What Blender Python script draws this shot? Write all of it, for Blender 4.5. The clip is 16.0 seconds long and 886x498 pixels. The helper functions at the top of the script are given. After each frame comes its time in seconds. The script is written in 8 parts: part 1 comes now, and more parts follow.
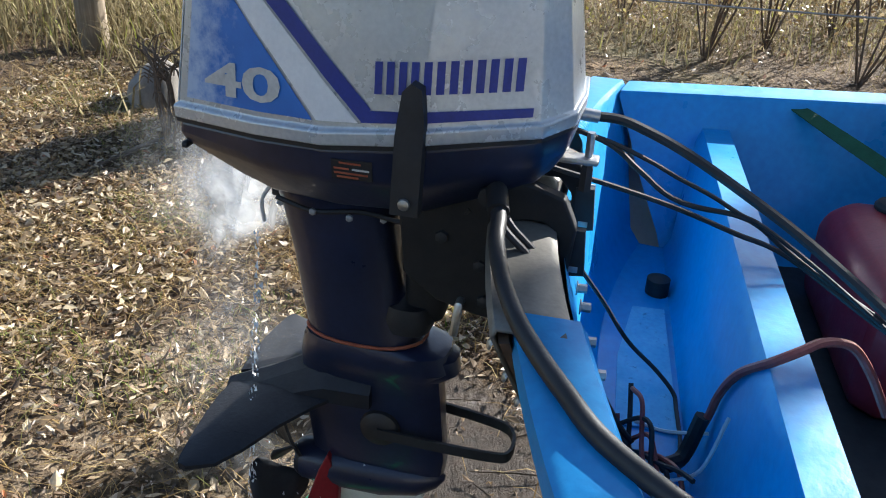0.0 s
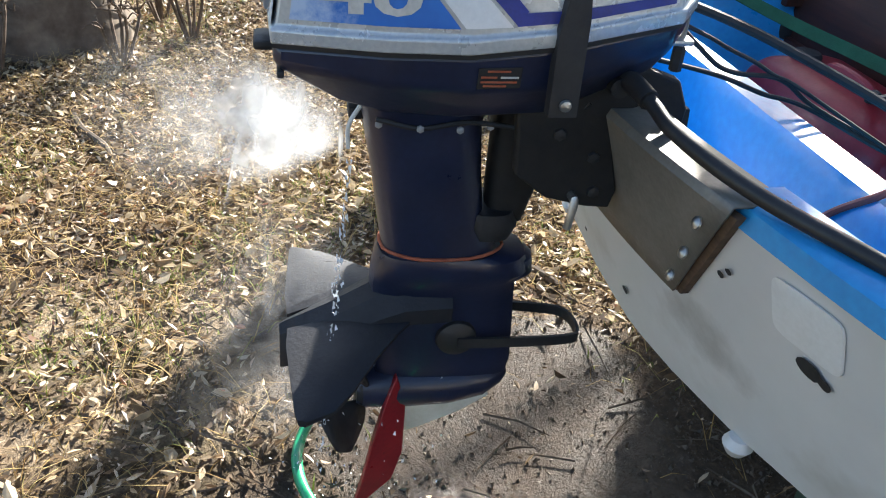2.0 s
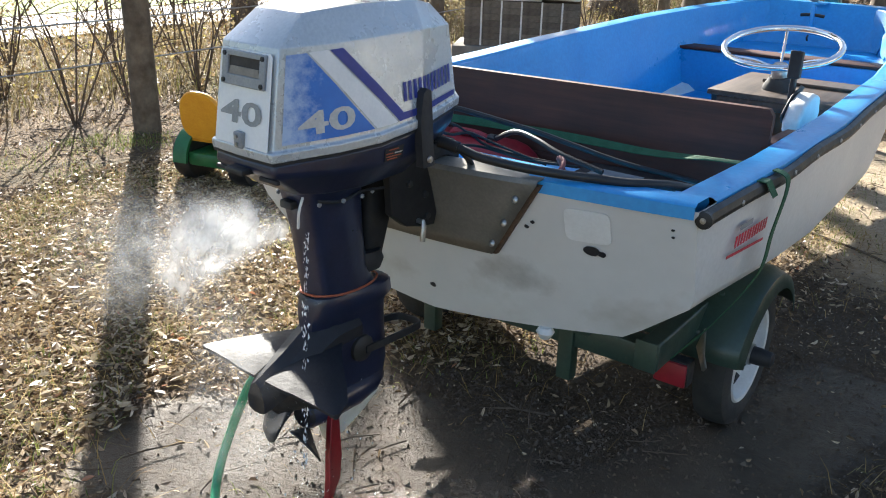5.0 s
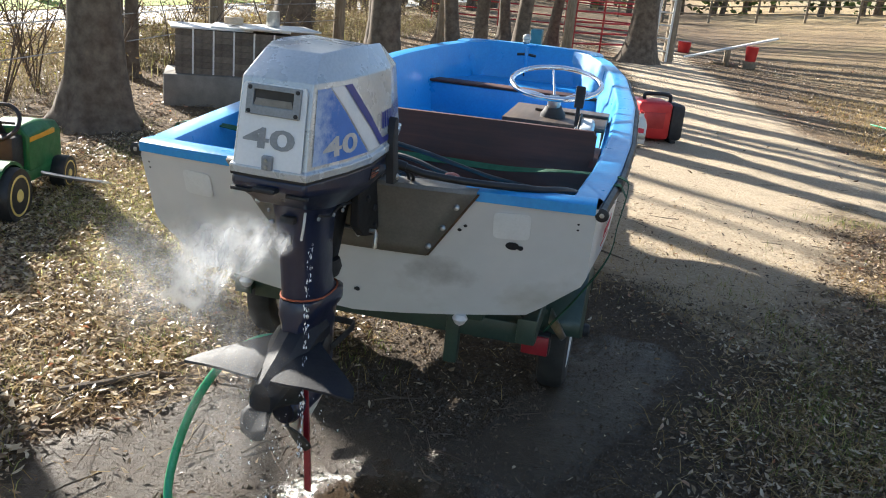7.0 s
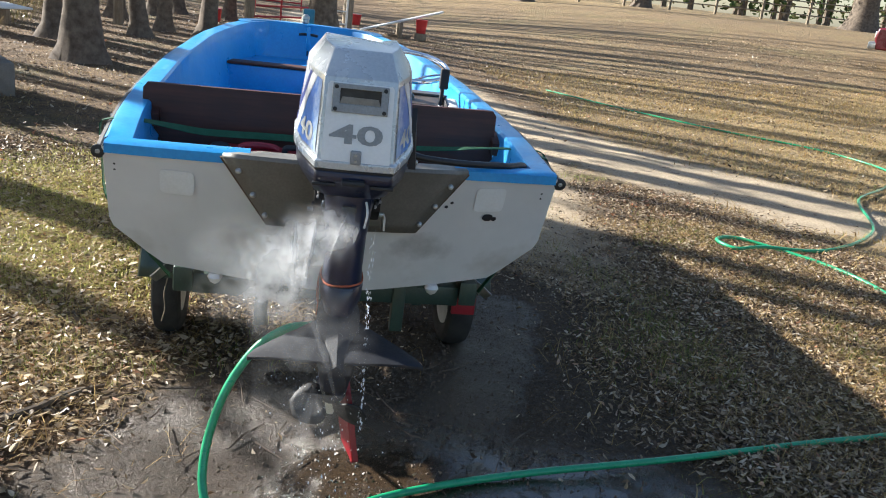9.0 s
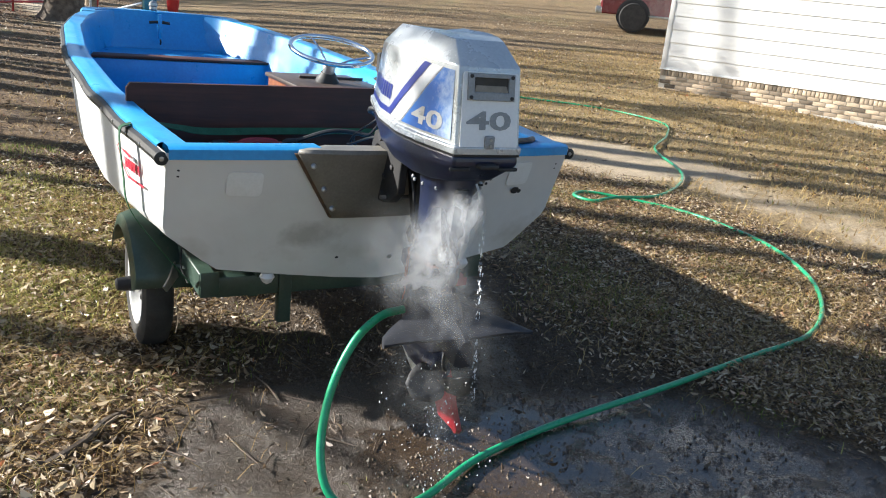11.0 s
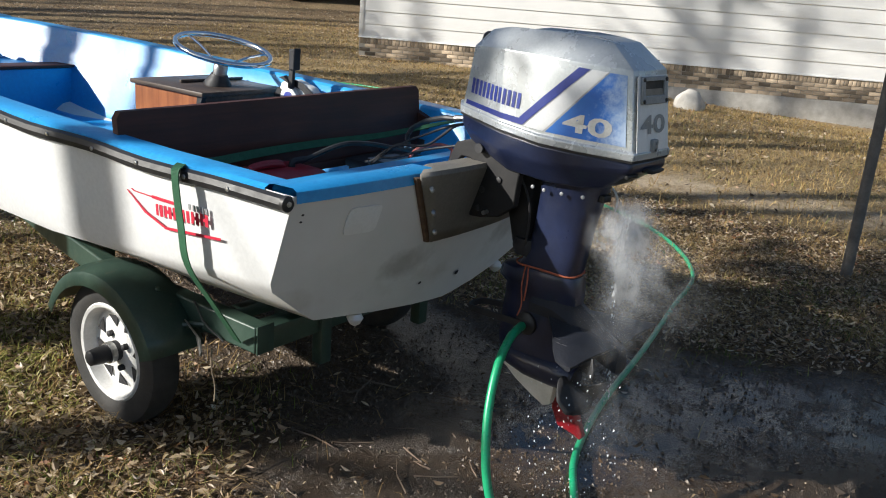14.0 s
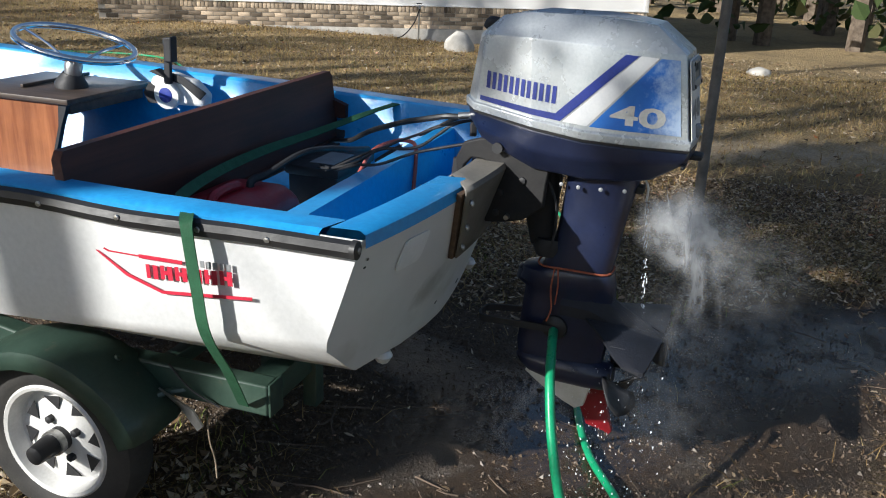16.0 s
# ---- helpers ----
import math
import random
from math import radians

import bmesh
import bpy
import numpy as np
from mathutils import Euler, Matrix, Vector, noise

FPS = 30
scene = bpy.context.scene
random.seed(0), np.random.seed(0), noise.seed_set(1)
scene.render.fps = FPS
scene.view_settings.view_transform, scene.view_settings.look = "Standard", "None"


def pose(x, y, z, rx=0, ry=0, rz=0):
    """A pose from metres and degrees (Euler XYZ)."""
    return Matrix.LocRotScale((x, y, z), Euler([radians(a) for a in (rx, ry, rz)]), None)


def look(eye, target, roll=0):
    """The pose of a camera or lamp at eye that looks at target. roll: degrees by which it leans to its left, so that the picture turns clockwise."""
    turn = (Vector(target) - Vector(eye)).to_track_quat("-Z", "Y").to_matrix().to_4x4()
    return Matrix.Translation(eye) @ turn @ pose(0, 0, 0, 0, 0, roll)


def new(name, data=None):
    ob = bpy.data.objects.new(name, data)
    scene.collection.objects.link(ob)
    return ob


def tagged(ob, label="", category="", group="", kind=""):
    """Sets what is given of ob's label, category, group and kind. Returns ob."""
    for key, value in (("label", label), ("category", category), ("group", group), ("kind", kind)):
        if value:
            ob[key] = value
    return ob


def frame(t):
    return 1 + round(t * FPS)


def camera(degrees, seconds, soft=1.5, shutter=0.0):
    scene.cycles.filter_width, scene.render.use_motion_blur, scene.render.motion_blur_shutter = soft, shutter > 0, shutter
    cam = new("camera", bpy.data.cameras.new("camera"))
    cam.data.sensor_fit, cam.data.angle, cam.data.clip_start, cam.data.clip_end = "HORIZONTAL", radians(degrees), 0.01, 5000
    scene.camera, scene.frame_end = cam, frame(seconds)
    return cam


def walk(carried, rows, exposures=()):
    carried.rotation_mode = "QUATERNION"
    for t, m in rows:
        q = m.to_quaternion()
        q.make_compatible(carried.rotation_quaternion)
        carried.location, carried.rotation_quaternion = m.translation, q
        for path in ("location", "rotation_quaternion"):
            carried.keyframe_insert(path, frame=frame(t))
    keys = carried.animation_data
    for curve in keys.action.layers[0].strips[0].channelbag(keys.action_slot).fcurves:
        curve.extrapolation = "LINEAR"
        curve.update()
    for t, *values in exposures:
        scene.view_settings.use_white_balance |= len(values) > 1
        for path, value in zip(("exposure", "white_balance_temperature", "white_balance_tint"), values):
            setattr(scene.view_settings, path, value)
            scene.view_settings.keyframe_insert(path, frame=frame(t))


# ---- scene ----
cam = camera(54.9, 16.0, 1.05)
PATH = [
    (0, (1.212, 0.089, 1.573), (-0.538, -0.195, 0.645), 3.0),
    (0.5, (1.23, -0.073, 1.584), (-0.481, -0.19, 0.556), 5.1),
    (1, (1.281, -0.271, 1.576), (-0.412, -0.205, 0.513), 4.1),
    (1.5, (1.233, -0.435, 1.548), (-0.424, -0.168, 0.46), 5.1),
    (2, (1.18, -0.568, 1.543), (-0.431, -0.112, 0.449), 5.4),
    (2.5, (1.2, -0.755, 1.534), (-0.342, -0.006, 0.505), 5.9),
    (3, (1.214, -1.006, 1.571), (-0.178, 0.01, 0.556), 5.2),
    (3.2, (1.255, -1.064, 1.554), (-0.146, -0.006, 0.596), 4.7),
    (5.3, (1.364, -1.794, 1.665), (0.368, -0.219, 0.937), 2.2),
    (5.5, (1.327, -1.874, 1.691), (0.411, -0.249, 0.968), 3.0),
    (6, (1.21, -1.993, 1.665), (0.46, -0.266, 0.991), 4.6),
    (6.5, (0.99, -2.13, 1.675), (0.4, -0.338, 1.012), 4.6),
    (7, (0.81, -2.371, 1.65), (0.416, -0.512, 1.027), 5.7),
    (7.5, (0.616, -2.428, 1.625), (0.528, -0.531, 0.998), 7.1),
    (8, (0.319, -2.439, 1.633), (0.413, -0.537, 1.024), 7.3),
    (8.5, (0.01, -2.572, 1.613), (0.252, -0.679, 1.013), 7.2),
    (9, (-0.225, -2.654, 1.628), (0.166, -0.787, 1.028), 7.3),
    (9.5, (-0.497, -2.597, 1.59), (0.047, -0.763, 1.008), 5.8),
    (10, (-0.748, -2.556, 1.599), (-0.074, -0.766, 1.014), 5.9),
    (10.2, (-0.862, -2.565, 1.579), (-0.128, -0.798, 0.999), 5.9),
    (12.3, (-1.788, -2.108, 1.557), (-0.527, -0.697, 0.913), 6.0),
    (12.5, (-1.876, -2.06, 1.571), (-0.559, -0.7, 0.925), 5.9),
    (13, (-1.993, -1.856, 1.55), (-0.555, -0.607, 0.939), 6.1),
    (13.5, (-2.053, -1.61, 1.55), (-0.574, -0.404, 0.951), 4.6),
    (14, (-2.189, -1.425, 1.538), (-0.649, -0.294, 0.947), 4.5),
    (14.5, (-2.242, -1.22, 1.56), (-0.64, -0.201, 0.933), 3.8),
    (15, (-2.158, -0.994, 1.58), (-0.52, -0.06, 0.916), 3.3),
    (15.5, (-2.179, -0.801, 1.572), (-0.477, 0.005, 0.898), 4.1),
    (16, (-2.288, -0.594, 1.598), (-0.504, 0.002, 0.92), 2.4),
]
EXPOSURES = [(0, 1.6, 5950, 10), (1.5, 2.11, 6180, 10), (3.2, 2.23, 6300, 10), (5.3, 1.95, 6350, 10), (8, 1.7, 6200, 10), (10.2, 1.52, 6050, 10), (12.3, 1.26, 6200, 10), (13.5, 0.86, 6150, 10), (14.5, 0.6, 6100, 10), (16, 0.60, 5950, 10)]
walk(cam, [(t, look(eye, target, roll)) for t, eye, target, roll in PATH], EXPOSURES)

# ---- light ----
SUN = Vector((-0.803, 0.596, 0.0)).normalized() * math.cos(radians(26)) + Vector((0, 0, math.sin(radians(26))))
world = bpy.data.worlds.new("sky")
scene.world = world
world.use_nodes = True
wn = world.node_tree
sky = wn.nodes.new("ShaderNodeTexSky")
sky.sky_type, sky.sun_disc = "NISHITA", False
sky.sun_elevation, sky.sun_rotation = radians(26), math.atan2(SUN.x, SUN.y)
wn.nodes["Background"].inputs["Strength"].default_value = 0.068
wn.links.new(sky.outputs["Color"], wn.nodes["Background"].inputs["Color"])
sun = new("sun", bpy.data.lights.new("sun", "SUN"))
sun.data.energy, sun.data.angle, sun.data.color = 5.0, radians(0.6), (1.0, 0.935, 0.82)
sun.matrix_world = look((0, 0, 30), Vector((0, 0, 30)) - SUN)


# ---- materials ----
def nodes_of(name):
    m = bpy.data.materials.new(name)
    m.use_nodes = True
    return m, m.node_tree, m.node_tree.nodes["Principled BSDF"]


def put(t, kind, **values):
    n = t.nodes.new(kind)
    for k, v in values.items():
        n.inputs[k.replace("_", " ")].default_value = v
    return n


def noise_node(t, scale, detail=4.0, rough=0.55, vec=None):
    n = put(t, "ShaderNodeTexNoise", Scale=scale, Detail=detail, Roughness=rough)
    if vec is None:
        vec = t.nodes.new("ShaderNodeTexCoord").outputs["Object"]
    t.links.new(vec, n.inputs["Vector"])
    return n.outputs["Fac"]


def ramp(t, fac, stops):
    n = t.nodes.new("ShaderNodeValToRGB")
    els = n.color_ramp.elements
    while len(els) < len(stops):
        els.new(0.5)
    for e, (p, c) in zip(els, stops):
        e.position = p
        e.color = (*c, 1) if len(c) == 3 else c
    t.links.new(fac, n.inputs["Fac"])
    return n.outputs["Color"]


def mixc(t, fac, a, b, how="MIX"):
    n = t.nodes.new("ShaderNodeMix")
    n.data_type, n.blend_type = "RGBA", how
    for sock, v in ((n.inputs[0], fac), (n.inputs[6], a), (n.inputs[7], b)):
        if hasattr(v, "is_output"):
            t.links.new(v, sock)
        else:
            sock.default_value = v if isinstance(v, float) else (*v, 1) if len(v) == 3 else v
    return n.outputs[2]


def calc(t, op, a, b=0.0, clamp=False):
    n = t.nodes.new("ShaderNodeMath")
    n.operation, n.use_clamp = op, clamp
    for sock, v in ((n.inputs[0], a), (n.inputs[1], b)):
        if hasattr(v, "is_output"):
            t.links.new(v, sock)
        else:
            sock.default_value = v
    return n.outputs[0]


def relief(t, bsdf, height, strength=0.3, distance=0.01):
    n = put(t, "ShaderNodeBump", Strength=strength, Distance=distance)
    t.links.new(height, n.inputs["Height"])
    t.links.new(n.outputs["Normal"], bsdf.inputs["Normal"])


def surface(name, a, b, rough=0.5, scale=8.0, fine=90.0, metal=0.0, bump=0.15, dirt=None, dirt_at=0.62, coat=0.0, island=0.0):
    """A painted, plastic, metal or wooden surface: two tones in large patches, fine grain, uneven gloss, and worn or dirty spots."""
    m, t, p = nodes_of(name)
    big, small = noise_node(t, scale, 5), noise_node(t, fine, 3)
    col = ramp(t, big, [(0.3, a), (0.7, b)])
    col = mixc(t, 0.18, col, ramp(t, small, [(0.3, (0.25, 0.25, 0.25)), (0.7, (0.8, 0.8, 0.8))]), "OVERLAY")
    if dirt:
        spots = noise_node(t, scale * 2.7, 8, 0.7)
        mask = ramp(t, spots, [(dirt_at, (0, 0, 0)), (dirt_at + 0.1, (1, 1, 1))])
        col = mixc(t, mask, col, dirt)
    if island:
        r = t.nodes.new("ShaderNodeObjectInfo").outputs["Random"]
        col = mixc(t, island, col, ramp(t, r, [(0.0, (0.1, 0.1, 0.1)), (1.0, (0.9, 0.9, 0.9))]), "OVERLAY")
    t.links.new(col, p.inputs["Base Color"])
    g = ramp(t, noise_node(t, scale * 1.7, 6, 0.65), [(0.25, (max(rough - 0.12, 0.02),) * 3), (0.8, (min(rough + 0.15, 1),) * 3)])
    t.links.new(g, p.inputs["Roughness"])
    p.inputs["Metallic"].default_value = metal
    p.inputs["Coat Weight"].default_value = coat
    relief(t, p, small, bump, 0.002)
    return m


def wood(name, dark, light, rough=0.5, scale=3.0, axis=(1, 14, 14), coat=0.0):
    m, t, p = nodes_of(name)
    mp = t.nodes.new("ShaderNodeMapping")
    mp.inputs["Scale"].default_value = axis
    t.links.new(t.nodes.new("ShaderNodeTexCoord").outputs["Object"], mp.inputs["Vector"])
    grain = noise_node(t, scale, 8, 0.65, mp.outputs["Vector"])
    wide = noise_node(t, 5, 4)
    col = ramp(t, grain, [(0.3, dark), (0.68, light)])
    col = mixc(t, 0.45, col, ramp(t, wide, [(0.3, (0.2, 0.2, 0.2)), (0.75, (0.75, 0.75, 0.75))]), "OVERLAY")
    t.links.new(col, p.inputs["Base Color"])
    p.inputs["Roughness"].default_value = rough
    p.inputs["Coat Weight"].default_value = coat
    relief(t, p, grain, 0.3, 0.004)
    return m


BLUE = surface("blue_gelcoat", (0.020, 0.26, 0.60), (0.036, 0.31, 0.66), 0.34, 3.0, 60, bump=0.25, dirt=(0.03, 0.12, 0.33), dirt_at=0.72, coat=0.15)
WHITE = surface("white_hull_paint", (0.63, 0.635, 0.635), (0.71, 0.71, 0.70), 0.42, 2.2, 70, bump=0.12, dirt=(0.36, 0.34, 0.30), dirt_at=0.69)
PATCH = surface("pale_hull_patch", (0.72, 0.715, 0.69), (0.78, 0.775, 0.76), 0.55, 12, 120)
GREASE = surface("greasy_black_paint", (0.006, 0.006, 0.007), (0.014, 0.013, 0.013), 0.7, 14, 120)
RUBBER = surface("black_rubber", (0.012, 0.012, 0.013), (0.025, 0.025, 0.026), 0.5, 12, 150)
BLACK = surface("black_plastic", (0.013, 0.013, 0.015), (0.024, 0.024, 0.026), 0.6, 20, 150)
NAVY = surface("navy_engine_paint", (0.009, 0.013, 0.034), (0.015, 0.022, 0.058), 0.36, 7, 90, bump=0.2, dirt=(0.035, 0.04, 0.05), dirt_at=0.70, coat=0.3)
SILVER = surface("silver_cowl_paint", (0.47, 0.50, 0.52), (0.56, 0.585, 0.60), 0.28, 4, 140, metal=0.3, bump=0.08, dirt=(0.34, 0.335, 0.32), dirt_at=0.66)
COWLWHITE = surface("white_decal", (0.72, 0.73, 0.74), (0.80, 0.80, 0.80), 0.4, 6, 120, bump=0.05)
DECALGREY = surface("grey_decal", (0.23, 0.24, 0.25), (0.29, 0.30, 0.31), 0.45, 20, 160)
DECALPALE = surface("pale_silver_decal", (0.46, 0.46, 0.44), (0.60, 0.60, 0.57), 0.45, 30, 160)
DECALPURPLE = surface("indigo_decal", (0.018, 0.034, 0.22), (0.026, 0.045, 0.28), 0.4, 20, 160)
# shade of the intake recess, put into the colour of a flush plate
VENTSHADE = surface("intake_shade", (0.035, 0.032, 0.028), (0.06, 0.055, 0.048), 0.8, 20, 120)
# tan of the intake floor, toned as its lit lower part
VENTLITTAN = surface("lit_intake_tan", (0.20, 0.18, 0.15), (0.28, 0.25, 0.21), 0.7, 20, 120)
DECALWHITE = surface("white_stripe", (0.74, 0.75, 0.76), (0.82, 0.82, 0.82), 0.4, 20, 160)
ALU = surface("weathered_aluminium", (0.15, 0.14, 0.12), (0.22, 0.205, 0.18), 0.5, 7, 120, metal=0.25, bump=0.2, dirt=(0.14, 0.12, 0.10), dirt_at=0.66)
STEEL = surface("dull_steel", (0.35, 0.35, 0.34), (0.5, 0.5, 0.49), 0.38, 25, 160, metal=0.9)
CHROME = surface("chrome", (0.8, 0.8, 0.8), (0.86, 0.86, 0.86), 0.10, 10, 120, metal=1.0, bump=0.02)
RUST = surface("rusty_edge", (0.07, 0.043, 0.027), (0.14, 0.085, 0.052), 0.85, 40, 150)
BOARD = wood("mahogany_stain", (0.040, 0.010, 0.005), (0.085, 0.022, 0.011), 0.62, 2.5, (1, 16, 16))
CONSOLEWOOD = wood("orange_plywood", (0.20, 0.06, 0.02), (0.42, 0.16, 0.06), 0.4, 2.0, (12, 12, 1), 0.2)
CONSOLETOP = wood("dark_plywood", (0.03, 0.02, 0.015), (0.10, 0.07, 0.05), 0.5, 2.5, (12, 1, 12))
GREENPAINT = surface("dark_green_trailer_paint", (0.022, 0.046, 0.036), (0.040, 0.070, 0.052), 0.42, 6, 90, coat=0.15, bump=0.2, dirt=(0.085, 0.08, 0.06), dirt_at=0.62)
WINCH = surface("teal_winch_paint", (0.02, 0.12, 0.16), (0.04, 0.17, 0.21), 0.5, 10, 120)
STRAP = surface("green_webbing", (0.012, 0.07, 0.03), (0.02, 0.10, 0.045), 0.8, 30, 300, bump=0.5)
HOSE = surface("green_vinyl_hose", (0.012, 0.26, 0.11), (0.02, 0.33, 0.15), 0.32, 20, 120, coat=0.2)
TYRE = surface("tyre_rubber", (0.018, 0.018, 0.018), (0.045, 0.042, 0.038), 0.75, 9, 150, bump=0.4)
RIM = surface("white_wheel_paint", (0.60, 0.59, 0.56), (0.72, 0.71, 0.69), 0.42, 14, 120, dirt=(0.28, 0.22, 0.16), dirt_at=0.68)
REDTANK = surface("red_fuel_plastic", (0.26, 0.012, 0.022), (0.34, 0.02, 0.03), 0.42, 8, 120)
REDPAINT = surface("red_paint", (0.35, 0.016, 0.018), (0.45, 0.03, 0.03), 0.45, 10, 140)
REDDECAL = surface("red_decal", (0.50, 0.02, 0.05), (0.56, 0.03, 0.06), 0.45, 30, 150)
FIN = surface("black_fin_plastic", (0.006, 0.007, 0.011), (0.012, 0.014, 0.021), 0.62, 9, 120, bump=0.5)
SKEGRED = surface("worn_red_skeg_paint", (0.20, 0.008, 0.014), (0.29, 0.013, 0.02), 0.35, 14, 140, dirt=(0.08, 0.008, 0.012))
GEARGREY = surface("worn_gearcase_metal", (0.62, 0.60, 0.53), (0.78, 0.76, 0.69), 0.5, 14, 120, metal=0.1)
ORANGEWIRE = surface("orange_twine", (0.30, 0.07, 0.03), (0.4, 0.12, 0.06), 0.8, 60, 300)
PINKWIRE = surface("red_wire", (0.28, 0.06, 0.05), (0.36, 0.10, 0.08), 0.5, 40, 200)
ZIP = surface("white_cable_tie", (0.6, 0.6, 0.58), (0.7, 0.7, 0.68), 0.4, 40, 200)
BARK = surface("grey_brown_bark", (0.07, 0.05, 0.035), (0.19, 0.15, 0.11), 0.95, 9, 40, bump=1.0)
TWIG = surface("bare_twig", (0.07, 0.05, 0.035), (0.15, 0.11, 0.08), 0.9, 30, 120)
TOYGREEN = surface("toy_green", (0.01, 0.10, 0.03), (0.02, 0.15, 0.05), 0.4, 12, 120)
TOYYELLOW = surface("toy_yellow", (0.66, 0.29, 0.015), (0.74, 0.35, 0.025), 0.42, 12, 120)
HUBYELLOW = surface("pale_yellow_hub", (0.62, 0.46, 0.13), (0.72, 0.56, 0.20), 0.5, 12, 120)
HOLLOW = surface("grey_clay_block", (0.12, 0.10, 0.08), (0.20, 0.17, 0.14), 0.9, 20, 120, island=0.3)
CONCRETE = surface("grey_concrete", (0.17, 0.155, 0.135), (0.27, 0.25, 0.22), 0.95, 6, 80, bump=0.6)
PALEROCK = surface("pale_rock", (0.42, 0.39, 0.34), (0.58, 0.55, 0.50), 0.9, 7, 60, bump=0.7)
SIDING = surface("white_siding_paint", (0.80, 0.79, 0.76), (0.86, 0.85, 0.82), 0.55, 2, 60, bump=0.1, island=0.06)
BRICK = surface("tan_brick", (0.34, 0.26, 0.18), (0.56, 0.46, 0.34), 0.9, 9, 90, bump=0.6, island=0.9)
MORTAR = surface("mortar", (0.40, 0.36, 0.30), (0.5, 0.46, 0.40), 0.95, 9, 120)
PLASTICRED = surface("bright_red_plastic", (0.52, 0.02, 0.02), (0.60, 0.03, 0.03), 0.4, 10, 120)
PLASTICWHITE = surface("milky_plastic", (0.66, 0.66, 0.63), (0.74, 0.74, 0.71), 0.45, 10, 120)
POLE = surface("weathered_grey_post", (0.13, 0.115, 0.10), (0.22, 0.20, 0.175), 0.75, 10, 120, metal=0.2)
POSTWOOD = wood("weathered_post", (0.16, 0.12, 0.08), (0.33, 0.27, 0.19), 0.9, 3, (14, 14, 1))
TRUCKRED = surface("maroon_car_paint", (0.13, 0.01, 0.018), (0.15, 0.012, 0.02), 0.25, 4, 120, coat=0.6)
DARKGLASS = surface("dark_glass", (0.01, 0.012, 0.014), (0.015, 0.017, 0.02), 0.06, 4, 60, bump=0.0)
ROADM = surface("pale_gravel_road", (0.36, 0.35, 0.33), (0.46, 0.45, 0.43), 0.95, 1.0, 40)
GRASSFIELD = surface("spring_green_field", (0.16, 0.25, 0.03), (0.26, 0.34, 0.06), 0.95, 0.6, 12)


def leafy(name, stops, rough=0.75, gloss=0.2, trans=0.3):
    m, t, p = nodes_of(name)
    r = t.nodes.new("ShaderNodeNewGeometry").outputs["Random Per Island"]
    col = ramp(t, r, stops)
    col = mixc(t, 0.3, col, ramp(t, noise_node(t, 60, 3), [(0.3, (0.3, 0.3, 0.3)), (0.7, (0.75, 0.75, 0.75))]), "OVERLAY")
    t.links.new(col, p.inputs["Base Color"])
    p.inputs["Roughness"].default_value = rough
    p.inputs["Specular IOR Level"].default_value = gloss
    p.inputs["Transmission Weight"].default_value = 0.0
    p.inputs["Subsurface Weight"].default_value = 0.0
    thin = t.nodes.new("ShaderNodeBsdfTranslucent")
    t.links.new(col, thin.inputs["Color"])
    both = put(t, "ShaderNodeMixShader", Fac=trans)
    t.links.new(p.outputs[0], both.inputs[1])
    t.links.new(thin.outputs[0], both.inputs[2])
    t.links.new(both.outputs[0], t.nodes["Material Output"].inputs["Surface"])
    return m


LITTER = leafy("dry_leaves", [(0.0, (0.040, 0.026, 0.016)), (0.28, (0.13, 0.084, 0.048)), (0.55, (0.29, 0.20, 0.118)), (0.78, (0.48, 0.37, 0.24)), (0.95, (0.70, 0.60, 0.45)), (1.0, (0.42, 0.14, 0.05))], rough=0.40, gloss=0.5)
STRAW = leafy("dry_grass", [(0.0, (0.22, 0.135, 0.05)), (0.5, (0.44, 0.30, 0.12)), (0.85, (0.60, 0.45, 0.21)), (1.0, (0.15, 0.18, 0.04))])
SPROUT = leafy("green_grass", [(0.0, (0.08, 0.13, 0.02)), (0.5, (0.20, 0.25, 0.05)), (1.0, (0.42, 0.40, 0.15))])
WINTERGRASS = leafy("yellow_green_grass", [(0.0, (0.20, 0.22, 0.05)), (0.5, (0.42, 0.40, 0.12)), (1.0, (0.66, 0.58, 0.28))], trans=0.5)
PALELEAF = leafy("pale_dry_leaves", [(0.0, (0.16, 0.11, 0.065)), (0.4, (0.40, 0.30, 0.18)), (0.8, (0.58, 0.47, 0.31)), (1.0, (0.72, 0.61, 0.44))], rough=0.4, gloss=0.5, trans=0.4)
CANOPY = leafy("canopy_leaves", [(0.0, (0.03, 0.05, 0.015)), (0.6, (0.06, 0.09, 0.03)), (1.0, (0.12, 0.11, 0.05))])
BRUSHLEAF = leafy("dry_brush_leaves", [(0.0, (0.12, 0.075, 0.035)), (0.5, (0.30, 0.21, 0.10)), (0.85, (0.52, 0.42, 0.25)), (1.0, (0.42, 0.38, 0.06))], rough=0.5, gloss=0.4)
BRUSH = leafy("dry_brush", [(0.0, (0.13, 0.10, 0.05)), (0.5, (0.26, 0.21, 0.11)), (0.9, (0.38, 0.32, 0.17)), (1.0, (0.30, 0.32, 0.06))])


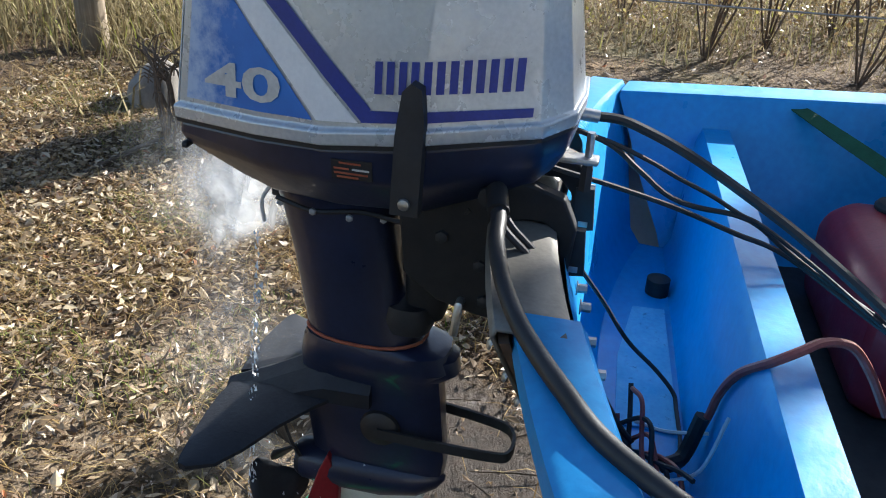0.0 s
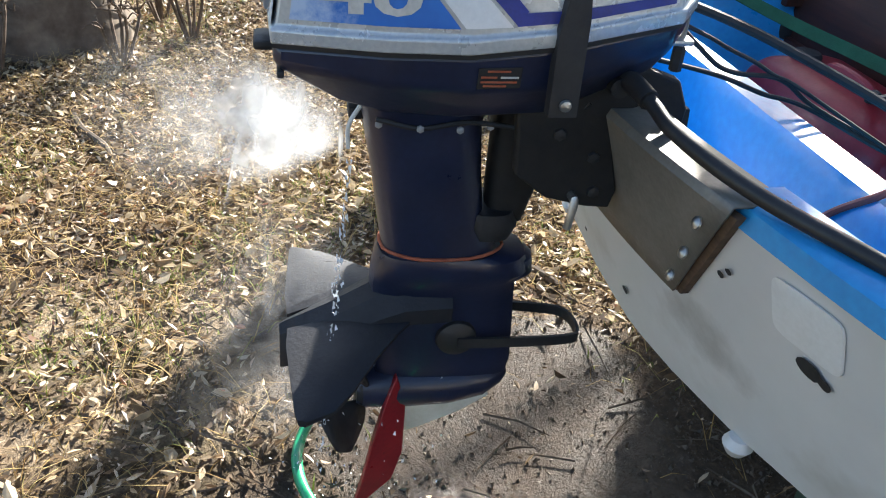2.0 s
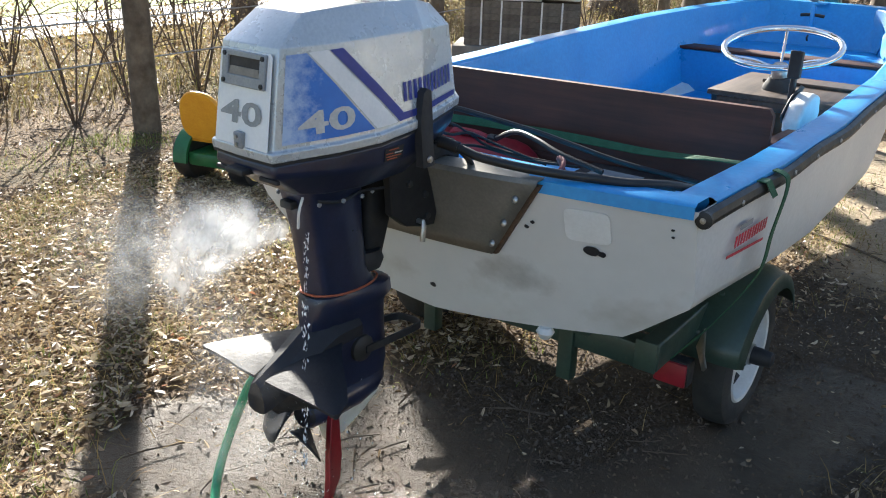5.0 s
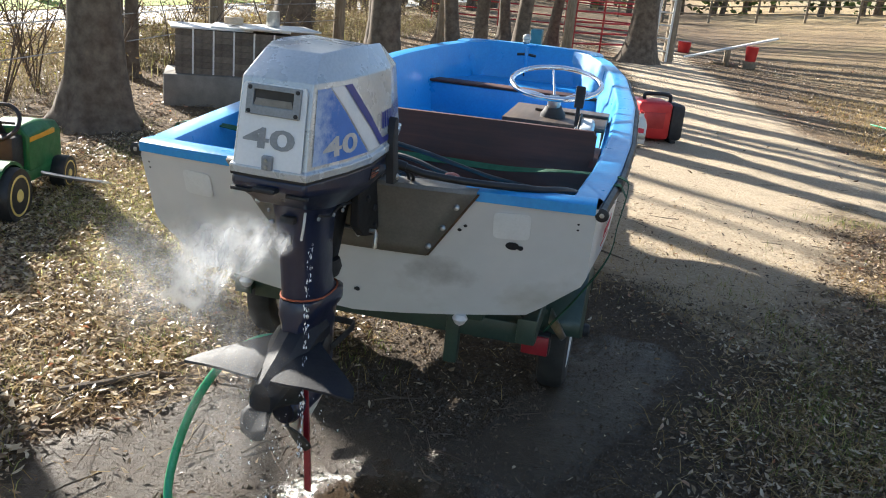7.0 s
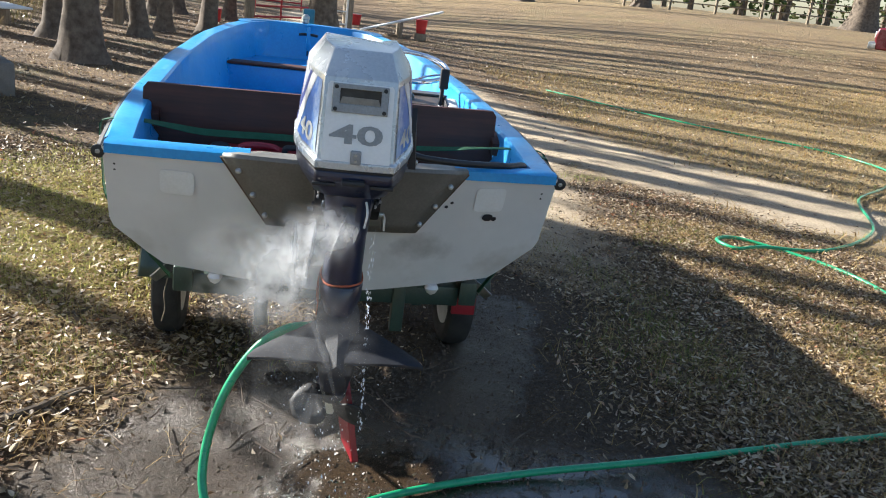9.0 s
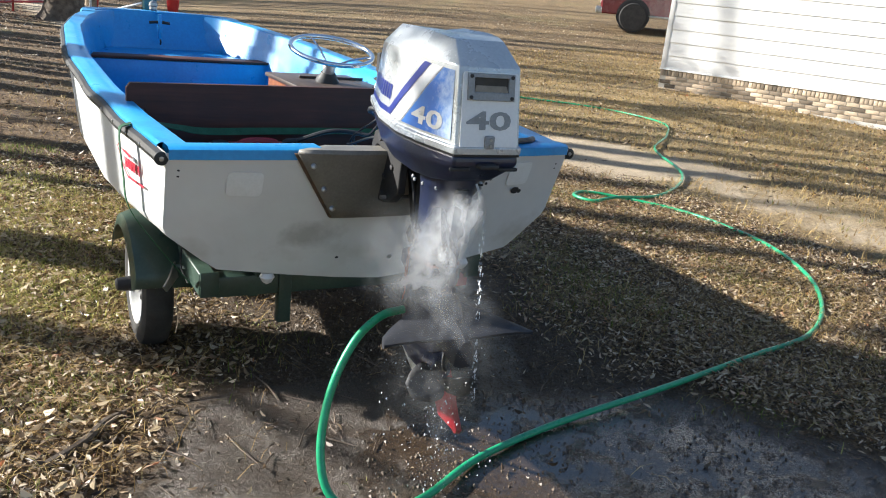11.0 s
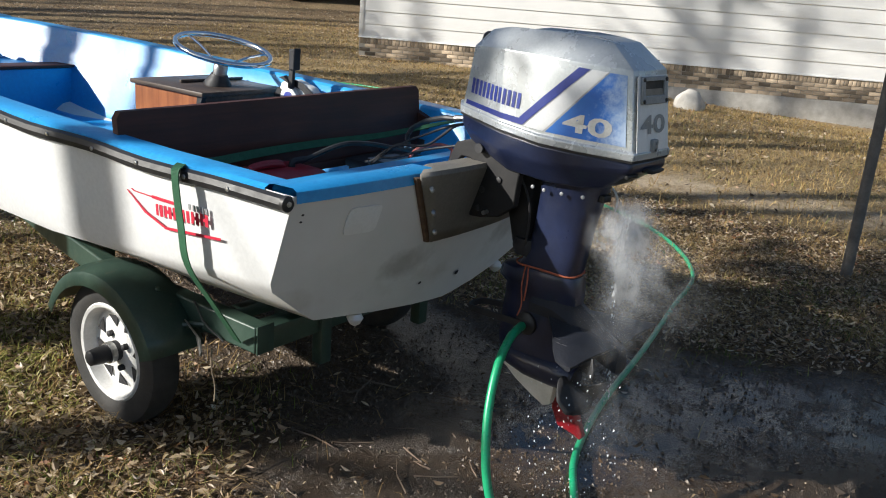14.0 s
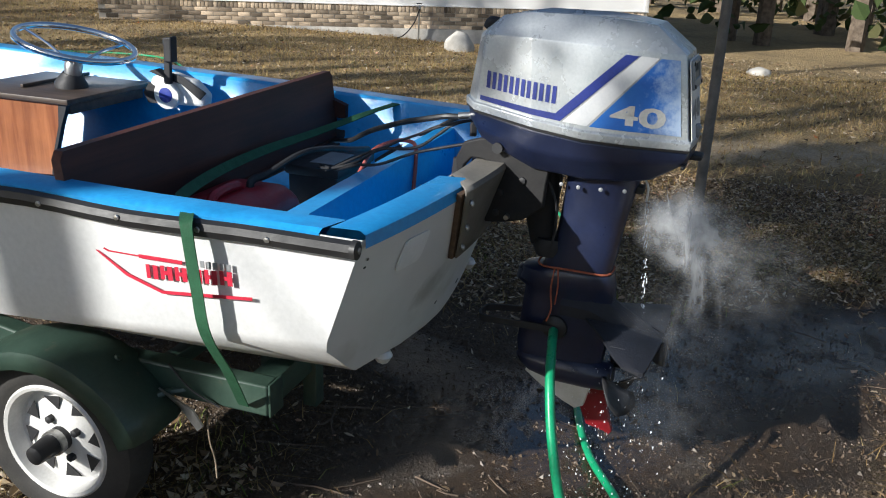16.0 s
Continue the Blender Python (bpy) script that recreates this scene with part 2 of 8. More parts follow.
def decal_blue():
    """Blue panel, faded and chalky in patches near its rear edge."""
    m, t, p = nodes_of("blue_faded_decal")
    n1, n2 = noise_node(t, 9, 6, 0.6), noise_node(t, 45, 5, 0.7)
    base = ramp(t, n1, [(0.3, (0.02, 0.11, 0.45)), (0.7, (0.04, 0.20, 0.62))])
    xyz = t.nodes.new("ShaderNodeSeparateXYZ")
    t.links.new(t.nodes.new("ShaderNodeTexCoord").outputs["Object"], xyz.inputs[0])
    rear = calc(t, "MULTIPLY_ADD", xyz.outputs["Y"], -5.0)
    t.nodes[-1].inputs[2].default_value = -1.75
    mask = calc(t, "ADD", rear, calc(t, "SUBTRACT", n2, 0.62))
    mask = ramp(t, mask, [(0.12, (0, 0, 0)), (0.55, (0.75, 0.75, 0.75))])
    t.links.new(mixc(t, mask, base, (0.55, 0.66, 0.78)), p.inputs["Base Color"])
    p.inputs["Roughness"].default_value = 0.4
    return m


DECALBLUE = decal_blue()


def transom_white():
    """White paint with greyish smoke stains low down and bare scuffs."""
    m, t, p = nodes_of("stained_white_transom_paint")
    xyz = t.nodes.new("ShaderNodeSeparateXYZ")
    co = t.nodes.new("ShaderNodeTexCoord").outputs["Object"]
    t.links.new(co, xyz.inputs[0])
    n1, n2 = noise_node(t, 4.5, 6, 0.6), noise_node(t, 60, 4)
    col = ramp(t, n1, [(0.3, (0.62, 0.61, 0.59)), (0.7, (0.70, 0.69, 0.67))])
    blot = calc(t, "ABSOLUTE", calc(t, "SUBTRACT", xyz.outputs["Z"], 0.66))
    blot = calc(t, "SUBTRACT", 0.42, calc(t, "MULTIPLY", blot, 3.4))
    blot = calc(t, "ADD", blot, calc(t, "MULTIPLY", calc(t, "SUBTRACT", noise_node(t, 3.2, 5, 0.6), 0.5), 2.2))
    mask = ramp(t, blot, [(0.28, (0, 0, 0)), (0.95, (0.8, 0.8, 0.8))])
    col = mixc(t, mask, col, (0.36, 0.325, 0.26))
    for side in (-0.27, 0.29):
        u, v = calc(t, "SUBTRACT", xyz.outputs["X"], side), calc(t, "SUBTRACT", xyz.outputs["Z"], 0.735)
        d = calc(t, "ADD", calc(t, "MULTIPLY", calc(t, "MULTIPLY", u, u), 60), calc(t, "MULTIPLY", calc(t, "MULTIPLY", v, v), 260))
        d = calc(t, "ADD", d, calc(t, "MULTIPLY", calc(t, "SUBTRACT", noise_node(t, 9, 6, 0.65), 0.5), 2.4))
        col = mixc(t, ramp(t, d, [(0.0, (0.5, 0.5, 0.5)), (1.0, (0, 0, 0))]), col, (0.20, 0.18, 0.15))
    t.links.new(col, p.inputs["Base Color"])
    p.inputs["Roughness"].default_value = 0.45
    relief(t, p, n2, 0.12, 0.002)
    return m


TRANSOM = transom_white()


# ---- mesh helpers ----
def finish(name, bm, material, angle=38):
    bmesh.ops.recalc_face_normals(bm, faces=bm.faces)
    me = bpy.data.meshes.new(name)
    bm.to_mesh(me)
    bm.free()
    me.materials.append(material)
    me.shade_smooth()
    me.set_sharp_from_angle(angle=radians(angle))
    return me


def part(name, bm, material, parent, label="", angle=38):
    ob = new(name, finish(name, bm, material, angle))
    ob.parent = parent
    if label:
        tagged(ob, label)
    return ob


def thing(name, label, category, at=(0, 0, 0), group="", kind=""):
    ob = new(name)
    ob.empty_display_size = 0.1
    ob.location = at
    return tagged(ob, label, category, group, kind)


def bevel(ob, width, segments=2, angle=25):
    md = ob.modifiers.new("bevel", "BEVEL")
    md.width, md.segments, md.limit_method, md.angle_limit = width, segments, "ANGLE", radians(angle)
    return ob


def box(bm, x0, x1, y0, y1, z0, z1, r=0.0, m=None):
    vs = bmesh.ops.create_cube(bm, size=1.0)["verts"]
    for v in vs:
        v.co = Vector(((x0 + x1) / 2 + v.co.x * (x1 - x0), (y0 + y1) / 2 + v.co.y * (y1 - y0), (z0 + z1) / 2 + v.co.z * (z1 - z0)))
    if r:
        es = list({e for v in vs for e in v.link_edges})
        out = bmesh.ops.bevel(bm, geom=es, offset=r, segments=2, affect="EDGES", profile=0.5)
        vs = list({v for f in out["faces"] for v in f.verts} | {v for v in vs if v.is_valid})
    if m:
        bmesh.ops.transform(bm, matrix=m, verts=vs)
    return bm


def boxed(x0, x1, y0, y1, z0, z1, r=0.004, m=None):
    return box(bmesh.new(), x0, x1, y0, y1, z0, z1, r, m)


def loft(rings, bm=None, caps=True, closed=True):
    """Skin over rings of equally many points."""
    bm = bm or bmesh.new()
    vs = [[bm.verts.new(p) for p in ring] for ring in rings]
    n = len(rings[0])
    for a, b in zip(vs, vs[1:]):
        for i in range(n if closed else n - 1):
            j = (i + 1) % n
            try:
                bm.faces.new((a[i], a[j], b[j], b[i]))
            except ValueError:
                pass
    if caps and closed:
        bm.faces.new(vs[0])
        bm.faces.new(vs[-1][::-1])
    return bm


def smooth_path(points, n=8):
    """Catmull-Rom through the points."""
    ps = [Vector(p) for p in points]
    ps = [ps[0] * 2 - ps[1]] + ps + [ps[-1] * 2 - ps[-2]]
    out = []
    for a, b, c, d in zip(ps, ps[1:], ps[2:], ps[3:]):
        for i in range(n):
            t = i / n
            out.append(0.5 * ((2 * b) + (c - a) * t + (2 * a - 5 * b + 4 * c - d) * t * t + (3 * b - a - 3 * c + d) * t ** 3))
    return out + [ps[-2]]


def tube(points, radius, seg=8, bm=None, smooth=6, closed=False):
    """A round tube along the points; radius may be a list that tapers."""
    pts = smooth_path(points, smooth) if smooth else [Vector(p) for p in points]
    if closed:
        pts = pts[:-1]
    n = len(pts)
    rings, up = [], Vector((0, 0, 1))
    for i, p in enumerate(pts):
        d = (pts[(i + 1) % n] - pts[i - 1]) if closed else (pts[min(i + 1, n - 1)] - pts[max(i - 1, 0)])
        d = d.normalized() if d.length > 1e-9 else Vector((0, 0, 1))
        side = d.cross(up)
        if side.length < 1e-3:
            side = d.cross(Vector((1, 0, 0)))
        side.normalize()
        up = side.cross(d).normalized()
        if isinstance(radius, (int, float)):
            r = radius
        else:
            f = i / max(n - 1, 1) * (len(radius) - 1)
            k = min(int(f), len(radius) - 2)
            r = radius[k] + (radius[k + 1] - radius[k]) * (f - k)
        rings.append([p + (side * math.cos(a) + up * math.sin(a)) * r for a in [2 * math.pi * j / seg for j in range(seg)]])
    if closed:
        rings.append(rings[0])
    bm = loft(rings, bm, caps=not closed)
    if closed:
        bmesh.ops.remove_doubles(bm, verts=bm.verts, dist=1e-6)
    return bm


def lathe(profile, seg=32, m=None, bm=None, caps=True):
    """Turn (radius, height) round z."""
    rings = [[Vector((r * math.cos(2 * math.pi * j / seg), r * math.sin(2 * math.pi * j / seg), z)) for j in range(seg)] for r, z in profile]
    bm2 = bmesh.new()
    loft(rings, bm2, caps=caps)
    if m:
        bmesh.ops.transform(bm2, matrix=m, verts=bm2.verts)
    if bm is not None:
        me = bpy.data.meshes.new("tmp")
        bm2.to_mesh(me)
        bm.from_mesh(me)
        bpy.data.meshes.remove(me)
        bm2.free()
        return bm
    return bm2


def slab(outline, depth, to3d):
    """A plate: a 2D outline with a thickness, placed by to3d(u, v, w)."""
    bm = bmesh.new()
    a = [bm.verts.new(to3d(u, v, 0.0)) for u, v in outline]
    b = [bm.verts.new(to3d(u, v, depth)) for u, v in outline]
    bm.faces.new(a)
    bm.faces.new(b[::-1])
    for i in range(len(a)):
        j = (i + 1) % len(a)
        bm.faces.new((a[i], b[i], b[j], a[j]))
    return bm


def lettering(text, to3d, width, height):
    """Characters of the built-in font as a flat mesh, stretched to width x height from the lower left corner."""
    cu = bpy.data.curves.new("letters", "FONT")
    cu.body, cu.resolution_u, cu.offset = text, 3, 0.025
    ob = bpy.data.objects.new("letters", cu)
    me = bpy.data.meshes.new_from_object(ob)
    bm = bmesh.new()
    bm.from_mesh(me)
    bpy.data.objects.remove(ob)
    bpy.data.curves.remove(cu)
    bpy.data.meshes.remove(me)
    xs, ys = [v.co.x for v in bm.verts], [v.co.y for v in bm.verts]
    x0, x1, y0, y1 = min(xs), max(xs), min(ys), max(ys)
    bmesh.ops.triangulate(bm, faces=bm.faces)
    for v in bm.verts:
        v.co = to3d((v.co.x - x0) / (x1 - x0) * width, (v.co.y - y0) / (y1 - y0) * height, 0.0)
    return bm


# ---- ground ----
TRACK = [(0.4, 26), (1.5, 14), (2.1, 9.0), (2.6, 7.3), (3.5, 5.8), (4.5, 4.6), (5.0, 3.3), (5.0, 1.6), (5.2, 0.0), (5.8, -2.0), (8.0, -6.0), (16, -9)]
# water runs off along these lines: a line of points and its half width
RUNS = [([(0.0, -0.2), (0.45, 0.15), (0.75, 0.7), (0.92, 1.4)], 0.24), ([(0.3, -0.25), (1.0, -0.4), (1.35, -1.0), (1.9, -2.0)], 0.46), ([(-0.35, 0.1), (0.1, 0.0)], 0.42), ([(-0.7, -0.3), (-0.3, -0.1)], 0.30), ([(0.5, -0.9), (1.0, -1.0)], 0.30)]
# trodden soil: centre and half axes
TRODDEN = [(0.45, 0.9, 0.90, 1.5), (0.25, -0.2, 0.65, 0.6), (0.9, -0.8, 0.7, 0.5), (0.75, 1.6, 0.7, 0.7)]


def to_line(x, y, line):
    best = 1e9
    for (ax, ay), (bx, by) in zip(line, line[1:]):
        dx, dy = bx - ax, by - ay
        s = min(max(((x - ax) * dx + (y - ay) * dy) / (dx * dx + dy * dy), 0), 1)
        best = min(best, math.hypot(x - ax - s * dx, y - ay - s * dy))
    return best


def height(x, y):
    h = 0.105 * max(0.0, x + 0.1 * y - 6.5) * min(max((y - 5) / 22, 0.0), 1.0)
    if h > 0.9:
        h = 0.9 + 0.9 * (1 - math.exp(-(h - 0.9) / 0.9))
    h -= 0.38 * min(max((x - 8.5) / 5.5, 0.0), 1.0) * min(max((8.0 - y) / 6.5, 0.0), 1.0)
    if math.hypot(x, y) < 14:
        h += 0.018 * noise.noise((x * 1.3, y * 1.3, 0)) + 0.008 * noise.noise((x * 5, y * 5, 3))
    return h


def sandy(x, y):
    d = to_line(x, y, TRACK)
    s = max(0.0, 1 - max(0, d - (0.55 if y > 3.5 else 0.2)) / 0.8) * (1.0 if y > 3.5 else 0.62)
    d2 = math.hypot((x - 1.25) / 1.3, (y - 4.6) / 3.1)
    d3 = math.hypot((x - 1.8) / 1.1, (y - 7.5) / 4.0)
    return max(s, max(0.0, min(1.0, 1.6 - 1.2 * d2)), max(0.0, min(1.0, 1.6 - 1.2 * d3)), max(0.0, min(0.46, 1.5 - math.hypot((x + 0.45) / 0.62, (y + 0.95) / 0.42))))


def wetness(x, y):
    return max(0.0, min(1.0, max(1.5 - to_line(x, y, line) / r for line, r in RUNS)))


def pooled(x, y):
    line, r = RUNS[1]
    return max(0.0, min(1.0, 1.6 - 1.3 * to_line(x, y, line) / r))


def trodden(x, y):
    return max(0.0, min(1.0, max(1.75 - 1.15 * math.hypot((x - a) / u, (y - b) / v) for a, b, u, v in TRODDEN) + 0.35 * noise.noise((x * 1.8, y * 1.8, 7.0))))


def lawn(x, y):
    # lawn colour fades to darker litter here, painting in shade of trees and blades
    far = min(max((y - 9.0) / 6.0, 0.0), 1.0) * min(max((48.0 - y) / 10.0, 0.0), 1.0)
    return min(max((x - 3.2) / 2.0, 0.0), 1.0) * (1 - 0.65 * far)


def spread(near, far, step, grow):
    out, d, s = [], near, step
    while d < far:
        s *= grow
        d += s
        out.append(d)
    return out


def axis_marks(lo, hi, step, far):
    mid = [lo + i * step for i in range(int(round((hi - lo) / step)) + 1)]
    return [lo - d for d in spread(0, far, step, 1.14)][::-1] + mid + [hi + d for d in spread(0, far, step, 1.14)]


def build_ground():
    xs, ys = axis_marks(-4.5, 5.5, 0.08, 600), axis_marks(-3.5, 7.5, 0.08, 600)
    nx, ny = len(xs), len(ys)
    verts = [(x, y, height(x, y)) for y in ys for x in xs]
    faces = [(j * nx + i, j * nx + i + 1, (j + 1) * nx + i + 1, (j + 1) * nx + i) for j in range(ny - 1) for i in range(nx - 1)]
    me = bpy.data.meshes.new("ground")
    me.from_pydata(verts, [], faces)
    for name, f in (("sand", sandy), ("wet", wetness), ("pool", pooled), ("bare", trodden), ("lawn", lawn)):
        at = me.attributes.new(name, "FLOAT", "POINT")
        at.data.foreach_set("value", [f(x, y) for y in ys for x in xs])
    me.shade_smooth()
    m, t, p = nodes_of("leaf_strewn_earth")
    co = t.nodes.new("ShaderNodeTexCoord").outputs["Object"]
    big, mid, fine, grit = noise_node(t, 0.45, 6, 0.6, co), noise_node(t, 3.0, 6, 0.65, co), noise_node(t, 38, 8, 0.75, co), noise_node(t, 150, 5, 0.75, co)
    soil = ramp(t, mid, [(0.3, (0.050, 0.031, 0.017)), (0.7, (0.12, 0.074, 0.038))])
    straw = ramp(t, fine, [(0.32, (0.046, 0.026, 0.012)), (0.5, (0.19, 0.115, 0.050)), (0.68, (0.44, 0.30, 0.14))])
    col = mixc(t, ramp(t, mid, [(0.36, (0.25, 0.25, 0.25)), (0.6, (0.9, 0.9, 0.9))]), soil, straw)
    green = mixc(t, fine, (0.05, 0.07, 0.018), (0.17, 0.17, 0.05))
    col = mixc(t, ramp(t, big, [(0.54, (0, 0, 0)), (0.66, (0.45, 0.45, 0.45))]), col, green)
    lawn_at = t.nodes.new("ShaderNodeAttribute")
    lawn_at.attribute_name = "lawn"
    turf = ramp(t, fine, [(0.3, (0.15, 0.098, 0.044)), (0.5, (0.37, 0.26, 0.12)), (0.7, (0.66, 0.51, 0.27))])
    turf = mixc(t, ramp(t, mid, [(0.54, (0, 0, 0)), (0.66, (0.25, 0.25, 0.25))]), turf, green)
    turf = mixc(t, ramp(t, big, [(0.40, (0.45, 0.45, 0.45)), (0.54, (0, 0, 0))]), turf, mixc(t, fine, (0.040, 0.028, 0.014), (0.15, 0.105, 0.055)))
    # the thinned lawn mask carries the painted shade of the far field
    col = mixc(t, lawn_at.outputs["Fac"], col, turf)
    crumbs = t.nodes.new("ShaderNodeTexVoronoi")
    crumbs.inputs["Scale"].default_value = 75
    t.links.new(co, crumbs.inputs["Vector"])
    chip = ramp(t, crumbs.outputs["Color"], [(0.35, (0.25, 0.25, 0.25)), (0.75, (0.72, 0.72, 0.72))])
    col = mixc(t, 0.55, col, chip, "OVERLAY")
    sand_at = t.nodes.new("ShaderNodeAttribute")
    sand_at.attribute_name = "sand"
    sandmask = ramp(t, calc(t, "ADD", sand_at.outputs["Fac"], calc(t, "MULTIPLY", calc(t, "SUBTRACT", mid, 0.5), 1.3)), [(0.35, (0, 0, 0)), (0.75, (0.95, 0.95, 0.95))])
    sandcol = ramp(t, fine, [(0.3, (0.36, 0.265, 0.165)), (0.7, (0.68, 0.56, 0.40))])
    col = mixc(t, sandmask, col, sandcol)
    bare_at = t.nodes.new("ShaderNodeAttribute")
    bare_at.attribute_name = "bare"
    baremask = ramp(t, calc(t, "ADD", bare_at.outputs["Fac"], calc(t, "MULTIPLY", calc(t, "SUBTRACT", mid, 0.5), 1.2)), [(0.3, (0, 0, 0)), (0.7, (0.95, 0.95, 0.95))])
    dirt = ramp(t, fine, [(0.28, (0.038, 0.025, 0.015)), (0.5, (0.092, 0.062, 0.037)), (0.72, (0.18, 0.127, 0.077))])
    col = mixc(t, baremask, col, dirt)
    wet_at = t.nodes.new("ShaderNodeAttribute")
    wet_at.attribute_name = "wet"
    wetmask = ramp(t, calc(t, "ADD", wet_at.outputs["Fac"], calc(t, "MULTIPLY", calc(t, "SUBTRACT", mid, 0.5), 1.5)), [(0.35, (0, 0, 0)), (0.7, (1, 1, 1))])
    mud = ramp(t, fine, [(0.3, (0.022, 0.015, 0.010)), (0.72, (0.070, 0.047, 0.029))])
    col = mixc(t, wetmask, col, mud)
    t.links.new(col, p.inputs["Base Color"])
    soaked = calc(t, "MULTIPLY", wetmask, calc(t, "ADD", mid, 0.25))
    pool = ramp(t, soaked, [(0.2, (0.92, 0.92, 0.92)), (0.45, (0.55, 0.55, 0.55)), (0.66, (0.42, 0.42, 0.42)), (0.82, (0.30, 0.30, 0.30))])
    pool_at = t.nodes.new("ShaderNodeAttribute")
    pool_at.attribute_name = "pool"
    calm = calc(t, "MULTIPLY", calc(t, "MULTIPLY", pool_at.outputs["Fac"], wetmask), ramp(t, noise_node(t, 7, 4, 0.6, co), [(0.32, (0.2, 0.2, 0.2)), (0.50, (1, 1, 1))]))
    t.links.new(calc(t, "SUBTRACT", 0.5, calc(t, "MULTIPLY", wetmask, calc(t, "SUBTRACT", 0.12, calc(t, "MULTIPLY", calm, 0.5)))), p.inputs["Specular IOR Level"])
    t.links.new(calc(t, "MULTIPLY", pool, calc(t, "SUBTRACT", 1.0, calc(t, "MULTIPLY", calm, 0.7))), p.inputs["Roughness"])
    hgt = calc(t, "ADD", calc(t, "ADD", fine, calc(t, "MULTIPLY", grit, 0.6)), calc(t, "MULTIPLY", noise_node(t, 11, 5, 0.6, co), 1.2))
    n = put(t, "ShaderNodeBump", Distance=0.03)
    rough_soil = ramp(t, soaked, [(0.5, (1, 1, 1)), (0.66, (0.8, 0.8, 0.8)), (0.82, (0.55, 0.55, 0.55))])
    t.links.new(calc(t, "MULTIPLY", rough_soil, calc(t, "SUBTRACT", 1.0, calc(t, "MULTIPLY", calm, 0.8))), n.inputs["Strength"])
    t.links.new(hgt, n.inputs["Height"])
    t.links.new(n.outputs["Normal"], p.inputs["Normal"])
    me.materials.append(m)
    tagged(new("ground", me), "leaf-strewn dirt yard with wet mud and a sandy track", "ground", kind="structure")


build_ground()


# ---- boat ----
BOAT = pose(-0.012, 0, 0, 0, 0, 0.45)
boat = thing("motorboat", "white fibreglass skiff with bright blue interior on a green trailer", "boat")
boat.matrix_world = BOAT


def table(y, rows):
    for (a, *p), (b, *q) in zip(rows, rows[1:]):
        if y <= b:
            f = min(max((y - a) / (b - a), 0), 1)
            f = f * f * (3 - 2 * f) * 0.35 + f * 0.65
            return [u + (v - u) * f for u, v in zip(p, q)]
    return list(rows[-1][1:])


# y, half beam, gunwale z, chine half width, chine z, knuckle half width, knuckle z, keel z
LINES = [
    (0.0, 0.752, 1.010, 0.744, 0.755, 0.57, 0.600, 0.545),
    (0.6, 0.795, 1.022, 0.775, 0.730, 0.59, 0.590, 0.530),
    (1.2, 0.817, 1.038, 0.790, 0.700, 0.60, 0.585, 0.525),
    (2.1, 0.812, 1.065, 0.770, 0.690, 0.58, 0.590, 0.525),
    (3.1, 0.735, 1.105, 0.660, 0.730, 0.48, 0.640, 0.560),
    (3.7, 0.625, 1.130, 0.520, 0.810, 0.37, 0.740, 0.660),
    (4.0, 0.520, 1.145, 0.400, 0.880, 0.28, 0.830, 0.780),
    (4.18, 0.360, 1.152, 0.270, 0.960, 0.19, 0.930, 0.900),
    (4.25, 0.200, 1.155, 0.150, 1.010, 0.10, 0.990, 0.970),
]


def transom_y(x, z):
    return 0.125 * (abs(x) / 0.76) ** 2 + 0.029 * x + (1.0 - z) * 0.35


def hull_half(y):
    b, zg, c, zc, k, zk, z0 = table(y, LINES)
    return [(b, zg), (b - 0.002, zg - 0.05), (c + (b - c) * 0.3, zc + 0.09), (c, zc), (c - 0.012, zc - 0.03), (k + 0.05, zk + 0.035), (k, zk), (k * 0.6, zk - (zk - z0) * 0.45), (k * 0.3, zk - (zk - z0) * 0.8), (0.06, z0), (0.0, z0 - 0.005)]


def build_hull():
    rings = []
    for y in [0.0, 0.15, 0.3, 0.6, 0.9, 1.2, 1.5, 1.8, 2.1, 2.4, 2.7, 3.0, 3.2, 3.4, 3.6, 3.75, 3.9, 4.0, 4.09, 4.15, 4.2, 4.25]:
        half = hull_half(y)
        pts = half + [(-x, z) for x, z in half[-2::-1]]
        fade = max(0.0, 1 - y / 0.9)
        rings.append([Vector((x, y + fade * transom_y(x, z), z)) for x, z in pts])
    part("hull", loft(rings, caps=False, closed=False), WHITE, boat, "white painted hull sides, scuffed")
    back = rings[0]
    bm = bmesh.new()
    n = len(back) // 2
    rows = []
    for i in range(n + 1):
        a, b = back[i], back[-1 - i]
        cols = 16
        rows.append([Vector((a.x + (b.x - a.x) * k / cols, 0, a.z)) for k in range(cols + 1)])
    for row in rows:
        for v in row:
            v.y = transom_y(v.x, v.z)
    loft(rows, bm, caps=False, closed=False)
    bmesh.ops.remove_doubles(bm, verts=bm.verts, dist=1e-5)
    part("transom", bm, TRANSOM, boat, "white transom with smoke stains and holes")
    return rings


build_hull()


def inner(y):
    b, zg, c, zc, k, zk, z0 = table(y, LINES)
    return b, zg


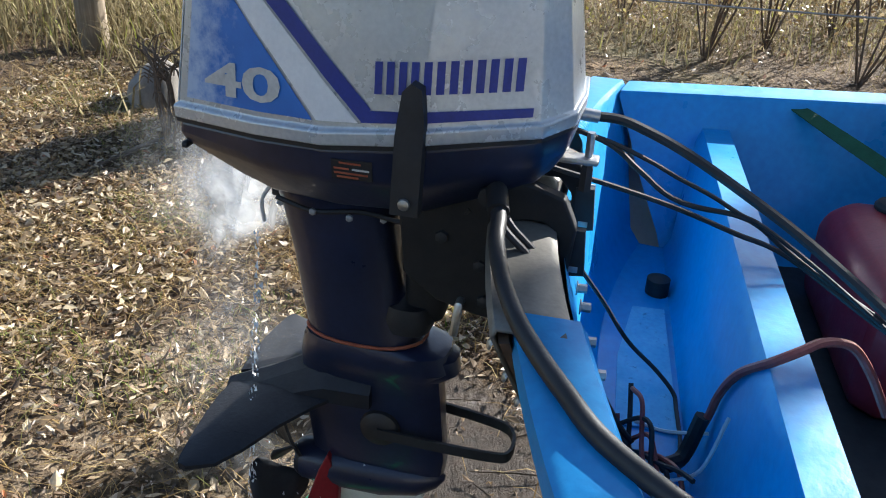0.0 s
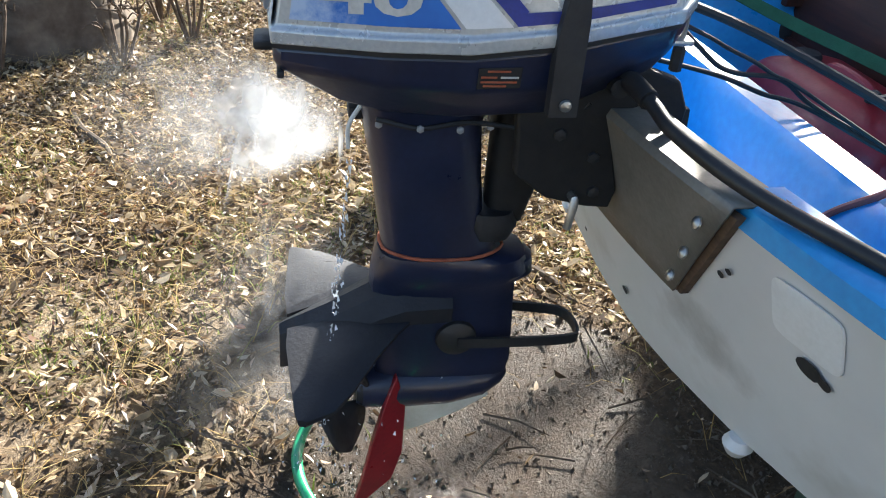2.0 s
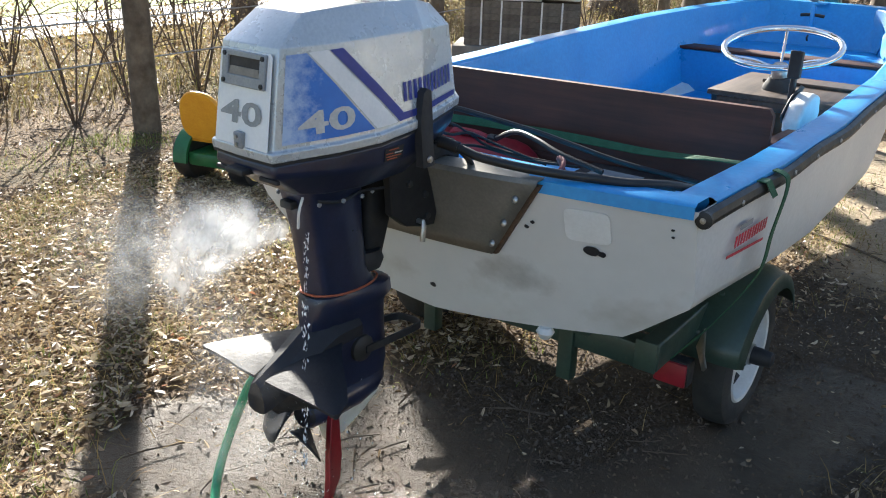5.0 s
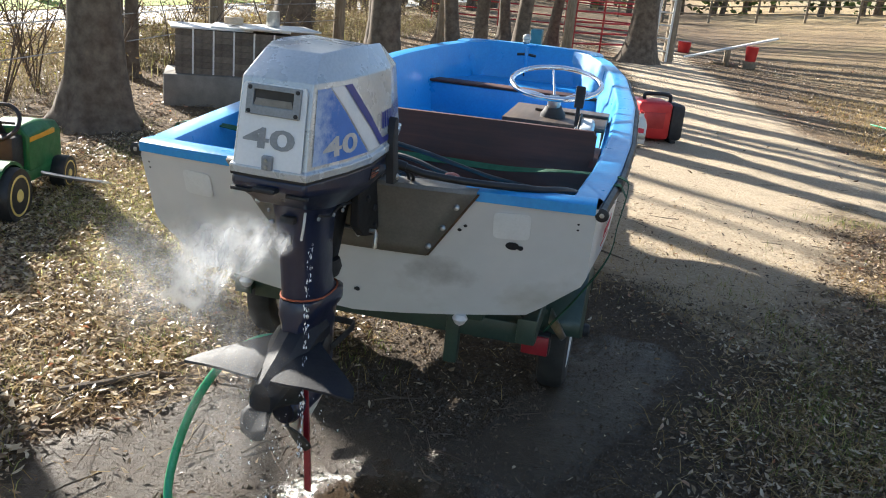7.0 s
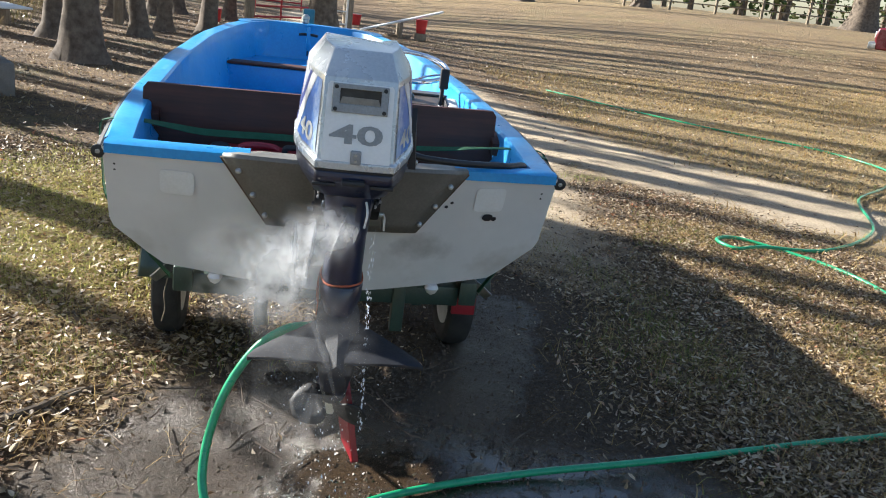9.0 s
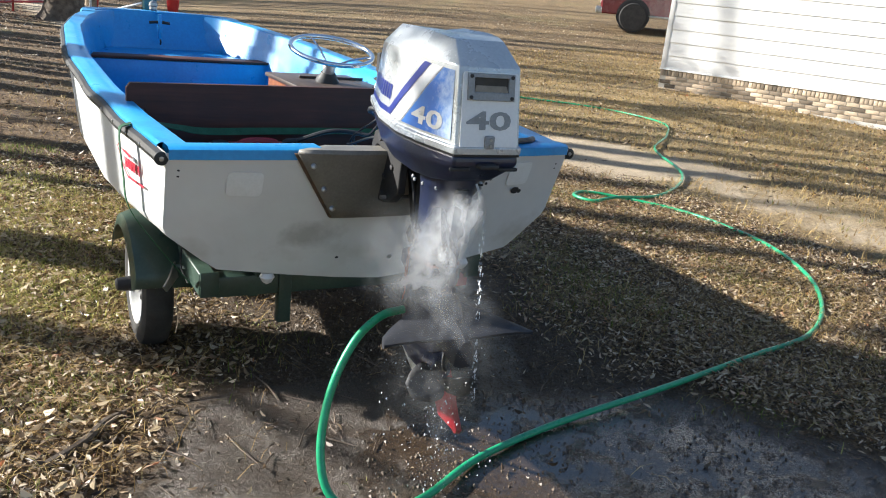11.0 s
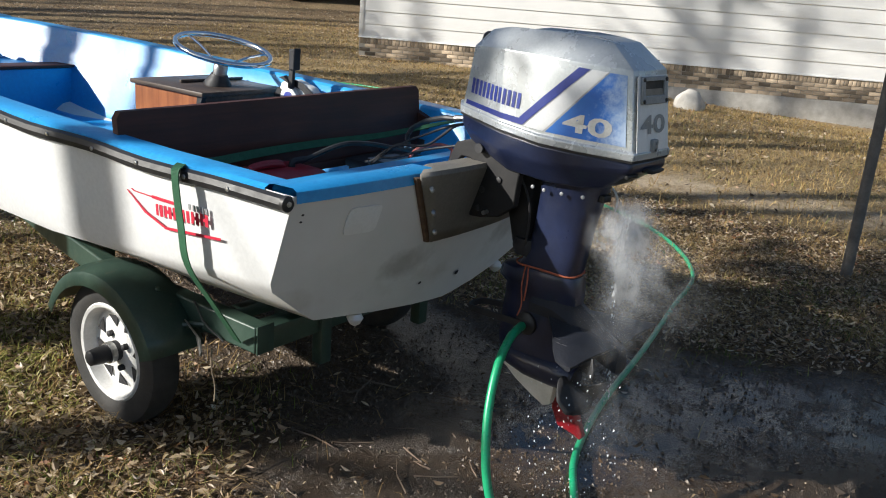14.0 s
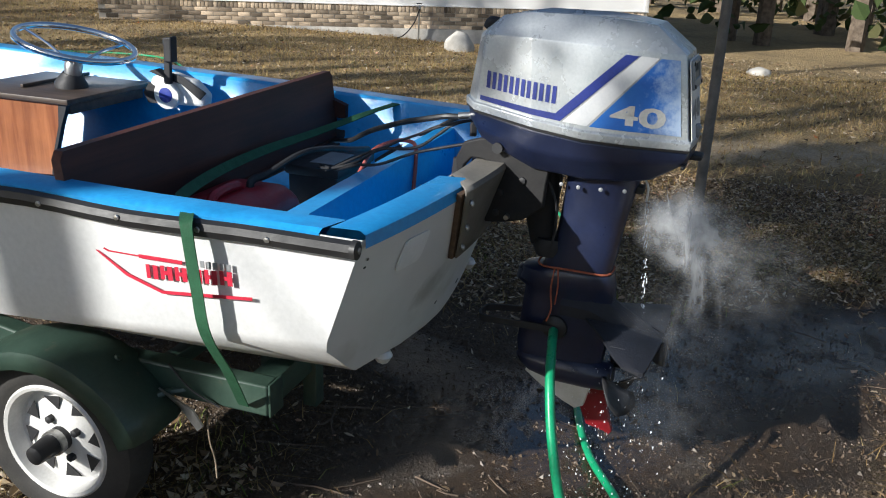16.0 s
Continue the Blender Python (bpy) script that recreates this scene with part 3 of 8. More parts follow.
def build_liner():
    """Gunwale cap, inner sides and sole in one blue moulding."""
    rings = []
    floor = 0.665
    for y in [0.10, 0.3, 0.6, 0.9, 1.2, 1.5, 1.8, 2.1, 2.4, 2.7, 3.0, 3.2, 3.4, 3.6, 3.75, 3.9, 4.0, 4.07, 4.12]:
        b, zg = inner(y)
        w = 0.095
        fl = floor + max(0, y - 3.2) * 0.12
        fade = max(0.0, 1 - y / 0.9)
        half = [(b + 0.004, zg - 0.02), (b + 0.003, zg + 0.004), (b - 0.008, zg + 0.012), (b - w + 0.01, zg + 0.010), (b - w, zg), (b - w - 0.012, zg - 0.10), (b - w - 0.03, zg - 0.12), (b - w - 0.06, fl + 0.05), (max(b - w - 0.10, 0.02), fl), (max((b - 0.2) * 0.5, 0.01), fl), (0, fl)]
        pts = half + [(-x, z) for x, z in half[-2::-1]]
        rings.append([Vector((x, y + fade * (0.125 * (abs(x) / 0.76) ** 2 + 0.029 * x + max(0.0, 1.0 - z) * 0.55), z)) for x, z in pts])
    part("liner", loft(rings, caps=False, closed=False), BLUE, boat, "bright blue inner hull and gunwale")
    # rounded bow: cap and inner wall
    bm = bmesh.new()
    outer, inn, low = [], [], []
    for i in range(25):
        a = math.pi * i / 24
        ex = 0.62
        cx, sy = math.copysign(abs(math.cos(a)) ** ex, math.cos(a)), abs(math.sin(a)) ** ex
        outer.append(Vector((0.545 * cx, 3.95 + 0.315 * sy, 1.145 + 0.012 * sy)))
        inn.append(Vector((0.452 * cx, 3.95 + 0.215 * sy, 1.157 + 0.012 * sy)))
        low.append(Vector((0.36 * cx, 3.93 + 0.11 * sy, 0.80)))
    mid = [(o * 0.9 + n * 0.1) + Vector((0, 0, 0.012)) for o, n in zip(outer, inn)]
    drop = [o - Vector((0, 0, 0.03)) for o in outer]
    loft([drop, outer, mid, inn, [p - Vector((0, 0.01, 0.03)) for p in inn], low], bm, caps=False, closed=False)
    part("bow_rim", bm, BLUE, boat)
    # transom cap
    for s in (-1, 1):
        rings = []
        for i in range(9):
            inn = 0.36 if s > 0 else 0.30
            x = s * (inn + (0.745 - inn) * i / 8)
            y0 = transom_y(x, 1.0)
            zt = 1.036 - 0.016 * (i / 8) ** 1.3
            rings.append([Vector((x, y0 - 0.006, zt - 0.03)), Vector((x, y0 - 0.005, zt)), Vector((x, y0 + 0.008, zt + 0.008)), Vector((x, y0 + 0.075, zt + 0.006)), Vector((x, y0 + 0.085, zt - 0.01)), Vector((s * min(abs(x), 0.58), y0 + 0.14, 0.69))])
        part("transom_cap", loft(rings, caps=False, closed=False), BLUE, boat)
    # motor well: inner face, sump floor, forward ridge
    rings = []
    for i in range(13):
        x = -1 + 2 * i / 12
        y0 = transom_y(x * 0.7, 1.0)
        rings.append([Vector((x * w, y, z)) for w, y, z in ((0.68, y0 + 0.08, 0.995), (0.67, y0 + 0.11, 0.90), (0.60, y0 + 0.135, 0.74), (0.57, y0 + 0.17, 0.70), (0.57, 0.31, 0.695), (0.58, 0.325, 0.72), (0.675, 0.350, 0.925), (0.685, 0.360, 0.954), (0.685, 0.418, 0.954), (0.675, 0.430, 0.925), (0.60, 0.49, 0.67))])
    part("motor_well", loft(rings, caps=False, closed=False), BLUE, boat, "blue splash well with a raised forward ridge")
    pad = surface("scuffed_pale_blue_paint", (0.10, 0.40, 0.68), (0.20, 0.50, 0.74), 0.6, 18, 120, bump=0.5, dirt=(0.03, 0.14, 0.34), dirt_at=0.6)
    part("well_pad", slab([(-0.28, 0.235), (-0.10, 0.205), (0.10, 0.200), (0.10, 0.300), (-0.28, 0.297)], 0.004, lambda u, v, w: Vector((u, v, 0.698 + w))), pad, boat, "pale scuffed pad in the splash well")
    # bow locker with a dark wooden edge
    part("bow_bulkhead", boxed(-0.60, 0.60, 3.33, 3.37, 0.66, 0.915, 0.006), BLUE, boat)
    rings = []
    for y in (3.35, 3.5, 3.7, 3.9, 4.05):
        b, zg = inner(y)
        rings.append([Vector((x * (b - 0.1), y, 0.915)) for x in (-1, -0.5, 0, 0.5, 1)] + [Vector((x * (b - 0.1), y, 0.89)) for x in (1, 0.5, 0, -0.5, -1)])
    part("bow_deck", loft(rings), BLUE, boat)
    part("deck_trim", boxed(-0.575, 0.575, 3.315, 3.475, 0.918, 0.934, 0.004), BOARD, boat, "dark brown wooden edge board")
    # wooden seat rests along both sides
    for s in (-1, 1):
        bm = slab([(0, 0), (0.34, 0), (0.34, 0.035), (0.30, 0.075), (0.10, 0.085), (0.0, 0.05)], 0.03, lambda u, v, w, s=s: Vector((s * (0.705 - w) - 0.0, 0.80 + u, 0.945 + v)))
        part("seat_rest", bm, BOARD, boat, "dark wooden seat rest")


build_liner()


def build_rub_rail():
    for s in (-1, 1):
        pts = []
        for y in [0.0, 0.3, 0.6, 0.9, 1.2, 1.5, 1.8, 2.1, 2.4, 2.7, 3.0, 3.3, 3.6, 3.8, 3.95]:
            b, zg = inner(y)
            fade = max(0.0, 1 - y / 0.9)
            pts.append(Vector((s * (b + 0.008), y + fade * (0.125 + 0.022 * s) + (0.012 if y == 0 else 0), zg - 0.022 + 0.004 * math.sin(9 * y))))
        pts += [Vector((s * 0.548 * math.cos(a) ** 0.62, 3.95 + 0.318 * math.sin(a) ** 0.62, 1.118)) for a in (0.3, 0.7, 1.1, 1.4)]
        rings = []
        path = smooth_path(pts, 3)
        for i, p in enumerate(path):
            d = (path[min(i + 1, len(path) - 1)] - path[max(i - 1, 0)]).normalized()
            o = Vector((d.y, -d.x, 0)).normalized() * s
            if o.x * s < 0 and p.y < 3.9:
                o = -o
            rings.append([p + o * (0.018 * math.cos(a)) + Vector((0, 0, 0.021 * math.sin(a))) for a in [2 * math.pi * k / 8 for k in range(8)]])
        rail = part("rub_rail", loft(rings), RUBBER, boat, "black rubber rub rail with screws")
        screw = finish("screw", lathe([(0.007, 0), (0.006, 0.003), (0.002, 0.004)], 10), STEEL)
        for y in (0.22, 0.40, 0.62, 0.85, 1.08, 1.32, 1.55, 1.85, 2.15, 2.5, 2.9, 3.3):
            b, zg = inner(y)
            fade = max(0.0, 1 - y / 0.9)
            o = new("screw", screw)
            o.parent = rail
            o.matrix_local = Matrix.Translation((s * (b + 0.026), y + fade * (0.125 + 0.022 * s), zg - 0.02)) @ pose(0, 0, 0, 0, 90 * s, 0)
        part("rail_end_cap", lathe([(0.021, 0), (0.021, 0.012), (0.013, 0.015), (0.004, 0.015)], 16, Matrix.Translation((s * 0.764, 0.136 + 0.022 * s, 0.991)) @ pose(0, 0, 0, 90, 0, 0)), RUBBER, rail)
        part("screw", lathe([(0.008, 0), (0.007, 0.003), (0.002, 0.004)], 10, Matrix.Translation((s * 0.764, 0.122 + 0.022 * s, 0.991)) @ pose(0, 0, 0, 90, 0, 0)), STEEL, rail)


build_rub_rail()


def build_transom_details():
    def on(u, v, w):
        return Vector((u, transom_y(u, v) - 0.004 - w, v))

    # aluminium plate bent over the transom
    bm = bmesh.new()
    rows = []
    for j in range(7):
        z = 1.030 - 0.228 * j / 6
        wl, wr = -0.384 + 0.149 * j / 6, 0.40 - 0.147 * j / 6
        rows.append([on(wl + (wr - wl) * i / 14, z, 0.020) for i in range(15)])
    def fold(left, d, z):
        xs = [left + (0.40 - left) * i / 14 for i in range(15)]
        return [Vector((x, transom_y(x, 1.03) - 0.024 + d, z)) for x in xs]
    top = [fold(left, d, 1.042) for left, d in ((-0.27, 0.088), (-0.32, 0.05), (-0.38, 0.006))]
    drop = [fold(-0.27, 0.10, z) for z in (0.86, 1.034)]
    loft(drop + top + rows, bm, caps=False, closed=False)
    ob = part("transom_plate", bm, ALU, boat, "dull weathered aluminium motor plate bent over the transom")
    md = ob.modifiers.new("solid", "SOLIDIFY")
    md.thickness, md.offset = 0.005, -1
    cols = []
    for i in range(15):
        xt, xb = -0.390 + 0.796 * i / 14, -0.240 + 0.499 * i / 14
        cols.append([on(xt, 1.028, -0.002), on(xt, 1.026, 0.011), on(xb, 0.800, 0.011), on(xb, 0.800, -0.002)])
    part("backing_board", loft(cols), RUST, ob, "brown split edge of the board behind the plate")
    rivet = finish("rivet", lathe([(0.010, 0), (0.009, 0.003), (0.004, 0.006), (0.001, 0.0065)], 10), STEEL)
    for x, z in ((0.345, 0.985), (0.305, 0.91), (0.262, 0.84), (-0.332, 0.99), (-0.285, 0.91), (-0.245, 0.84)):
        o = new("rivet", rivet)
        o.parent = ob
        o.matrix_local = Matrix.Translation(on(x, z, 0.026)) @ pose(0, 0, 0, 70, 0, 0)
    bolt = finish("bolt", lathe([(0.011, 0), (0.011, 0.002), (0.007, 0.003), (0.007, 0.016), (0.004, 0.017)], 6), STEEL)
    for x, z in ((0.33, 0.95), (0.25, 0.945), (0.17, 0.95), (0.10, 0.94), (-0.17, 0.95), (-0.28, 0.945)):
        o = new("bolt", bolt)
        o.parent = ob
        o.matrix_local = Matrix.Translation((x, transom_y(x, 1.0) + 0.105, z)) @ pose(0, 0, 0, -90, 0, 0)
    # square scuffed recesses, holes, drain
    for x0, x1, z0, z1 in ((-0.575, -0.468, 0.875, 0.958), (0.45, 0.56, 0.885, 0.975)):
        cx, cz, hx, hz = (x0 + x1) / 2, (z0 + z1) / 2, (x1 - x0) / 2, (z1 - z0) / 2
        def rounded(e, d):
            return [on(cx + (hx - e) * math.copysign(abs(math.cos(a)) ** 0.3, math.cos(a)), cz + (hz - e) * math.copysign(abs(math.sin(a)) ** 0.3, math.sin(a)), d) for a in [2 * math.pi * (k + 0.5) / 32 for k in range(32)]]
        part("recess_panel", loft([rounded(0.0, -0.002), rounded(0.0, 0.0012), rounded(0.010, 0.0022)]), PATCH, boat, "pale square patch")
    for x, z, r in ((0.51, 0.862, 0.017), (0.535, 0.856, 0.010), (0.351, 0.902, 0.0065), (0.368, 0.918, 0.006), (0.02, 0.63, 0.010), (-0.18, 0.64, 0.006), (0.70, 0.955, 0.004), (0.70, 0.935, 0.004), (-0.715, 0.955, 0.004), (-0.715, 0.935, 0.004)):
        bm = bmesh.new()
        rim = [on(x + r * math.cos(a) * (1.2 if r > 0.012 else 1), z + r * 0.85 * math.sin(a) * random.uniform(0.8, 1.15), 0.0015) for a in [2 * math.pi * k / 12 for k in range(12)]]
        loft([rim, [p + Vector((0, 0.0008, 0)) for p in rim]], bm)
        part("hole", bm, BLACK, boat, "dark ragged hole")
    for x in (-0.40, 0.36):
        part("drain_tab", lathe([(0.0, -0.028), (0.016, -0.018), (0.026, 0.0), (0.018, 0.015)], 14, Matrix.Translation((x, 0.19, 0.563))), WHITE, boat)


build_transom_details()


def build_helm():
    """Console, wheel, throttle, seat back and bow fittings."""
    con = thing("helm_console", "plywood helm console with orange-brown sides", "console")
    part("console_top", boxed(0.20, 0.69, 1.68, 2.22, 0.985, 1.006, 0.004), CONSOLETOP, con, "dark worn plywood top")
    prof = [(1.74, 0.983), (1.70, 0.983), (1.735, 0.90), (1.77, 0.80), (1.80, 0.667), (2.20, 0.667), (2.20, 0.983)]
    for x in (0.215,):
        part("side_panel", slab(prof, 0.018, lambda u, v, w, x=x: Vector((x + w, u, v))), CONSOLEWOOD, con, "orange varnished plywood side")
    part("front_panel", boxed(0.235, 0.45, 2.18, 2.198, 0.667, 0.983, 0.003), CONSOLEWOOD, con)
    part("support", boxed(0.66, 0.69, 2.17, 2.21, 0.667, 0.984, 0.004), CONSOLEWOOD, con)
    part("dark_edge", slab([(1.735, 0.983), (1.697, 0.983), (1.732, 0.90), (1.767, 0.80), (1.797, 0.668), (1.81, 0.668), (1.780, 0.80), (1.745, 0.90)], 0.021, lambda u, v, w: Vector((0.2135 + w, u, v))), BLACK, con, "blackened panel edge")
    part("rail", boxed(0.235, 0.653, 1.70, 1.715, 0.945, 0.983, 0.003), CONSOLETOP, con)
    part("trim", boxed(0.32, 0.69, 1.99, 2.005, 1.007, 1.02, 0.002), CONSOLETOP, con)
    wheel = thing("steering_wheel", "chrome steering wheel with three spokes on a black hub", "steering wheel")
    m = Matrix.Translation((0.425, 1.855, 1.008)) @ pose(0, 0, 0, 14, 0, 0)
    part("mount", lathe([(0.062, -0.004), (0.062, 0.012), (0.045, 0.04), (0.038, 0.055)], 20, m), BLACK, wheel, "black plastic mount")
    part("hub", lathe([(0.032, 0.055), (0.034, 0.09), (0.026, 0.105), (0.01, 0.108)], 20, m), STEEL, wheel)
    ring = [m @ Vector((0.215 * math.cos(a), 0.215 * math.sin(a), 0.175)) for a in [2 * math.pi * k / 48 for k in range(49)]]
    part("rim", tube(ring, 0.0125, 10, smooth=0, closed=True), CHROME, wheel, "polished chrome rim")
    for k in range(3):
        a = radians(90 + 120 * k + 12)
        part("spoke", tube([m @ Vector((0.025 * math.cos(a), 0.025 * math.sin(a), 0.095)), m @ Vector((0.11 * math.cos(a), 0.11 * math.sin(a), 0.14)), m @ Vector((0.208 * math.cos(a), 0.208 * math.sin(a), 0.172))], 0.0055, 8), CHROME, wheel)
    thr = thing("throttle_control", "white and black side-mount throttle with a black lever", "throttle")
    bevel(part("housing", slab([(-0.155, -0.045), (0.12, -0.05), (0.15, 0.0), (0.12, 0.075), (0.02, 0.10), (-0.10, 0.07), (-0.165, 0.01)], 0.060, lambda u, v, w: Vector((0.585 + w, 1.50 + 0.85 * u, 0.985 + 0.85 * v))), PLASTICWHITE, thr, "white housing"), 0.012, 3)
    bevel(part("dark_cover", slab([(-0.15, 0.02), (-0.05, 0.075), (0.06, 0.10), (0.11, 0.085), (0.03, 0.06), (-0.04, 0.045), (-0.12, -0.01)], 0.006, lambda u, v, w: Vector((0.584 - w, 1.50 + u, 0.985 + v))), BLACK, thr, "black moulding"), 0.002, 2)
    part("dark_cover", slab([(0.06, -0.04), (0.12, -0.04), (0.14, 0.0), (0.11, 0.04), (0.075, 0.02)], 0.006, lambda u, v, w: Vector((0.584 - w, 1.50 + u, 0.985 + v))), BLACK, thr)
    part("dial_ring", lathe([(0.058, 0), (0.056, 0.014), (0.040, 0.018)], 28, Matrix.Translation((0.580, 1.525, 0.985)) @ pose(0, 0, 0, 0, -90, 0)), PLASTICWHITE, thr, "white pivot ring")
    part("dial", lathe([(0.030, 0.012), (0.030, 0.020), (0.010, 0.023)], 20, Matrix.Translation((0.580, 1.525, 0.985)) @ pose(0, 0, 0, 0, -90, 0)), DECALPURPLE, thr, "blue centre cap")
    bevel(part("lever", slab([(-0.012, 0.0), (0.022, 0.0), (0.012, 0.11), (-0.014, 0.11)], 0.018, lambda u, v, w: Vector((0.556 + w, 1.505 + u, 1.03 + v))), BLACK, thr), 0.005, 2)
    bevel(part("grip", slab([(-0.020, 0.0), (0.018, 0.0), (0.016, 0.075), (0.020, 0.092), (-0.024, 0.10), (-0.022, 0.07)], 0.042, lambda u, v, w: Vector((0.546 + w, 1.495 + u, 1.115 + v))), BLACK, thr, "black lever grip"), 0.007, 3)
    back = thing("seat_back", "long dark mahogany-stained seat back board across the boat", "seat back")
    bm = slab([(-0.73, 0.0), (0.70, 0.0), (0.70, 0.225), (0.685, 0.245), (-0.715, 0.245), (-0.73, 0.225)], 0.026, lambda u, v, w: Vector((u - 0.012, 0.835 + w + 0.05 * (0.24 - v) * 0 + v * 0.12, 0.868 + v + (u * 0.01))))
    part("board", bm, BOARD, back)
    part("batten", boxed(-0.70, 0.67, 0.82, 0.85, 0.84, 0.869, 0.004), BOARD, back)
    for s in (-1, 1):
        part("bracket", boxed(s * 0.69 - 0.02, s * 0.69 + 0.02, 0.80, 0.90, 0.76, 0.90, 0.006), BLACK, back)
    bow = thing("bow_light_and_cleat", "blue-painted bow light on a pedestal with a black cleat", "bow light")
    part("plate", boxed(-0.03, 0.03, 4.05, 4.2, 1.165, 1.175, 0.004), BLUE, bow)
    part("lamp", lathe([(0.02, 0), (0.028, 0.012), (0.026, 0.03), (0.032, 0.036), (0.03, 0.055), (0.012, 0.07)], 16, Matrix.Translation((-0.045, 4.12, 1.175))), STEEL, bow)
    part("cleat", tube([(-0.09, 4.02, 1.10), (-0.05, 4.02, 1.105), (0.0, 4.02, 1.105), (0.05, 4.02, 1.10)], 0.010, 8), BLACK, bow)
    part("staff", boxed(-0.032, -0.006, 4.00, 4.03, 0.99, 1.16, 0.006), BLUE, bow)
    part("eye", tube([(-0.02, 3.99, 0.985), (-0.02, 3.975, 0.97), (-0.02, 3.99, 0.955)], 0.006, 8), BLACK, bow)
    for ob in (con, wheel, thr, back, bow):
        ob.matrix_world = BOAT


build_helm()


# ---- outboard motor ----
MOTOR = Matrix.Translation((-0.004, 0, 0)) @ pose(0, 0, 0, 0, 0, -3.2)
motor = thing("outboard_motor", "silver and navy outboard motor with blue stripes clamped to the transom", "outboard motor")
motor.matrix_world = MOTOR

# half outlines (x, y, z) of the cowl: seam, rim top, shoulder, top
SEAM = [(0.0, -0.512, 1.137), (0.0984, -0.508, 1.137), (0.1432, -0.36, 1.143), (0.1643, -0.25, 1.149), (0.17, -0.12, 1.166), (0.1337, 0.045, 1.188), (0.0859, 0.083, 1.196), (0.0, 0.088, 1.196)]
SHOULDER = [(0.0, -0.478, 1.364), (0.0926, -0.474, 1.364), (0.127, -0.36, 1.368), (0.1432, -0.25, 1.374), (0.148, -0.1, 1.38), (0.1146, 0.03, 1.378), (0.0764, 0.058, 1.375), (0.0, 0.062, 1.375)]
CROWN = [(0.0, -0.398, 1.428), (0.0745, -0.394, 1.428), (0.0936, -0.33, 1.436), (0.1012, -0.25, 1.441), (0.1012, -0.08, 1.441), (0.0821, -0.005, 1.427), (0.0573, 0.008, 1.422), (0.0, 0.01, 1.421)]


def whole(half):
    return [Vector(p) for p in half] + [Vector((-x, y, z)) for x, y, z in half[-2:0:-1]]


def shifted(half, out, dz):
    return [(x + (out if x else 0), y + (out if y > 0 else -out), z + dz) for x, y, z in half]


def blend(a, b, f):
    return [tuple(u + (v - u) * f for u, v in zip(p, q)) for p, q in zip(a, b)]


def cowl_x(y, z):
    """Half width of the cowl's side at (y, z)."""
    def at(half):
        pts = half[1:-1]
        for p, q in zip(pts, pts[1:]):
            if y <= q[1]:
                f = max(0.0, (y - p[1]) / (q[1] - p[1]))
                return p[0] + (q[0] - p[0]) * f, p[2] + (q[2] - p[2]) * f
        return pts[-1][0], pts[-1][2]
    (x0, z0), (x1, z1) = at(SEAM), at(SHOULDER)
    return x0 + (x1 - x0) * (z - z0) / (z1 - z0)


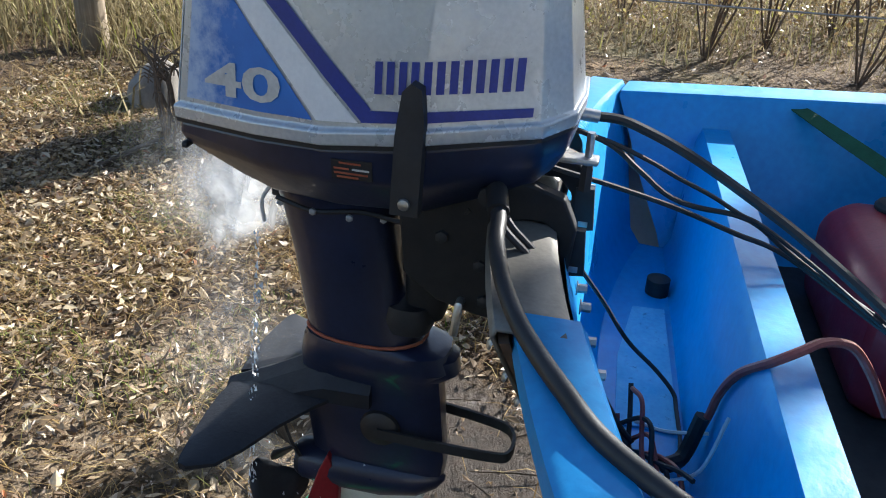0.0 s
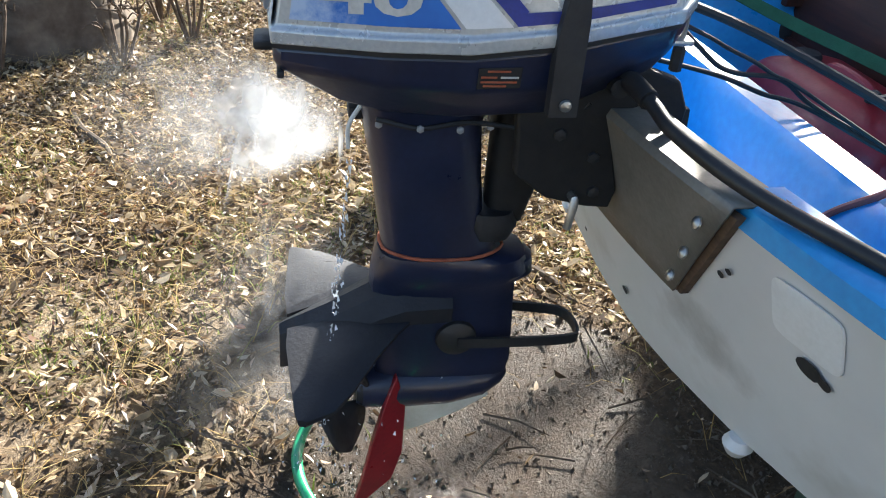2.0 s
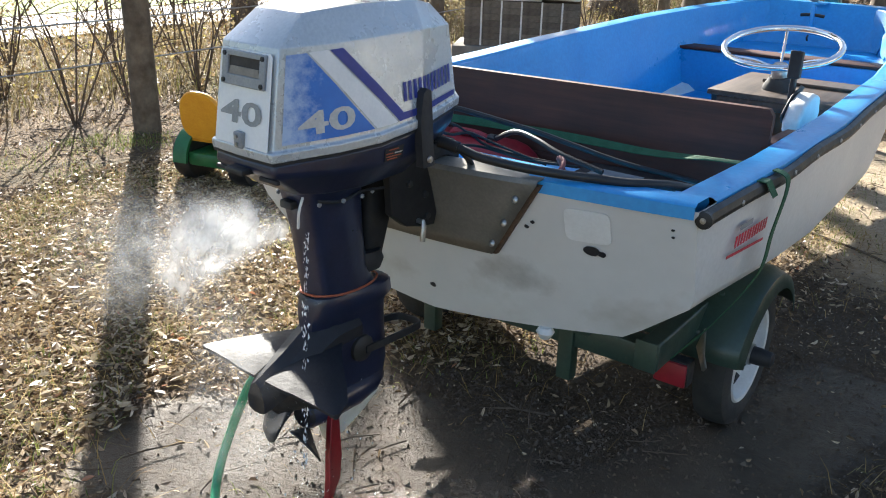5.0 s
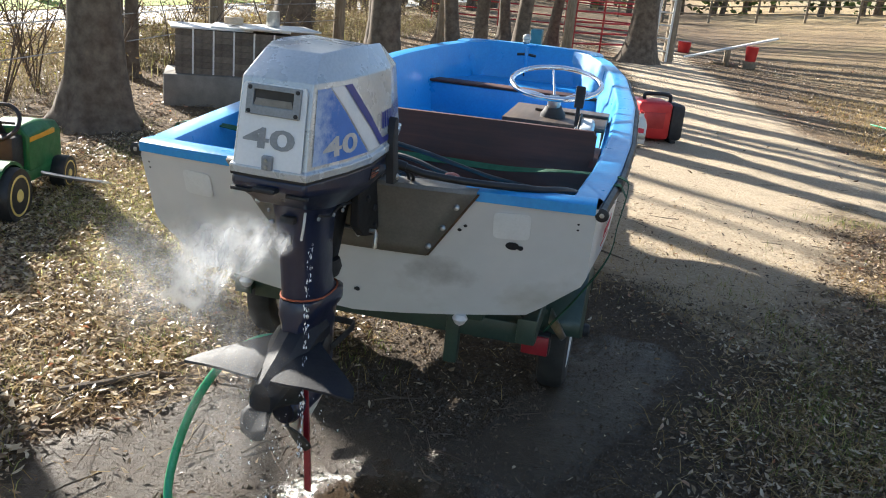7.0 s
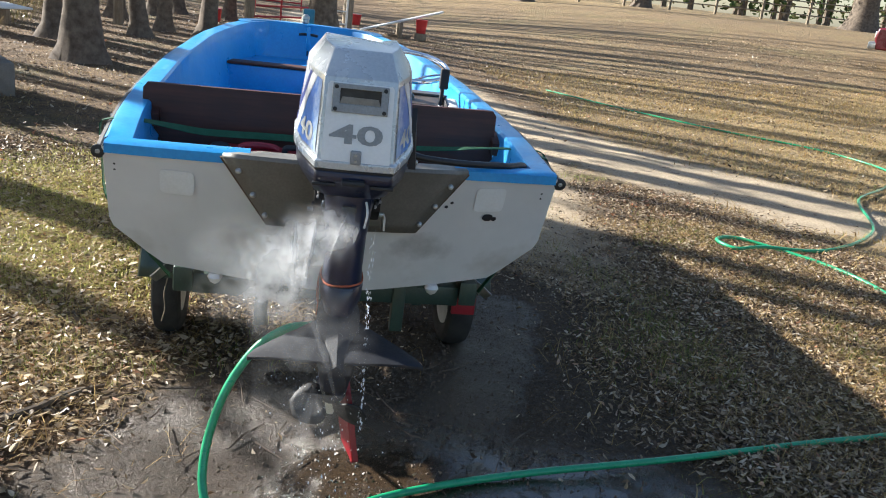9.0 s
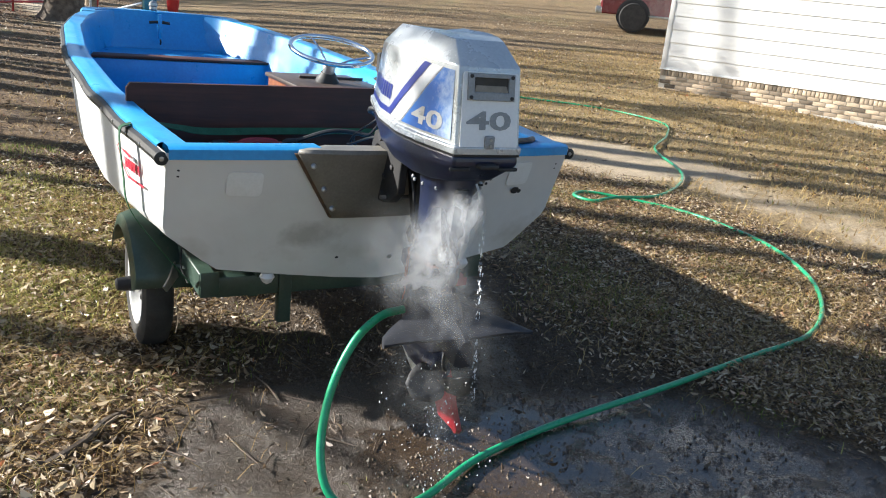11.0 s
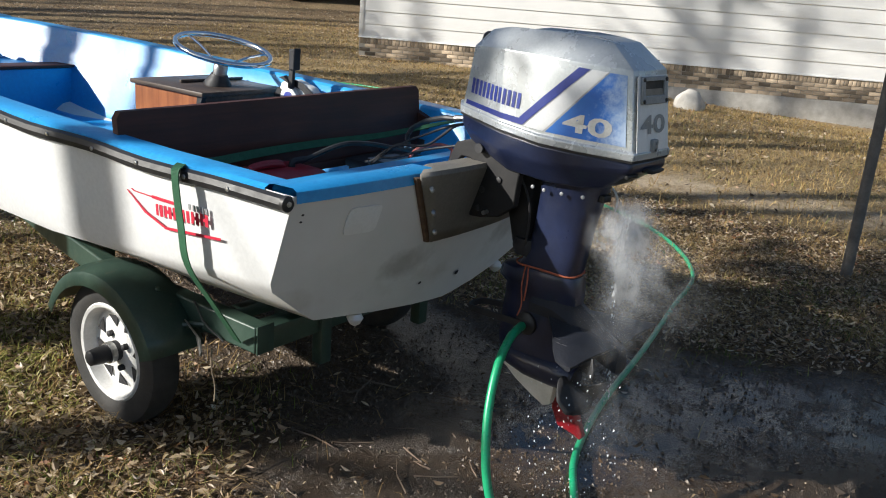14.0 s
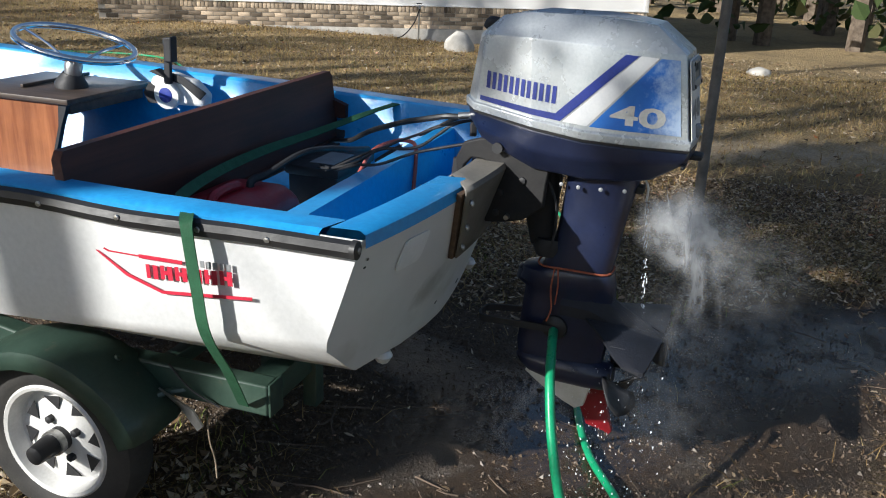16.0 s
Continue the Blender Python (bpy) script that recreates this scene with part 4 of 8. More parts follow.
def build_cowl():
    rings = [whole(shifted(SEAM, 0.004, -0.004)), whole(shifted(SEAM, 0.005, 0.016)), whole(shifted(blend(SEAM, SHOULDER, 0.09), 0.0, 0.0)), whole(blend(SEAM, SHOULDER, 0.5)), whole(SHOULDER), whole(CROWN)]
    cowl = bevel(part("cowl", loft(rings), SILVER, motor, "silver-grey top cowl with chalky wear", 50), 0.021, 4, 14)
    # rear white panel
    def rear(u, v, w):
        y0, y1 = -0.512, -0.478
        f = (v - 1.137) / (1.364 - 1.137)
        return Vector((u, y0 + (y1 - y0) * f - 0.0022 - w, v))
    panel = slab([(-0.088, 1.155), (0.088, 1.155), (0.084, 1.345), (0.078, 1.352), (-0.078, 1.352), (-0.084, 1.345)], 0.0015, rear)
    part("rear_panel", panel, COWLWHITE, cowl, "white rear panel")
    frame_pts = [(-0.071, 1.278), (0.071, 1.278), (0.071, 1.349), (-0.071, 1.349)]
    hole_pts = [(-0.052, 1.300), (0.052, 1.300), (0.052, 1.338), (-0.052, 1.338)]
    bm = bmesh.new()
    loft([[rear(u, v, w) for u, v in pts] for pts, w in ((frame_pts, 0.001), (frame_pts, 0.008), (hole_pts, 0.008), (hole_pts, -0.03))], bm, caps=False)
    fr = part("vent_frame", bm, DECALGREY, cowl, "grey air intake frame")
    bevel(fr, 0.002, 2)
    bm = bmesh.new()
    # the recess is not cut: a dark plate paints in its shade
    bm.faces.new([bm.verts.new(rear(u, v, 0.0020)) for u, v in hole_pts])
    part("vent_shade_plate", bm, VENTSHADE, cowl, "flat dark plate standing for the shaded intake recess")
    # tan strip paints in the lit lower part of the intake
    part("vent_lit_strip", slab([(-0.0515, 1.3005), (0.0515, 1.3005), (0.046, 1.317), (-0.046, 1.317)], 0.0025, lambda u, v, w: rear(u, v, 0.002 + w)), VENTLITTAN, cowl, "thin tan strip standing for the lit intake floor")
    for u in (-0.062, 0.062):
        for v in (1.286, 1.341):
            part("vent_screw", lathe([(0.0055, 0), (0.005, 0.003), (0.001, 0.0035)], 10, Matrix.Translation(rear(u, v, 0.008)) @ pose(0, 0, 0, 82, 0, 0)), BLACK, cowl)
    part("rear_number", lettering("40", lambda u, v, w: rear(-0.072 + u, 1.200 + v, 0.0032), 0.137, 0.050), DECALGREY, cowl, "grey figures")
    part("latch", boxed(-0.014, 0.014, -0.521, -0.506, 1.150, 1.186, 0.004), DECALGREY, cowl, "grey metal latch")
    for z in (1.160, 1.176):
        part("latch_pin", lathe([(0.004, 0), (0.004, 0.004)], 8, Matrix.Translation((0, -0.521, z)) @ pose(0, 0, 0, 90, 0, 0)), STEEL, cowl)
    part("lifting_tab", tube([(-0.030, 0.020, 1.400), (-0.034, 0.045, 1.400), (-0.036, 0.058, 1.385)], [0.014, 0.018, 0.012], 10), RUBBER, cowl, "black rubber lifting tab")
    # side graphics, on both sides
    def decal(name, outline, lift, material, label=""):
        for s in (-1, 1):
            bm = bmesh.new()
            bm.faces.new([bm.verts.new((y, z, 0)) for y, z in outline])
            for cut in (-0.43, -0.36, -0.30, -0.25, -0.18, -0.12, -0.06, 0.0):
                bmesh.ops.bisect_plane(bm, geom=bm.verts[:] + bm.edges[:] + bm.faces[:], plane_co=(cut, 0, 0), plane_no=(1, 0, 0))
            for cut in (1.20, 1.25, 1.30):
                bmesh.ops.bisect_plane(bm, geom=bm.verts[:] + bm.edges[:] + bm.faces[:], plane_co=(0, cut, 0), plane_no=(0, 1, 0))
            for v in bm.verts:
                y, z = v.co.x, v.co.y
                v.co = Vector((s * (cowl_x(y, z) + lift), y, z))
            bmesh.ops.triangulate(bm, faces=bm.faces)
            part(name, bm, material, cowl, label)
    decal("blue_panel", [(-0.487, 1.168), (-0.268, 1.178), (-0.418, 1.352), (-0.462, 1.350)], 0.0016, DECALBLUE, "faded blue panel")
    decal("white_stripe", [(-0.262, 1.179), (-0.200, 1.184), (-0.372, 1.356), (-0.414, 1.353)], 0.0018, DECALWHITE)
    decal("blue_stripe", [(-0.194, 1.185), (-0.182, 1.205), (-0.336, 1.358), (-0.368, 1.356)], 0.0020, DECALPURPLE)
    decal("blue_line", [(-0.196, 1.185), (0.032, 1.212), (0.032, 1.224), (-0.184, 1.203)], 0.0024, DECALPURPLE)
    # maker's mark as plain bars
    for k in range(6):
        a = -0.178 + 0.0335 * k
        for c in (a, a + 0.0165):
            lo = 1.2262 + 0.098 * (c + 0.178)
            decal("mark_bar", [(c, lo), (c + 0.0105, lo + 0.001), (c + 0.0105, lo + 0.044), (c, lo + 0.043)], 0.0020, DECALPURPLE)
    for s in (-1, 1):
        y0 = -0.450 if s > 0 else -0.315
        part("side_number", lettering("40", lambda u, v, w, s=s, y0=y0: Vector((s * (cowl_x(y0 + s * u, 1.190 + v) + 0.0036), y0 + s * u, 1.190 + v + 0.06 * (s * u + y0 + 0.315))), 0.132, 0.050), DECALPALE, cowl, "pale figures on blue")


build_cowl()


def build_motor_body():
    low = [(0.0, -0.425, 1.04), (0.0669, -0.42, 1.038), (0.0936, -0.36, 1.03), (0.1031, -0.25, 1.026), (0.107, -0.12, 1.034), (0.0907, 0.03, 1.09), (0.0621, 0.06, 1.115), (0.0, 0.065, 1.118)]
    mid = [(0.0, -0.514, 1.105), (0.1012, -0.51, 1.102), (0.1413, -0.36, 1.092), (0.1566, -0.25, 1.09), (0.1604, -0.12, 1.1), (0.1241, 0.045, 1.142), (0.0831, 0.08, 1.155), (0.0, 0.084, 1.157)]
    pan = bevel(part("lower_cowl", loft([whole(low), whole(mid), whole(shifted(SEAM, -0.001, -0.005))]), NAVY, motor, "dark navy lower cowl"), 0.010, 3, 16)
    part("seal", loft([whole(shifted(SEAM, 0.002, -0.010)), whole(shifted(SEAM, 0.003, -0.002))], caps=False), BLACK, pan)
    part("idle_relief", boxed(-0.030, 0.030, -0.537, -0.50, 1.096, 1.110, 0.005), BLACK, pan, "black rubber tab")
    for x in (-0.075, 0.075):
        part("vent_slot", boxed(x - 0.03, x + 0.03, -0.505, -0.495, 1.085, 1.095, 0.003), BLACK, pan)
    # data plate with unreadable lines
    bm = slab([(-0.240, 1.096), (-0.180, 1.098), (-0.180, 1.129), (-0.240, 1.127)], 0.002, lambda u, v, w: Vector((0.1595 + (v - 1.106) * 0.14 + w, u, v)))
    plate = part("data_plate", bm, BLACK, pan, "small black and orange plate")
    for z, a, b, mt in ((1.123, -0.228, -0.196, ORANGEWIRE), (1.114, -0.236, -0.214, ORANGEWIRE), (1.114, -0.209, -0.184, DECALPALE), (1.107, -0.236, -0.186, ORANGEWIRE), (1.101, -0.232, -0.200, ORANGEWIRE)):
        part("bar", slab([(a, z - 0.0014), (b, z - 0.0014), (b, z + 0.0014), (a, z + 0.0014)], 0.001, lambda u, v, w: Vector((0.1618 + (v - 1.106) * 0.14 + w, u, v))), mt, plate)
    # side clamp lever
    part("cowl_lever", slab([(-0.145, 1.07), (-0.105, 1.07), (-0.103, 1.20), (-0.108, 1.245), (-0.122, 1.252), (-0.134, 1.24), (-0.143, 1.18)], 0.022, lambda u, v, w: Vector((0.161 + w + (0.012 if v < 1.1 else 0), u, v))), BLACK, pan, "black cowl lever")
    part("lever_bolt", lathe([(0.009, 0), (0.008, 0.004), (0.003, 0.006)], 12, Matrix.Translation((0.196, -0.124, 1.088)) @ pose(0, 0, 0, 0, 90, 0)), STEEL, pan)

    def foil(z, ya, yf, half, n=20):
        """A streamlined section: blunt at the front, narrow behind."""
        pts = []
        for k in range(n):
            a = 2 * math.pi * k / n
            c, s = math.cos(a), math.sin(a)
            y = (ya + yf) / 2 + (yf - ya) / 2 * math.copysign(abs(c) ** 0.75, c)
            pts.append(Vector((half * math.copysign(abs(s) ** 0.65, s), y, z)))
        return pts
    leg = part("leg", loft([foil(0.742, -0.338, -0.138, 0.060), foil(0.80, -0.348, -0.168, 0.058), foil(0.90, -0.362, -0.182, 0.060), foil(0.98, -0.378, -0.190, 0.067), foil(1.02, -0.388, -0.192, 0.074), foil(1.06, -0.395, -0.19, 0.085)]), NAVY, motor, "long dark navy midsection")
    bolt = finish("bolt", lathe([(0.006, 0), (0.006, 0.004), (0.003, 0.006)], 6), DECALGREY)
    for s in (-1, 1):
        for y, z in ((-0.36, 1.014), (-0.30, 1.014), (-0.24, 1.012), (-0.19, 1.01)):
            o = new("bolt", bolt)
            o.parent = leg
            o.matrix_local = Matrix.Translation((s * (0.086 if -0.35 < y < -0.2 else 0.07), y, z - 0.012)) @ pose(0, 0, 0, 0, 90 * s, 0)
    part("exhaust_relief", boxed(-0.02, 0.02, -0.40, -0.375, 0.985, 1.005, 0.004), BLACK, leg)
    ring = [Vector((p.x * 1.03, p.y * 1.0 + (p.y + 0.235) * 0.03, 0.752 + 0.003 * math.sin(0.8 * i))) for i, p in enumerate(foil(0.75, -0.339, -0.133, 0.0605, 24))]
    part("twine", tube(ring + [ring[0]], 0.003, 6, smooth=0), ORANGEWIRE, leg, "orange twine tied round the leg")
    part("twine_end", tube([(-0.062, -0.19, 0.752), (-0.066, -0.185, 0.69), (-0.064, -0.19, 0.63), (-0.066, -0.18, 0.59)], 0.0025, 6), ORANGEWIRE, leg)
    part("twine_end", tube([(-0.062, -0.20, 0.752), (-0.069, -0.205, 0.70), (-0.067, -0.20, 0.645)], 0.0025, 6), ORANGEWIRE, leg)
    # lower unit
    low_unit = part("gearcase", loft([foil(0.452, -0.34, -0.085, 0.028), foil(0.49, -0.345, -0.080, 0.036), foil(0.56, -0.352, -0.085, 0.038), foil(0.64, -0.356, -0.092, 0.045), foil(0.68, -0.358, -0.095, 0.052), foil(0.70, -0.356, -0.075, 0.064), foil(0.735, -0.350, -0.085, 0.066), foil(0.745, -0.345, -0.12, 0.062)]), NAVY, motor, "dark navy lower unit, wet")
    part("splash_lip", loft([foil(0.676, -0.26, -0.085, 0.040), foil(0.692, -0.27, -0.066, 0.047), foil(0.722, -0.27, -0.070, 0.047), foil(0.738, -0.26, -0.100, 0.042)]), NAVY, low_unit)
    torp = []
    for y, r, zc in ((-0.375, 0.034, 0.425), (-0.36, 0.042, 0.425), (-0.30, 0.046, 0.425), (-0.20, 0.045, 0.425), (-0.13, 0.036, 0.43), (-0.095, 0.020, 0.437), (-0.082, 0.006, 0.44)):
        torp.append([Vector((r * math.cos(a), y, zc + r * math.sin(a) * 1.05)) for a in [2 * math.pi * k / 18 for k in range(18)]])
    part("torpedo", loft(torp), NAVY, low_unit)
    bm = slab([(-0.13, 0.405), (-0.30, 0.395), (-0.315, 0.385), (-0.30, 0.315), (-0.275, 0.300), (-0.235, 0.318), (-0.17, 0.355), (-0.115, 0.40)], 0.05, lambda u, v, w: Vector(((w - 0.025) * (0.35 + 0.65 * (v - 0.30) / 0.105), u, v)))
    bevel(part("worn_nose", bm, GEARGREY, low_unit, "bare worn pale metal belly"), 0.004, 2)
    part("belly_mark", boxed(0.020, 0.0265, -0.27, -0.20, 0.396, 0.404, 0.001), BLACK, low_unit)
    bm = slab([(-0.318, 0.44), (-0.303, 0.475), (-0.282, 0.41), (-0.284, 0.285), (-0.304, 0.226), (-0.356, 0.200), (-0.370, 0.185), (-0.380, 0.20), (-0.363, 0.262), (-0.348, 0.335)], 0.020, lambda u, v, w: Vector((0.032 + w + (u + 0.32) * -0.45 + (0.45 - v) * 0.08, u, v)))
    bevel(part("skeg", bm, SKEGRED, low_unit, "red painted skeg fin"), 0.003, 2)
    # propeller
    prop = part("propeller", lathe([(0.020, -0.07), (0.036, -0.06), (0.040, -0.01), (0.034, 0.0)], 20, Matrix.Translation((0, -0.375, 0.425)) @ pose(0, 0, 0, 90, 0, 0)), BLACK, motor, "black three-blade propeller")
    for k in range(3):
        a0 = radians(200 + 120 * k)
        rows = []
        for i in range(7):
            r = 0.03 + 0.095 * i / 6
            w = 0.055 * math.sin(math.pi * (0.22 + 0.70 * i / 6)) + 0.012
            tw = radians(52 - 20 * i / 6)
            row = []
            for j in range(5):
                c = (j / 4 - 0.5) * 2 * w
                ang = a0 + c * math.cos(tw) / max(r, 0.05)
                row.append(Vector((r * math.cos(ang), -0.405 - c * math.sin(tw), 0.425 + r * math.sin(ang))))
            rows.append(row)
        b = part("blade", loft(rows, caps=False, closed=False), BLACK, prop)
        md = b.modifiers.new("solid", "SOLIDIFY")
        md.thickness = 0.005
    # stabiliser fin
    f = part("stabiliser_fin", loft([[Vector((x, y, z)) for x, z in ((0, zr), (0.55 * w, zr - 0.012), (w, zr - 0.045), (w, zr - 0.075), (0.4 * w, zr - 0.082), (-0.4 * w, zr - 0.082), (-w, zr - 0.075), (-w, zr - 0.045), (-0.55 * w, zr - 0.012))] for y, zr, w in ((-0.215, 0.690, 0.060), (-0.30, 0.690, 0.064), (-0.345, 0.672, 0.062), (-0.43, 0.622, 0.054), (-0.505, 0.586, 0.036), (-0.514, 0.580, 0.030))]), FIN, motor, "dark moulded stabiliser fin with two drooping wings", 22)
    for s in (-1, 1):
        front = [Vector((s * x, y, z)) for x, y, z in ((0.040, -0.265, 0.628), (0.085, -0.312, 0.618), (0.135, -0.355, 0.606), (0.190, -0.395, 0.590), (0.228, -0.430, 0.580), (0.246, -0.475, 0.578))]
        back = [Vector((s * x, y, z)) for x, y, z in ((0.020, -0.500, 0.585), (0.070, -0.503, 0.588), (0.120, -0.500, 0.590), (0.180, -0.496, 0.588), (0.230, -0.492, 0.583), (0.244, -0.488, 0.581))]
        top = [[a.lerp(b, q / 6) + Vector((0, 0, 0.010 * math.sin(math.pi * q / 6) * (1 - k / 6))) for q in range(7)] for k, (a, b) in enumerate(zip(front, back))]
        rings = [row + [v - Vector((0, 0, 0.013 if 0 < q < 6 else 0.007)) for q, v in reversed(list(enumerate(row)))] for row in top]
        wing = part("wing", loft(rings), FIN, f, "", 30)
        for k in range(8):
            x = 0.055 + 0.016 * k
            a = front[0].lerp(front[4], (x - 0.04) / 0.196)
            part("fin_rib", tube([a + Vector((0, -0.012, 0.0)), a.lerp(Vector((s * x, -0.50, 0.588)), 0.40) + Vector((0, 0, 0.005))], [0.0028, 0.0012], 5, smooth=0), FIN, wing)
    # swivel and clamp brackets
    sw = part("swivel_bracket", loft([foil(0.80, -0.166, -0.100, 0.030), foil(0.86, -0.168, -0.085, 0.036), foil(0.95, -0.168, -0.06, 0.042), foil(1.06, -0.165, -0.02, 0.05), foil(1.12, -0.16, 0.0, 0.06)]), GREASE, motor, "black greasy swivel bracket")
    part("lower_mount", loft([foil(0.775, -0.20, -0.12, 0.05), foil(0.80, -0.205, -0.11, 0.056), foil(0.825, -0.20, -0.12, 0.05)]), BLACK, sw)
    for s in (-1, 1):
        prof = [(-0.165, 1.075), (-0.155, 1.0), (-0.15, 0.93), (-0.095, 0.888), (-0.03, 0.872), (0.012, 0.868), (0.02, 0.90), (0.0, 0.97), (-0.012, 1.03), (0.03, 1.045), (0.06, 1.045), (0.082, 1.02), (0.086, 0.965), (0.100, 0.965), (0.106, 1.04), (0.085, 1.085), (0.04, 1.10), (-0.05, 1.12), (-0.13, 1.12)]
        cb = part("clamp_bracket", slab(prof, 0.026, lambda u, v, w, s=s: Vector((s * (0.075 + w), u, v))), GREASE, motor, "black clamp bracket hooked over the transom")
        bevel(cb, 0.004, 2)
        for y, z in ((-0.03, 0.96), (-0.09, 1.0), (-0.02, 0.90), (-0.10, 1.06)):
            part("bracket_bolt", lathe([(0.011, 0), (0.010, 0.006), (0.004, 0.008)], 6, Matrix.Translation((s * 0.1005, y, z)) @ pose(0, 0, 0, 0, 90 * s, 0)), BLACK, cb)
        part("clamp_screw", tube([(s * 0.088, 0.06, 0.995), (s * 0.088, 0.100, 0.995)], 0.009, 8, smooth=0), STEEL, cb)
        part("clamp_handle", slab([(-0.012, -0.040), (0.020, -0.036), (0.014, 0.036), (-0.016, 0.036)], 0.014, lambda u, v, w, s=s: Vector((s * 0.080 + w - 0.007, 0.104 + u, 0.998 + v))), BLACK, cb, "black clamp handle")
        part("handle_slot", boxed(s * 0.080 + 0.0062, s * 0.080 + 0.0085, 0.098, 0.114, 0.966, 0.976, 0.001), STEEL, cb)
    part("tilt_pin", tube([(-0.12, -0.055, 0.895), (0.12, -0.055, 0.895), (0.122, -0.055, 0.885), (0.122, -0.06, 0.845)], 0.007, 8, smooth=0), STEEL, sw)
    part("spring", tube([(0.07 + 0.006 * math.cos(k * 1.2), -0.08 + 0.010 * k / 3, 0.885 + 0.010 * math.sin(k * 1.2)) for k in range(18)], 0.002, 5, smooth=2), STEEL, sw)
    part("steering_tube", tube([(-0.125, -0.02, 1.085), (0.13, -0.02, 1.085)], 0.015, 12, smooth=0), BLACK, sw)
    part("steering_arm", boxed(0.015, 0.045, 0.03, 0.122, 1.118, 1.128, 0.004), STEEL, motor, "steel steering link arm")
    part("link_rod", tube([(0.03, 0.106, 1.075), (0.03, 0.106, 1.165)], 0.006, 8, smooth=0), STEEL, motor)
    part("link_nut", lathe([(0.010, 0), (0.010, 0.035), (0.007, 0.04)], 6, Matrix.Translation((0.03, 0.106, 1.075))), BLACK, motor)
    part("hose_stub", tube([(-0.075, 0.06, 1.158), (-0.088, 0.108, 1.151)], 0.0105, 12, smooth=0), STEEL, motor)
    for pts in ([(0.10, -0.05, 1.05), (0.085, -0.10, 1.0), (0.072, -0.22, 1.005), (0.082, -0.30, 1.0), (0.075, -0.365, 1.012)], [(-0.07, -0.12, 1.05), (-0.06, -0.17, 0.96), (-0.055, -0.18, 0.88), (-0.05, -0.17, 0.80)]):
        part("thin_cable", tube(pts, 0.004, 6), BLACK, motor)
    part("telltale_tube", tube([(0.045, -0.385, 1.02), (0.05, -0.402, 0.99), (0.045, -0.402, 0.95)], 0.0035, 6), ZIP, motor)


build_motor_body()

flusher = thing("flushing_clamp", "black rubber flushing cups on a bent strap round the gearcase", "flusher")
flusher.matrix_world = MOTOR
bm = bmesh.new()
path = smooth_path([(0.058, -0.20, 0.565), (0.056, -0.10, 0.560), (0.046, 0.005, 0.552), (0.030, 0.036, 0.549), (-0.022, 0.036, 0.549), (-0.046, 0.005, 0.552), (-0.056, -0.10, 0.560), (-0.058, -0.20, 0.565)], 6)
rings = []
for i, p in enumerate(path):
    d = (path[min(i + 1, len(path) - 1)] - path[max(i - 1, 0)]).normalized()
    o = Vector((d.y, -d.x, 0)).normalized()
    rings.append([p + o * a + Vector((0, 0, b)) for a, b in ((0.003, 0.010), (0.003, -0.010), (-0.003, -0.010), (-0.003, 0.010))])
part("strap", loft(rings, bm), BLACK, flusher)
for s in (-1, 1):
    part("cup", lathe([(0.038, 0.0), (0.036, 0.008), (0.026, 0.014), (0.012, 0.017)], 20, Matrix.Translation((s * 0.040, -0.20, 0.565)) @ pose(0, 0, 0, 0, 90 * s, 0)), RUBBER, flusher, "black rubber cup")


# ---- cables and hoses ----
def cable(name, label, pts, r, material, category="cable", seg=8):
    ob = new(name, finish(name, tube(pts, r, seg), material))
    return tagged(ob, label, category)


